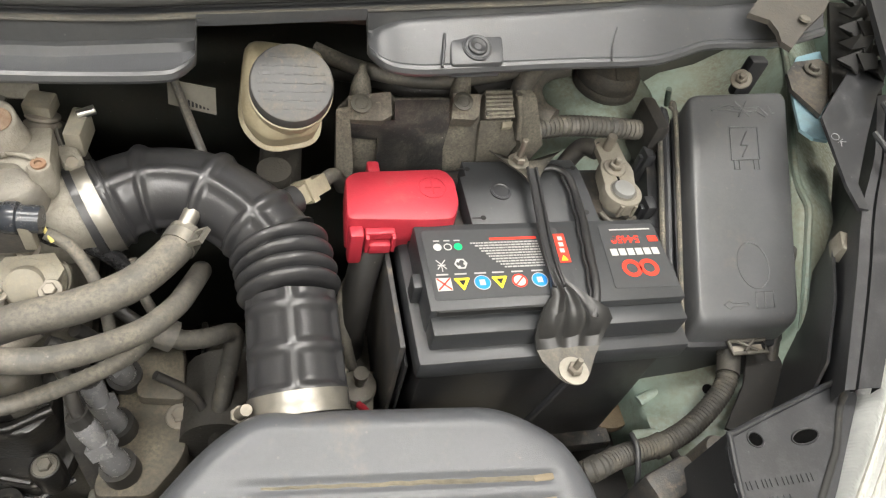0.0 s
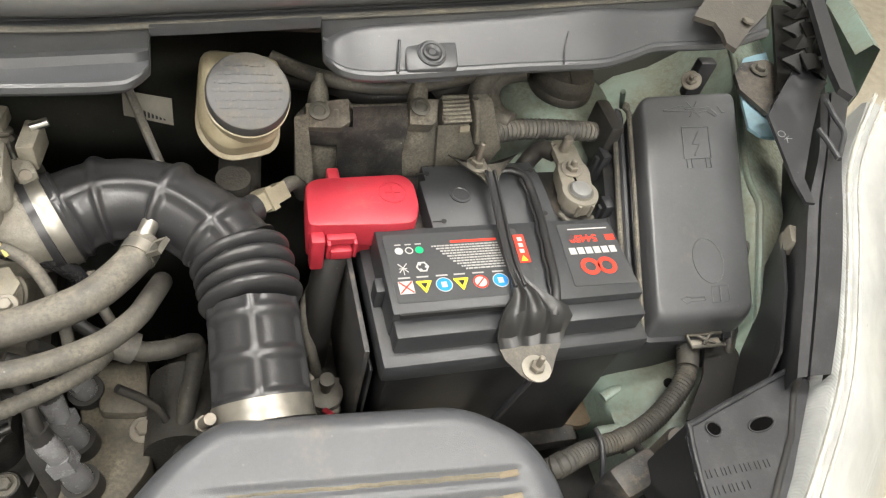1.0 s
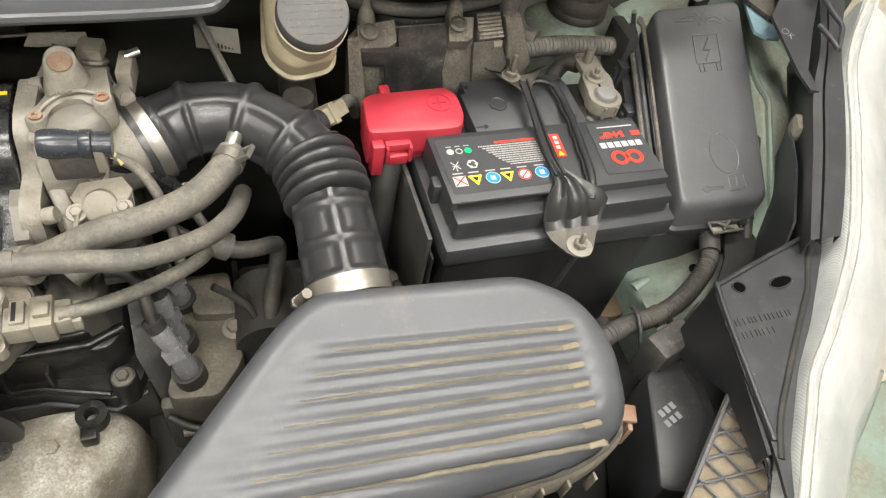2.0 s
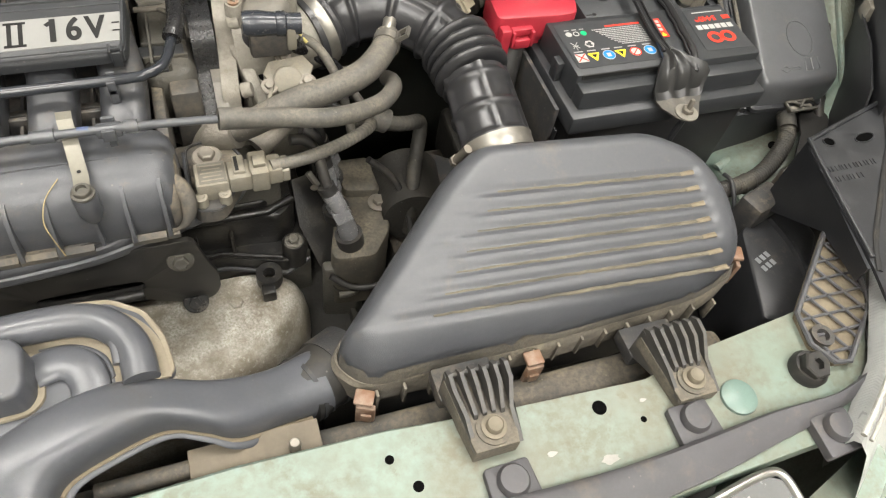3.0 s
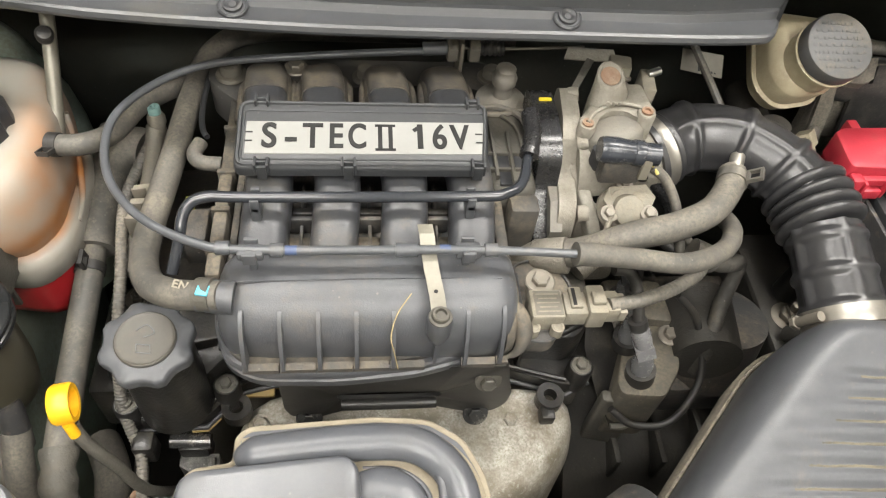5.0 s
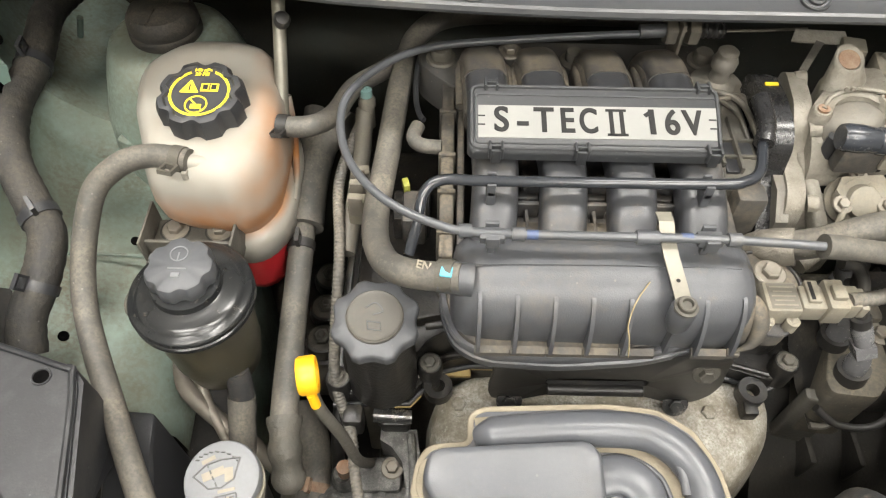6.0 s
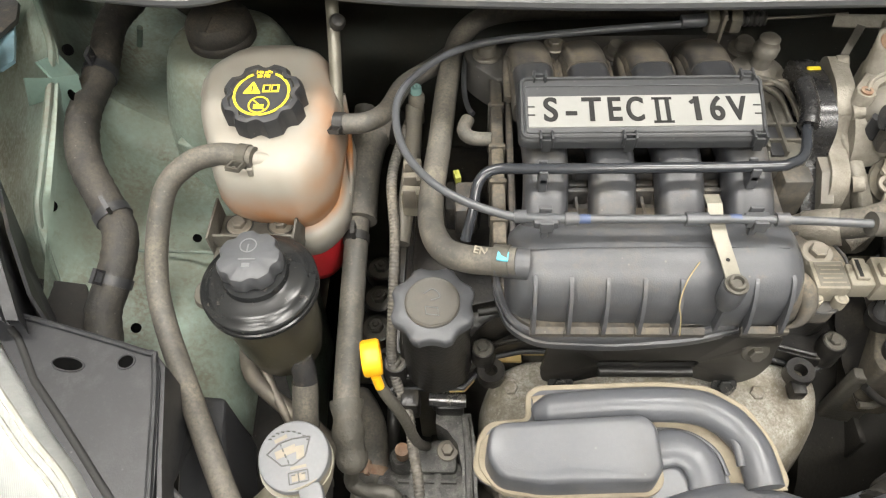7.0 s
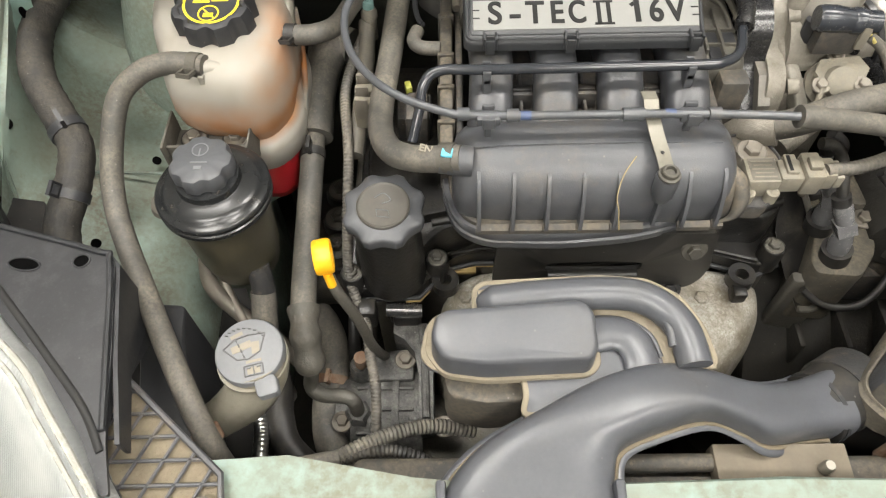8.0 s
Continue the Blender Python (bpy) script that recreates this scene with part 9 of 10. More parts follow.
hose("pump_hose", [(-0.300, 0.235, 0.575), (-0.292, 0.222, 0.58), (-0.284, 0.203, 0.58), (-0.281, 0.173, 0.575), (-0.284, 0.148, 0.570), (-0.281, 0.120, 0.565), (-0.270, 0.097, 0.56), (-0.255, 0.08, 0.54)], 0.0145, RUBBER, "bulky grey lower hose beside the pump", clamps=(0.46,), clamp_material=RUST)
hose("radiator_conduit", [(-0.300, 0.048, 0.705), (-0.270, 0.058, 0.695), (-0.250, 0.063, 0.692)], 0.0065, RUBBER, "grey taped conduit along the front panel", "wiring harness")
hose("fan_wire", [(-0.252, 0.063, 0.692), (-0.221, 0.081, 0.683), (-0.189, 0.092, 0.673), (-0.155, 0.092, 0.662)], 0.0052, RUBBER, "grey corrugated conduit to the fan", "wiring harness", ribs=0.0006, pitch=0.0032)
hose("lamp_wire", [(-0.252, 0.062, 0.690), (-0.22, 0.071, 0.683), (-0.195, 0.068, 0.674), (-0.176, 0.060, 0.66)], 0.0046, RUBBER_DARK, "dark corrugated lamp wire", "wiring harness", ribs=0.0006, pitch=0.0032)
hose("rail_wire", [(-0.243, 0.42, 0.765), (-0.254, 0.385, 0.757), (-0.259, 0.350, 0.752), (-0.254, 0.300, 0.742), (-0.255, 0.255, 0.715), (-0.258, 0.226, 0.67), (-0.250, 0.205, 0.645), (-0.244, 0.190, 0.642), (-0.240, 0.165, 0.640), (-0.234, 0.135, 0.635), (-0.234, 0.105, 0.62), (-0.237, 0.085, 0.60)], 0.0042, RUBBER, "dusty grey wire down the engine's end", "wire", ribs=0.0004, pitch=0.003)
hose("pump_pipe", [(-0.2855, 0.158, 0.655), (-0.288, 0.150, 0.635), (-0.289, 0.143, 0.622), (-0.279, 0.138, 0.618), (-0.262, 0.137, 0.618), (-0.2545, 0.134, 0.612), (-0.2535, 0.133, 0.585)], 0.0062, CAST_DARK, "bent dark steel pipe into the pump", "pipe")
solo("wire_guide", box(-0.252, -0.236, 0.196, 0.212, 0.625, 0.652, 0.003), OILY, "black plastic wire guide below the dipstick", "clip")
hose("air_pipe", [(-0.34, 0.135, 0.60), (-0.331, 0.115, 0.605), (-0.327, 0.085, 0.612), (-0.325, 0.06, 0.60)], 0.006, STEEL, "bright crimped air-conditioning pipe", "pipe", ribs=0.0005, pitch=0.004)
hose("drain_hose", [(-0.327, 0.165, 0.60), (-0.321, 0.145, 0.60), (-0.319, 0.127, 0.60), (-0.311, 0.104, 0.595), (-0.290, 0.085, 0.585), (-0.265, 0.07, 0.57)], 0.0125, RUBBER_DARK, "dark drain hose behind the front panel")
hose("inner_cable", [(-0.005, 0.4355, 0.8425), (0.05, 0.437, 0.8425), (0.102, 0.447, 0.838)], 0.0011, STEEL_DULL, "bare steel end of the throttle cable", "cable")


def cable_adjuster():
    c = thing("cable_adjuster", (0.0, 0.435, 0.80), "zinc adjuster nuts of the throttle cable on their bracket", "adjuster")
    part("bracket", box(-0.002, 0.001, 0.424, 0.447, 0.80, 0.855, 0.001), STEEL_DULL, c)
    for x in (-0.011, 0.006):
        part("nut", lathe([(0.010, 0), (0.0108, 0.001), (0.0108, 0.007), (0.010, 0.008)], (x, 0.4355, 0.8425), (1, 0, 0), seg=6), RAIL, c)
    part("sheath", tube([(-0.03, 0.435, 0.8415), (-0.008, 0.4355, 0.8425)], 0.0052), CABLE, c)
    part("boot", tube([(0.014, 0.436, 0.8425), (0.034, 0.4365, 0.8425)], 0.0055, ribs=0.0007, pitch=0.004), RUBBER_DARK, c)
    part("guide_screw", bolt((-0.127, 0.427, 0.826), 0.0055), STEEL_DULL, c)
    part("guide", box(-0.136, -0.118, 0.421, 0.436, 0.816, 0.826, 0.002), BLACK_DUSTY, c)


cable_adjuster()


def fuel_rail():
    r = thing("fuel_rail", (-0.24, 0.33, 0.68), "dusty cream fuel rail end with a teal cap", "fuel rail")
    part("rail", tube([(-0.243, 0.420, 0.770), (-0.243, 0.378, 0.754), (-0.250, 0.30, 0.733)], 0.0072), RAIL, r)
    part("cap", lathe([(0.0048, 0), (0.005, 0.005), (0.0045, 0.0065), (0.0022, 0.0068), (0.001, 0.004)], (-0.240, 0.420, 0.785), (0, 0.1, 1)), TEAL, r, "teal plastic cap")
    part("holder", lathe([(0.0058, -0.03), (0.0060, -0.010), (0.0072, -0.009), (0.0072, -0.004), (0.0055, 0)], (-0.240, 0.420, 0.785), (0, 0.1, 1)), RAIL, r)
    part("elbow", tube([(-0.196, 0.372, 0.80), (-0.199, 0.36, 0.80), (-0.193, 0.352, 0.80), (-0.178, 0.350, 0.80)], 0.0055), RUBBER, r, "small rubber elbow")
    part("black_plug", box(-0.206, -0.188, 0.30, 0.33, 0.745, 0.775, 0.003), BLACK_DUSTY, r)
    part("yellow_tag", box(-0.207, -0.202, 0.334, 0.343, 0.766, 0.774, 0.0008, turn=15), YELLOW_TAG, r, "small yellow-green tag")


fuel_rail()
clip = thing("hose_clip", (-0.172, 0.229, 0.805), "grey hose clip with a pale blue paint spot", "clip")
part("band", tube([(-0.1675, 0.2283, 0.8124), (-0.1775, 0.2303, 0.8102)], 0.0106, sides=20, raw=True), CAST_DARK, clip)
part("paint_spot", box(-0.1765, -0.1690, 0.2225, 0.2300, 0.8195, 0.8215, 0.0006, turn=-10), BLUE_SPOT, clip, "pale blue paint spot")
lettering("EN", 0.0075, pose(-0.187, 0.2320, 0.8182, 8, 8, -12), SAND, clip, "hose_print", 0.0002, 0.0002, "worn yellow print")


def pump_cluster():
    p = thing("steering_pump", (-0.23, 0.18, 0.18), "speckled cast compressor and bracket low beside the engine", "pump")
    body = part("housing", tube([(-0.262, 0.145, 0.548), (-0.200, 0.147, 0.548)], 0.042, sides=32), ALU, p, "speckled grey cast housing", 50)
    for x in (-0.243, -0.222):
        part("housing_band", tube([(x - 0.003, 0.146, 0.548), (x + 0.003, 0.146, 0.548)], 0.0445, sides=32), ALU, body)
    for y in (0.118, 0.136, 0.155, 0.172):
        part("casting_rib", box(-0.256, -0.206, y - 0.0015, y + 0.0015, 0.575, 0.596 - abs(y - 0.146) * 0.5, 0.001), ALU, body)
    part("shoulder", prism(rounded([(-0.250, 0.162), (-0.249, 0.180), (-0.236, 0.190), (-0.213, 0.193), (-0.206, 0.180), (-0.206, 0.162)], 0.005), 0.545, 0.592, 0.004), ALU, p)
    part("end_cover", tube([(-0.274, 0.150, 0.552), (-0.261, 0.149, 0.552)], 0.034, sides=28), ALU, p)
    part("port", lathe([(0.010, 0.575), (0.0095, 0.603), (0.0075, 0.606), (0.006, 0.603), (0.001, 0.600)], (-0.253, 0.171, 0), seg=24), ALU, p, "round cast port")
    part("port", lathe([(0.0062, 0.600), (0.0060, 0.614)], (-0.2515, 0.174, 0), seg=20), RUST, p)
    part("union_nut", lathe([(0.0115, 0.570), (0.0115, 0.592), (0.009, 0.595)], (-0.2535, 0.133, 0), seg=6), ALU, p, "hexagon pipe union")
    part("bracket", plate3([(-0.224, 0.207, 0.612), (-0.194, 0.207, 0.612), (-0.189, 0.175, 0.610), (-0.188, 0.118, 0.606), (-0.200, 0.116, 0.606), (-0.201, 0.160, 0.610), (-0.205, 0.180, 0.612), (-0.214, 0.192, 0.612), (-0.224, 0.198, 0.612)], 0.035), ALU, p, "speckled cast bracket arm")
    part("bracket_rib", tube([(-0.199, 0.203, 0.613), (-0.196, 0.175, 0.611), (-0.194, 0.122, 0.607)], 0.0035, sides=8), ALU, p)
    for x, y, z in ((-0.214, 0.181, 0.592), (-0.180, 0.122, 0.585), (-0.268, 0.128, 0.582)):
        part("bolt", bolt((x, y, z), 0.0055), STEEL_DULL, p)
    part("alternator", tube([(-0.20, 0.125, 0.50), (-0.12, 0.125, 0.50)], 0.055, sides=32), CAST_DARK, p, "grimy alternator body")
    part("post", box(-0.25, -0.20, 0.16, 0.20, 0.18, 0.52, 0.004), SHADE_DARK, p)
    for y in (0.359, 0.324, 0.291):
        part("mount_lobe", lathe([(0.0165, 0.56), (0.0165, 0.605), (0.0150, 0.612), (0.011, 0.613)], (-0.2825, y, 0), seg=28), OILY, p)
        part("mount_nut", bolt((-0.2825, y, 0.612), 0.0075, stud=0.008), CAST_DARK, p)
    part("mount_arm", box(-0.315, -0.262, 0.27, 0.38, 0.53, 0.60, 0.006), OILY, p)
    part("belt", tube([(-0.265, 0.20, 0.40), (-0.265, 0.20, 0.56), (-0.265, 0.30, 0.56), (-0.265, 0.30, 0.40)], 0.006, flat=1.5), RUBBER_DARK, p, "black rubber drive belt")
    part("sensor_block", box(-0.228, -0.202, 0.212, 0.226, 0.600, 0.622, 0.004), OILY, p)


ALU = mat("speckled_cast_aluminium", (0.085, 0.084, 0.080), 0.5, 0.25, dust=0.42, dust_scale=95, dust_colour=(0.34, 0.33, 0.31), bump=0.8, bump_scale=420)
pump_cluster()


def gearbox():
    g = thing("gearbox", (0.25, 0.30, 0.18), "gearbox with bolted cast ribs, darkened for shade deep in the bay", "gearbox")
    part("casing", tube([(0.11, 0.30, 0.43), (0.20, 0.30, 0.43), (0.34, 0.31, 0.42), (0.44, 0.31, 0.40)], lambda u: 0.15 - 0.04 * u, sides=28), GEAR, g)
    part("sump", box(0.13, 0.50, 0.18, 0.46, 0.18, 0.42, 0.012), SHADE_DARK, g)
    for k in range(6):
        part("rib", box(0.15 + k * 0.045, 0.156 + k * 0.045, 0.20, 0.42, 0.52, 0.572 - k * 0.004, 0.002), GEAR, g)
    part("mount", tube([(0.245, 0.285, 0.60), (0.245, 0.30, 0.66)], 0.042, sides=28), BLACK_DUSTY, g, "black rubber gearbox mount")
    part("mount_plate", box(0.20, 0.33, 0.25, 0.38, 0.565, 0.612, 0.006), BLACK_DUSTY, g)
    part("mount_arm", prism(rounded([(0.285, 0.23), (0.335, 0.22), (0.34, 0.40), (0.29, 0.40)], 0.01), 0.60, 0.655, 0.006), GEAR, g, "dusty cast mount arm")
    part("selector", tube([(0.30, 0.28, 0.66), (0.315, 0.25, 0.685), (0.318, 0.215, 0.68)], 0.007), GEAR, g)
    part("mount_bolt", bolt((0.312, 0.30, 0.655), 0.009, stud=0.02), STEEL_DULL, g)
    part("red_clip", tube([(0.318, 0.262, 0.690), (0.322, 0.252, 0.697), (0.326, 0.240, 0.690), (0.322, 0.236, 0.680)], 0.0028, sides=10), RED, g, "small red plastic clip")
    part("end_shell", tube([(0.225, 0.315, 0.655), (0.218, 0.255, 0.66)], lambda u: 0.034 - 0.004 * u, sides=28), GEAR, g, "dusty curved casting below the intake hose")


gearbox()
clutter = thing("gearbox_breather", (0.325, 0.27, 0.62), "grey breather valve with dusty lines beside the battery tray", "valve")
part("body", lathe([(0.013, 0.62), (0.0135, 0.655), (0.010, 0.660), (0.010, 0.668), (0.014, 0.669), (0.014, 0.675), (0.008, 0.679), (0.001, 0.680)], (0.322, 0.285, 0), seg=24), ALU_GREY, clutter)
part("stem", lathe([(0.004, 0.675), (0.004, 0.690), (0.006, 0.691), (0.006, 0.696), (0.001, 0.697)], (0.322, 0.285, 0), seg=16), CAST_DARK, clutter)
part("line", tube([(0.322, 0.295, 0.66), (0.312, 0.315, 0.70), (0.309, 0.33, 0.73), (0.318, 0.345, 0.74)], 0.0045, sides=10), RUBBER, clutter, "dusty rubber line")
part("line", tube([(0.327, 0.275, 0.655), (0.334, 0.255, 0.66), (0.330, 0.235, 0.655), (0.320, 0.22, 0.64)], 0.0032, sides=10), RUBBER_DARK, clutter)
part("bracket", plate3([(0.305, 0.262, 0.668), (0.330, 0.258, 0.668), (0.336, 0.300, 0.668), (0.308, 0.305, 0.668)], 0.003), STEEL_DULL, clutter, "dull steel bracket plate")
for k in range(3):
    part("wire", tube([(0.312 + k * 0.006, 0.235, 0.66), (0.318 + k * 0.006, 0.225, 0.672), (0.330 + k * 0.004, 0.220, 0.668), (0.338, 0.23 - k * 0.004, 0.655)], 0.0022, sides=8), RUBBER_DARK, clutter)


def coil_pack():
    c = thing("ignition_coil", (0.165, 0.25, 0.60), "dusty ignition coil with shiny plug boots and grey leads", "ignition coil")
    part("block", prism(rounded([(0.141, 0.341), (0.191, 0.340), (0.194, 0.254), (0.189, 0.243), (0.171, 0.221), (0.135, 0.225), (0.133, 0.235), (0.146, 0.275)], 0.006), 0.585, 0.662, 0.004), COILMAT, c, "dust-brown coil block")
    part("upper_half", prism(rounded([(0.156, 0.330), (0.191, 0.331), (0.193, 0.287), (0.159, 0.292)], 0.006), 0.655, 0.672, 0.003), COILMAT, c)
    part("side_face", prism(rounded([(0.126, 0.241), (0.166, 0.232), (0.156, 0.223), (0.125, 0.230)], 0.004), 0.56, 0.64, 0.003), CAST_DARK, c)
    part("mount_bolt", bolt((0.189, 0.278, 0.664), 0.006), STEEL_DULL, c)
    for base, bend, tip in (((0.151, 0.241, 0.672), (0.146, 0.243, 0.700), (0.136, 0.253, 0.724)), ((0.147, 0.272, 0.672), (0.143, 0.272, 0.700), (0.138, 0.281, 0.726)), ((0.150, 0.311, 0.672), (0.148, 0.306, 0.700), (0.141, 0.306, 0.726))):
        base, bend, tip = Vector(base), Vector(bend), Vector(tip)
        boot = part("plug_boot", tube([base, bend, tip], lambda u: 0.0086 - 0.0020 * u + 0.0010 * math.sin(u * 9), sides=16, n=8), BOOT, c, "shiny grey plug boot", 50)
        part("boot_foot", tube([base - (bend - base) * 0.35, base + (bend - base) * 0.12], 0.0125, sides=20), RUBBER_DARK, boot, "dark ribbed boot foot")
        d = (tip - bend).normalized()
        part("boot_clip", tube([bend - d * 0.003, bend + d * 0.008], 0.0104, sides=4, raw=True), BOOT, boot)
        part("boot_collar", tube([tip - d * 0.002, tip + d * 0.006], 0.0075, sides=14, raw=True), RUBBER_DARK, boot)
    part("plug_lead", tube([(0.136, 0.253, 0.724), (0.133, 0.260, 0.738), (0.130, 0.272, 0.752), (0.122, 0.278, 0.762), (0.110, 0.278, 0.765)], 0.0046), RUBBER_DARK, c)
    part("plug_lead", tube([(0.138, 0.281, 0.726), (0.136, 0.284, 0.742), (0.133, 0.286, 0.755), (0.121, 0.288, 0.765)], 0.0046), RUBBER_DARK, c)
    part("plug_lead", tube([(0.141, 0.306, 0.726), (0.139, 0.305, 0.742), (0.133, 0.302, 0.755)], 0.0046), RUBBER_DARK, c)
    out = [(0.112, 0.300, 0.690), (0.128, 0.304, 0.690), (0.142, 0.286, 0.665), (0.150, 0.258, 0.640), (0.163, 0.240, 0.612), (0.152, 0.222, 0.606), (0.138, 0.220, 0.606), (0.124, 0.246, 0.630), (0.112, 0.270, 0.660)]
    bracket = part("bracket", plate3(out, 0.003, None, (0.4, 0, -1)), OILY, c, "dark sheet bracket")
    part("bracket_edge", tube([(0.128, 0.304, 0.692), (0.142, 0.286, 0.668), (0.151, 0.258, 0.643), (0.1645, 0.240, 0.615), (0.160, 0.226, 0.610), (0.150, 0.220, 0.608), (0.138, 0.220, 0.608)], 0.0032, sides=8), ALU_GREY, bracket, "folded grey edge")
    part("bracket_hole", lathe([(0.0050, 0), (0.0050, 0.001), (0.001, 0.001)], (0.1475, 0.2350, 0.6175), (0.2, -0.3, 1)), HOLE, bracket)
    part("bracket_spot", disc(0.131, 0.292, 0.6835, 0.0035), STEEL_DULL, bracket)


COILMAT = mat("dust_brown_coil", (0.058, 0.052, 0.042), 0.7, dust=0.6, dust_colour=(0.165, 0.142, 0.10), dust_scale=26, bump=0.3)
BOOT = mat("shiny_grey_rubber", (0.17, 0.17, 0.175), 0.22, dust=0.3, dust_scale=70, dust_colour=(0.12, 0.11, 0.09))
coil_pack()


def head_end():
    """Dusty castings between throttle and cam cover."""
    h = thing("water_outlet", (0.06, 0.30, 0.62), "dust-covered cast water outlet behind the manifold's end", "casting")
    part("housing", box(0.045, 0.100, 0.275, 0.385, 0.63, 0.735, 0.010, seg=3), CAST_DARK, h)
    part("pipe_stub", tube([(0.070, 0.279, 0.782), (0.055, 0.285, 0.772), (0.045, 0.30, 0.74)], 0.0135, sides=20), CAST, h)
    part("arm", prism(rounded([(0.018, 0.325), (0.030, 0.338), (0.105, 0.328), (0.105, 0.305), (0.035, 0.31)], 0.006), 0.735, 0.75, 0.003), CAST, h, "flat cast arm")
    for x, y in ((0.026, 0.329), (0.060, 0.318)):
        part("bolt", bolt((x, y, 0.75), 0.0055), CAST_DARK, h)
    part("stub", tube([(0.085, 0.288, 0.75), (0.11, 0.305, 0.76)], 0.010), CAST, h)


head_end()


def radiator():
    r = thing("radiator", (0.05, 0.05, 0.18), "radiator with a dusty brown plastic top tank", "radiator")
    part("core", box(-0.22, 0.40, 0.030, 0.055, 0.18, 0.665, 0.002), SHADE_DARK, r)
    part("top_tank", box(-0.24, 0.42, 0.022, 0.062, 0.662, 0.702, 0.008, seg=3), SEAM_PLASTIC, r, "dusty plastic top tank")
    part("card", box(-0.002, 0.084, 0.034, 0.064, 0.7005, 0.716, 0.001), CARD, r, "brown dusty shroud plate")
    part("stay", tube([(-0.06, 0.054, 0.708), (0.0, 0.054, 0.708)], 0.006), SEAM_PLASTIC, r)
    part("vent_screw", lathe([(0.004, 0.715), (0.004, 0.724), (0.003, 0.726)], (0.066, 0.047, 0), seg=12), WHITE_STEEL, r)


CARD = mat("brown_grey_card", (0.17, 0.145, 0.11), 0.8, dust=0.3)
radiator()


# ---------------------------------------------------------------- fittings on the front panel
CHIP = mat("bare_primer", (0.33, 0.32, 0.29), 0.6, amount=0.4)
SAGE_PALE = mat("pale_sage_paint", (0.16, 0.235, 0.205), 0.35, amount=0.4, dust=0.3)


def panel_hole(x, y, r):
    solo("panel_hole", lathe([(r, -0.0006), (r, 0.0004), (0.0004, 0.0004)], (x, y, 0.7450), seg=20), HOLE, "dark round hole drilled in the front panel", "hole", "front panel holes")


for x, y, r in ((0.269, 0.009, 0.0052), (0.296, -0.007, 0.0022), (0.120, 0.013, 0.0030), (0.133, -0.008, 0.0036)):
    panel_hole(x, y, r)


def stop_nut(x, y):
    n = thing("bonnet_stop", (x, y, 0.745), "black rubber bonnet stop with a hexagon head", "bonnet stop")
    part("base", lathe([(0.014, 0.745), (0.0145, 0.750), (0.012, 0.754)], (x, y, 0)), RUBBER_DARK, n)
    part("head", lathe([(0.0105, 0.0), (0.0112, 0.001), (0.0112, 0.0085), (0.0100, 0.0098), (0.0046, 0.0098), (0.0042, 0.005), (0.001, 0.005)], (x, y, 0.751), (0.05, -0.2, 1), seg=6), RUBBER_DARK, n)


stop_nut(0.436, -0.006)
plug = thing("panel_plug", (0.372, -0.011, 0.745), "painted round plug in the front panel", "plug")
part("disc", lathe([(0.0135, 0.7452), (0.0132, 0.7475), (0.010, 0.7488), (0.001, 0.7492)], (0.372, -0.011, 0), seg=28), SAGE_PALE, plug)
for x, y, r in ((0.261, -0.026, 0.0045), (0.224, -0.012, 0.0025), (0.302, 0.006, 0.0018)):
    o = [(x + r * (1 + 0.18 * math.sin(5 * a + x * 90)) * math.cos(a) * 1.4, y + 0.7 * r * (1 + 0.2 * math.cos(3 * a)) * math.sin(a)) for a in (math.tau * k / 14 for k in range(14))]
    solo("paint_chip", prism(o, 0.7448, 0.7454, 0.0), CHIP, "pale patch where paint has flaked off the panel", "paint chip", "paint chips")


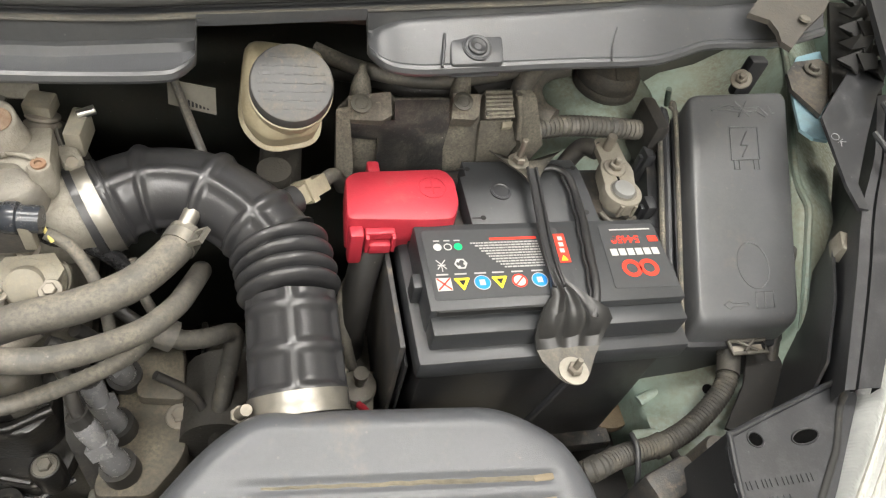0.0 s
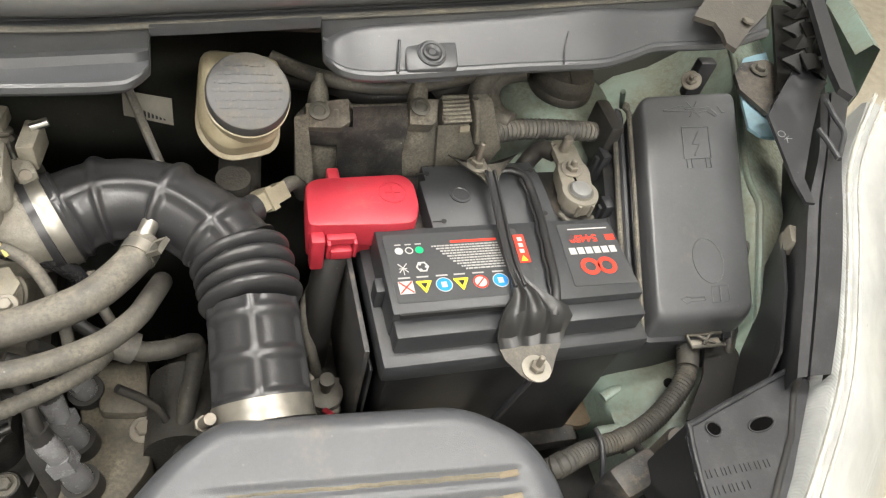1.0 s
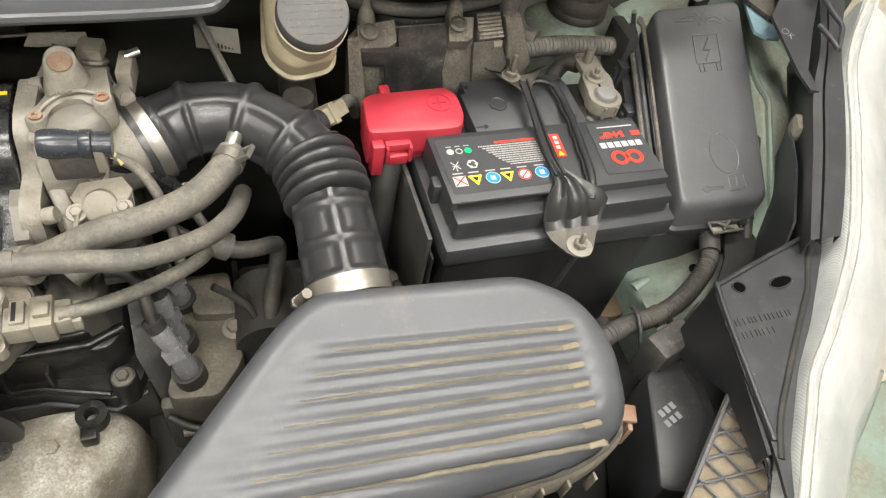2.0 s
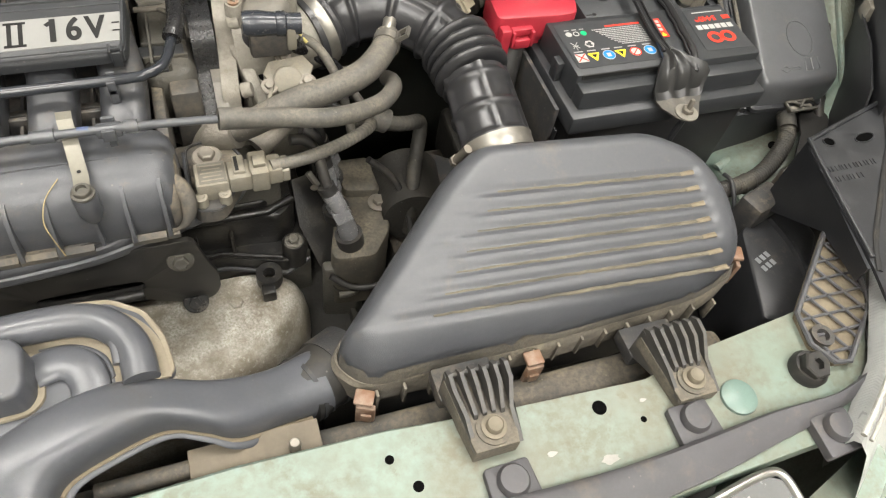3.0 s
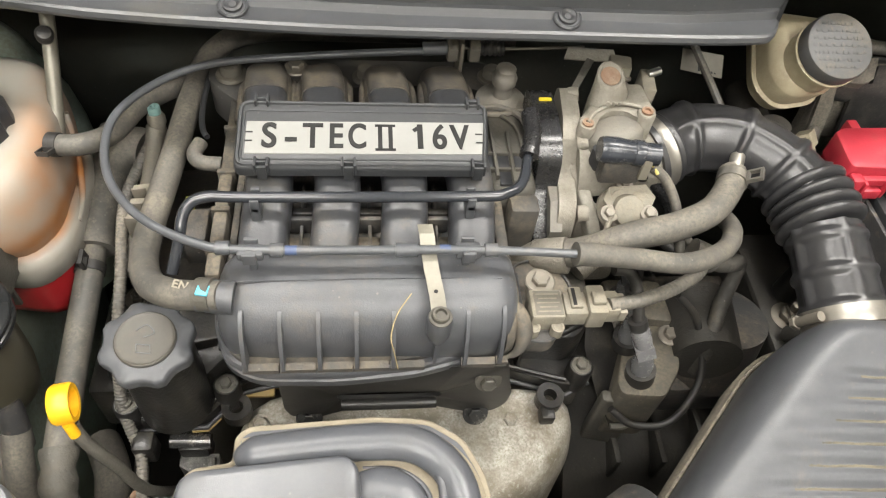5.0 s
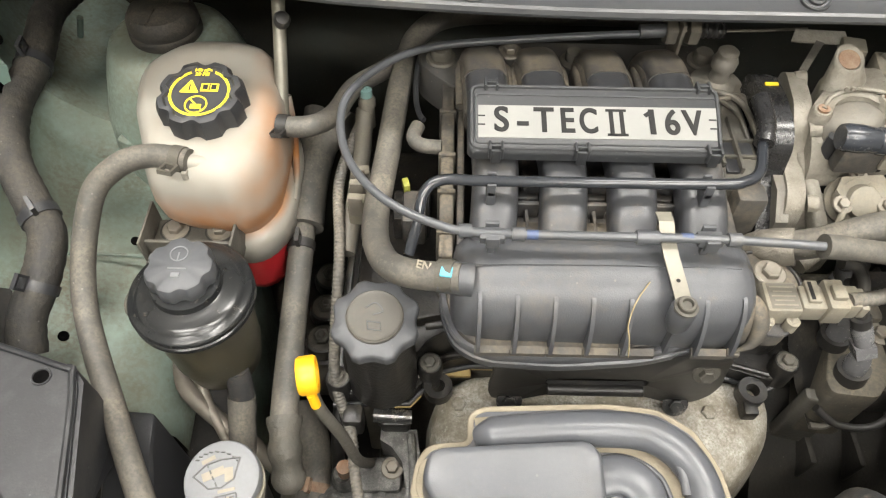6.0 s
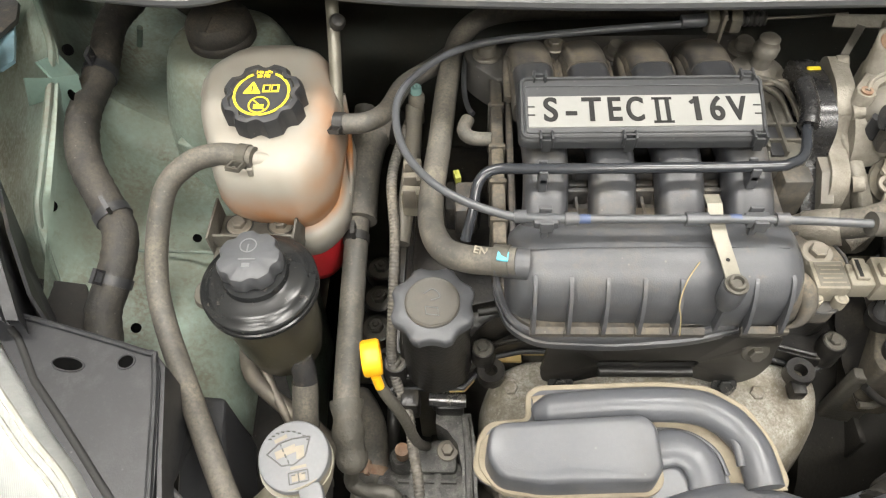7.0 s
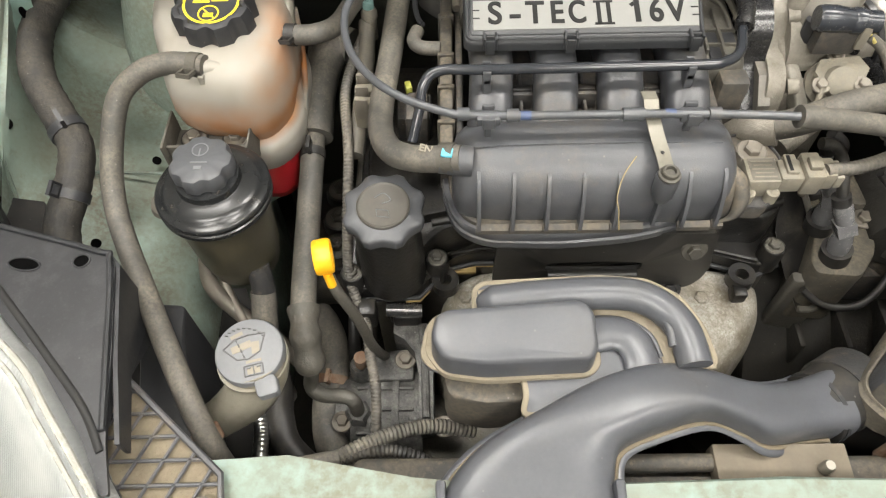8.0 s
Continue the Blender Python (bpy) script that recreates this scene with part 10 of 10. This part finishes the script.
def front_trim():
    t = thing("bumper_trim", (0.3, -0.05, 0.74), "black plastic trim bar clipped along the front panel", "trim")
    for k in (0, 1):
        fl = mirror_x if k else (lambda p: p)
        a = [(0.15, -0.030), (0.194, -0.032), (0.262, -0.034), (0.330, -0.031), (0.385, -0.028), (0.440, -0.029), (0.474, -0.022)]
        b = [(0.15, -0.075), (0.194, -0.070), (0.262, -0.062), (0.330, -0.056), (0.385, -0.048), (0.430, -0.042), (0.468, -0.033)]
        loops = []
        for p, q in zip(spline([(*v, 0) for v in a], 4), spline([(*v, 0) for v in b], 4)):
            m = (p + q) / 2
            loops.append([fl((p.x, p.y, 0.744)), fl((p.x, p.y - 0.001, 0.755)), fl((p.x * 0.7 + m.x * 0.3, p.y * 0.7 + m.y * 0.3, 0.758)), fl((m.x, m.y, 0.757)), fl((q.x, q.y, 0.750)), fl((q.x, q.y, 0.738))])
        part("bar", rings(loops), TRIM, t, "", 50)
    for x, y in ((0.328, -0.018), (0.190, -0.023), (0.425, -0.052)):
        part("tab", prism(rounded([(x - 0.017, y - 0.018), (x + 0.017, y - 0.016), (x + 0.015, y + 0.013), (x - 0.016, y + 0.012)], 0.003), 0.7455, 0.7515 if y > -0.04 else 0.7535, 0.0015), TRIM, t)
        part("clip", lathe([(0.0105, 0), (0.0108, 0.003), (0.009, 0.0065), (0.001, 0.0072)], (x, y, 0.751 if y > -0.04 else 0.753), seg=28), TRIM, t, "round push clip")
    face = [(0.20, -0.100, 0.738), (0.255, -0.083, 0.741), (0.320, -0.071, 0.743), (0.362, -0.066, 0.743), (0.374, -0.072, 0.742), (0.378, -0.088, 0.738), (0.374, -0.13, 0.70), (0.20, -0.15, 0.70)]
    part("grille_face", plate3(face, 0.003), CHROME, t, "silver grille face")
    part("badge_edge", tube([(p[0], p[1] + 0.002, p[2] + 0.0015) for p in face[:6]], 0.0032, sides=10), STEEL, t, "bright chrome grille edge")


CHROME = mat("silver_grille_paint", (0.42, 0.43, 0.44), 0.25, 0.7, amount=0.3, dust=0.1)
TRIM = mat("faded_black_trim", (0.075, 0.073, 0.078), 0.55, amount=0.3, dust=0.15)
front_trim()


def lamp_unit():
    u = thing("lamp_control_unit", (0.53, 0.12, 0.62), "black plastic unit with white marks beside the lamp cover", "control unit")
    part("case", prism(rounded([(0.511, 0.152), (0.548, 0.176), (0.585, 0.178), (0.587, 0.132), (0.508, 0.050), (0.478, 0.062)], 0.006), 0.58, 0.688, 0.004), BLACK, u)
    part("lid", box(0.516, 0.560, 0.158, 0.184, 0.66, 0.712, 0.005, turn=18), BLACK_DUSTY, u, "dusty black end box")
    part("bar", tube([(0.549, 0.158, 0.688), (0.552, 0.125, 0.688), (0.545, 0.090, 0.688)], 0.004, sides=6), COVER, u)
    part("plug", lathe([(0.013, 0.66), (0.013, 0.708), (0.011, 0.712)], (0.583, 0.188, 0), seg=20), BLACK_DUSTY, u, "dusty round plug")
    for k in range(2):
        for j in range(3):
            part("white_mark", bar(0.508 + j * 0.0062 + k * 0.001, 0.118 - k * 0.009 + j * 0.0022, 0.6883, 0.0045, 0.0060, turn=20), FADED, u, "unreadable white print")


FADED = mat("faded_white_print", (0.26, 0.275, 0.285), 0.6, amount=0.5)
lamp_unit()
solo("lamp_box", prism(rounded([(-0.415, 0.186), (-0.380, 0.184), (-0.376, 0.160), (-0.352, 0.075), (-0.392, 0.075)], 0.005), 0.60, 0.695, 0.004), BLACK, "black plastic unit behind the washer filler", "control unit")


# ---------------------------------------------------------------- corner by the windscreen and wing
def wing_corner(side):
    fl = mirror_x if side else (lambda p: p)
    w = thing("wing_liner", fl((0.70, 0.35, 0.72)), "black plastic wing rail with a hand-written mark" if not side else "black plastic wing rail between wing and headlamp", "wing liner", "wing liners")
    outer = [(0.812, 0.434, 0.858), (0.758, 0.360, 0.848), (0.731, 0.310, 0.838), (0.706, 0.265, 0.828), (0.678, 0.219, 0.817), (0.657, 0.186, 0.806)]
    inner = [(0.775, 0.429, 0.856), (0.739, 0.367, 0.846), (0.704, 0.320, 0.836), (0.672, 0.266, 0.826), (0.646, 0.221, 0.815), (0.628, 0.187, 0.804)]
    loops = []
    for a, c in zip(spline(inner, 4), spline(outer, 4)):
        g, h = a.lerp(c, 0.28), a.lerp(c, 0.36)
        up = Vector((0, 0, 1))
        loops.append([fl(p) for p in (a - up * 0.09 + Vector((0.02, 0, 0)), a - up * 0.006, a, g, g - up * 0.006, h - up * 0.006, h, c - up * 0.0015, c - up * 0.012)])
    part("rail", rings(loops, None, False, False), COVER, w, "", 30)
    part("wide_end", plate3([fl(p) for p in ((0.762, 0.459, 0.858), (0.790, 0.466, 0.859), (0.790, 0.442, 0.858), (0.776, 0.431, 0.857), (0.741, 0.386, 0.850), (0.708, 0.340, 0.842), (0.706, 0.316, 0.838), (0.698, 0.318, 0.838), (0.696, 0.338, 0.842), (0.701, 0.402, 0.855), (0.728, 0.428, 0.856))], 0.003), COVER, w)
    if not side:
        lettering("OK", 0.0095, pose(0.703, 0.377, 0.8535, 18, 4, -62), FADED, w, "hand_mark", 0.0002, -0.0003, "faint white hand-written mark")
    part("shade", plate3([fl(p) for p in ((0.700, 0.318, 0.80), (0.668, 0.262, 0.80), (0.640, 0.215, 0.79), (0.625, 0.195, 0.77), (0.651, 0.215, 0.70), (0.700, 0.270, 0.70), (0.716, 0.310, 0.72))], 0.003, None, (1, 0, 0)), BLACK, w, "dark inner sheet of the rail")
    br = part("bracket", plate3([fl(p) for p in ((0.743, 0.500, 0.835), (0.774, 0.505, 0.836), (0.790, 0.480, 0.836), (0.747, 0.444, 0.833), (0.733, 0.430, 0.832), (0.722, 0.464, 0.832), (0.727, 0.485, 0.834))], 0.004), BLACK_DUSTY, w, "black bracket with a brown bolt")
    part("bracket_bolt", bolt(fl((0.755, 0.487, 0.836)), 0.0050), CAST_DARK, br)
    for k in range(5):
        for j in range(3):
            x, y = 0.762 + k * 0.0165 + j * 0.012, 0.462 + k * 0.025 - j * 0.004
            part("mesh_cell", plate3([fl(p) for p in ((x - 0.010, y - 0.010, 0.868), (x + 0.006, y - 0.008, 0.858 + 0.012 * ((k + j) % 2)), (x + 0.011, y + 0.009, 0.872), (x - 0.006, y + 0.011, 0.86 + 0.01 * (j % 2)))], 0.0015), MESH, w, "black moulded mesh of the hinge cover")
    part("mesh_back", plate3([fl(p) for p in ((0.745, 0.445, 0.845), (0.80, 0.445, 0.845), (0.875, 0.58, 0.85), (0.82, 0.58, 0.85))], 0.004), MESH, w)
    part("strip", plate3([fl(p) for p in ((0.813, 0.536, 0.886), (0.768, 0.436, 0.884), (0.760, 0.405, 0.882), (0.766, 0.394, 0.882), (0.772, 0.397, 0.882), (0.800, 0.464, 0.884), (0.832, 0.546, 0.888))], 0.006), BLACK, w, "black rubber wing strip")
    for a in (((0.759, 0.408, 0.866), (0.757, 0.390, 0.864), (0.756, 0.372, 0.862), (0.745, 0.357, 0.859), (0.736, 0.346, 0.857)), ((0.735, 0.378, 0.860), (0.736, 0.362, 0.859), (0.736, 0.346, 0.857))):
        part("ridge", tube([fl(p) for p in a], 0.0024, sides=8), SATIN, w, "black moulded ridge")
    part("blue_panel", plate3([fl((*p, 0.826)) for p in ((0.797, 0.531), (0.763, 0.520), (0.747, 0.502), (0.733, 0.478), (0.721, 0.450), (0.709, 0.418), (0.716, 0.407), (0.730, 0.404), (0.760, 0.43))], 0.003), BLUEPAINT, w, "pale blue sealed seam panel")
    # Two added dark sheets make the shade under the rail and below it.
    part("rail_shade_sheet", plate3([fl(p) for p in ((0.662, 0.282, 0.70), (0.762, 0.285, 0.72), (0.745, 0.215, 0.70), (0.640, 0.195, 0.69), (0.612, 0.212, 0.69), (0.640, 0.245, 0.70))], 0.003), SHADE_DARK, w, "dark sheet added for the shade under the rail")
    part("cavity_shade_sheet", plate3([fl(p) for p in ((0.42, 0.02, 0.57), (0.74, 0.02, 0.57), (0.74, 0.27, 0.57), (0.52, 0.27, 0.57), (0.47, 0.15, 0.57))], 0.003), SHADE_DARK, w, "dark sheet added to blacken the cavity low in the corner")
    if not side:
        part("lead", tube([(0.715, 0.330, 0.76), (0.700, 0.335, 0.76), (0.688, 0.315, 0.745), (0.680, 0.285, 0.72), (0.672, 0.25, 0.69)], 0.0055, sides=10), RUBBER_DARK, w, "black lamp lead")
        part("clip", box(0.694, 0.706, 0.296, 0.316, 0.795, 0.812, 0.002, turn=-25), CAST_PALE, w, "pale metal clip")


HINGE = mat("dirty_brown_hinge_steel", (0.042, 0.038, 0.032), 0.6, dust=0.42, dust_colour=(0.085, 0.073, 0.056), dust_scale=45, bump=0.3)
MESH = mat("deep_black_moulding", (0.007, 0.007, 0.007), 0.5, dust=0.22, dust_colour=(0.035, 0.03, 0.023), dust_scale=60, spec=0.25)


def hinge_bracket():
    c = thing("hinge_bracket", (0.63, 0.43, 0.90), "dusty brown bonnet hinge bracket", "hinge")
    part("plate", plate3([(0.604, 0.434, 0.926), (0.616, 0.446, 0.932), (0.631, 0.459, 0.936), (0.664, 0.466, 0.938), (0.685, 0.463, 0.938), (0.678, 0.446, 0.934), (0.669, 0.435, 0.930), (0.648, 0.420, 0.926), (0.628, 0.402, 0.920), (0.622, 0.408, 0.921), (0.623, 0.418, 0.923), (0.620, 0.428, 0.925)], 0.004), HINGE, c)
    part("rivet", lathe([(0.0045, 0), (0.004, 0.0015), (0.001, 0.002)], (0.646, 0.425, 0.929)), CAST_DARK, c)


BLUEPAINT = mat("pale_blue_paint", (0.22, 0.36, 0.42), 0.4, dust=0.2)
for s in (0, 1):
    wing_corner(s)
hinge_bracket()


def wing_bracket():
    b = thing("wing_bracket", (-0.57, 0.45, 0.74), "sage green folded bracket with an oval hole on the inner wing", "bracket")
    way = (-1, 0, -0.25)
    part("tab", plate3([(-0.5390, 0.4120, 0.8120), (-0.5300, 0.4320, 0.7990), (-0.5315, 0.4170, 0.7610), (-0.5380, 0.4110, 0.7590), (-0.5500, 0.4130, 0.7660), (-0.5450, 0.4120, 0.7920)], 0.0025, None, way), SAGE_PALE, b)
    part("fold", plate3([(-0.5390, 0.4120, 0.8120), (-0.5300, 0.4320, 0.7990), (-0.5420, 0.4390, 0.8160), (-0.5480, 0.4180, 0.8240)], 0.0022, None, way), SAGE_PALE, b)
    part("hole", lathe([(0.0050, 0), (0.0050, 0.0006), (0.001, 0.0006)], (-0.5355, 0.4180, 0.7880), (0.93, 0.1, 0.3), seg=20), HOLE, b, "dark oval hole")
    part("stem", plate3([(-0.5390, 0.4120, 0.8120), (-0.5460, 0.4110, 0.7920), (-0.5600, 0.3980, 0.7950), (-0.5520, 0.4010, 0.8220)], 0.0022, None, way), SAGE_PALE, b)


wing_bracket()


# ---------------------------------------------------------------- small details
for x, y, z, w in ((-0.1615, 0.2487, 0.833, 0.004), (-0.129, 0.2468, 0.833, 0.004), (-0.050, 0.2462, 0.833, 0.007), (0.003, 0.2457, 0.833, 0.004)):
    solo("cable_collar", tube([(x - w, y, z), (x + w, y, z)], 0.0044, sides=16), CABLE, "grey plastic collar on the throttle cable", "collar", "cable collars")
for x in (-0.1205, -0.026):
    solo("cable_mark", tube([(x - 0.0035, 0.2466, 0.8330), (x + 0.0035, 0.2464, 0.8330)], 0.0031, sides=16, raw=True), BLUE_CABLE, "blue paint mark on the throttle cable", "paint mark", "cable marks")
solo("cable_end_collar", tube([(0.058, 0.2440, 0.8308), (0.074, 0.2446, 0.8285)], 0.0078, sides=20), RUBBER, "grey rubber end collar of the cable sleeve", "collar")
solo("dry_stalk", tube([(-0.047, 0.226, 0.8145), (-0.056, 0.214, 0.8100), (-0.060, 0.204, 0.800), (-0.058, 0.1985, 0.790), (-0.055, 0.196, 0.772)], 0.0004, sides=6), STRAW, "thin dry grass stalk lying on the manifold", "stalk")
tag = thing("warning_sticker", (0.463, 0.319, 0.7985), "small red sticker with pale marks beside the clamp", "sticker")
part("sheet", plate3([(0.4590, 0.332, 0.8002), (0.4675, 0.332, 0.8002), (0.4660, 0.306, 0.8002), (0.4575, 0.306, 0.8002)], 0.0004), RED_PRINT, tag)
for k in range(3):
    part("pale_mark", bar(0.4632 - k * 0.0006, 0.3275 - k * 0.0055, 0.8003, 0.0035, 0.0035), WHITE_PRINT, tag)
part("yellow_mark", tri(0.4615, 0.3095, 0.8003, 0.0028), YELLOW_PRINT, tag)
hose("sensor_lead", [(0.112, 0.344, 0.815), (0.121, 0.339, 0.812), (0.128, 0.335, 0.810), (0.138, 0.339, 0.800), (0.153, 0.338, 0.790), (0.165, 0.334, 0.775), (0.173, 0.323, 0.760)], 0.0058, GLOSS, "black rubber lead from the position sensor", "wire")
hose("knock_lead", [(0.168, 0.339, 0.780), (0.170, 0.329, 0.770), (0.178, 0.314, 0.760), (0.189, 0.299, 0.750)], 0.0036, RUBBER, "dusty thin lead below the thick hoses", "wire")
hose("cross_lead", [(0.141, 0.325, 0.760), (0.155, 0.318, 0.755), (0.170, 0.308, 0.750), (0.190, 0.298, 0.745)], 0.0045, RUBBER_DARK, "dark wire crossing below the sleeve", "wire")
hose("lower_lead", [(0.188, 0.294, 0.620), (0.204, 0.284, 0.620), (0.216, 0.288, 0.620)], 0.0050, RUBBER_DARK, "dark hose low beside the gearbox", "hose")
solo("hose_joint", tube([(0.176, 0.295, 0.765), (0.186, 0.292, 0.762), (0.194, 0.290, 0.758)], 0.0105, sides=18), RUBBER, "dusty taped joint of two conduits", "wiring joint")
solo("stay_knob", lathe([(0.003, -0.004), (0.0058, 0.0), (0.0062, 0.005), (0.0045, 0.008), (0.001, 0.0085)], (-0.2945, 0.412, 0.861), (0.3, -0.5, 0.8), seg=20), RUBBER_DARK, "black rubber knob on the pale pipe", "knob")
hose("sensor_wire_loop", [(-0.195, 0.460, 0.800), (-0.199, 0.439, 0.800), (-0.199, 0.405, 0.800), (-0.196, 0.386, 0.800), (-0.192, 0.378, 0.800)], 0.0022, BLACK, "thin black wire behind the manifold's corner", "wire")
solo("sensor_block", box(-0.214, -0.186, 0.312, 0.342, 0.735, 0.762, 0.003), BLACK_DUSTY, "dusty black sensor plug beside the manifold", "plug")
for k, y in enumerate((0.352, 0.338, 0.324)):
    solo("injector_plug", box(-0.2480, -0.2330, y - 0.005, y + 0.005, 0.744, 0.772, 0.002, turn=8 - 6 * k), CREAM_DUSTY, "dust-caked injector plug on the fuel rail", "plug", "injector plugs")
    solo("injector_clip", box(-0.2460, -0.2360, y - 0.0075, y - 0.0055, 0.758, 0.779, 0.0006, turn=8 - 6 * k), STEEL_DULL, "thin wire clip of an injector plug", "clip", "injector clips")
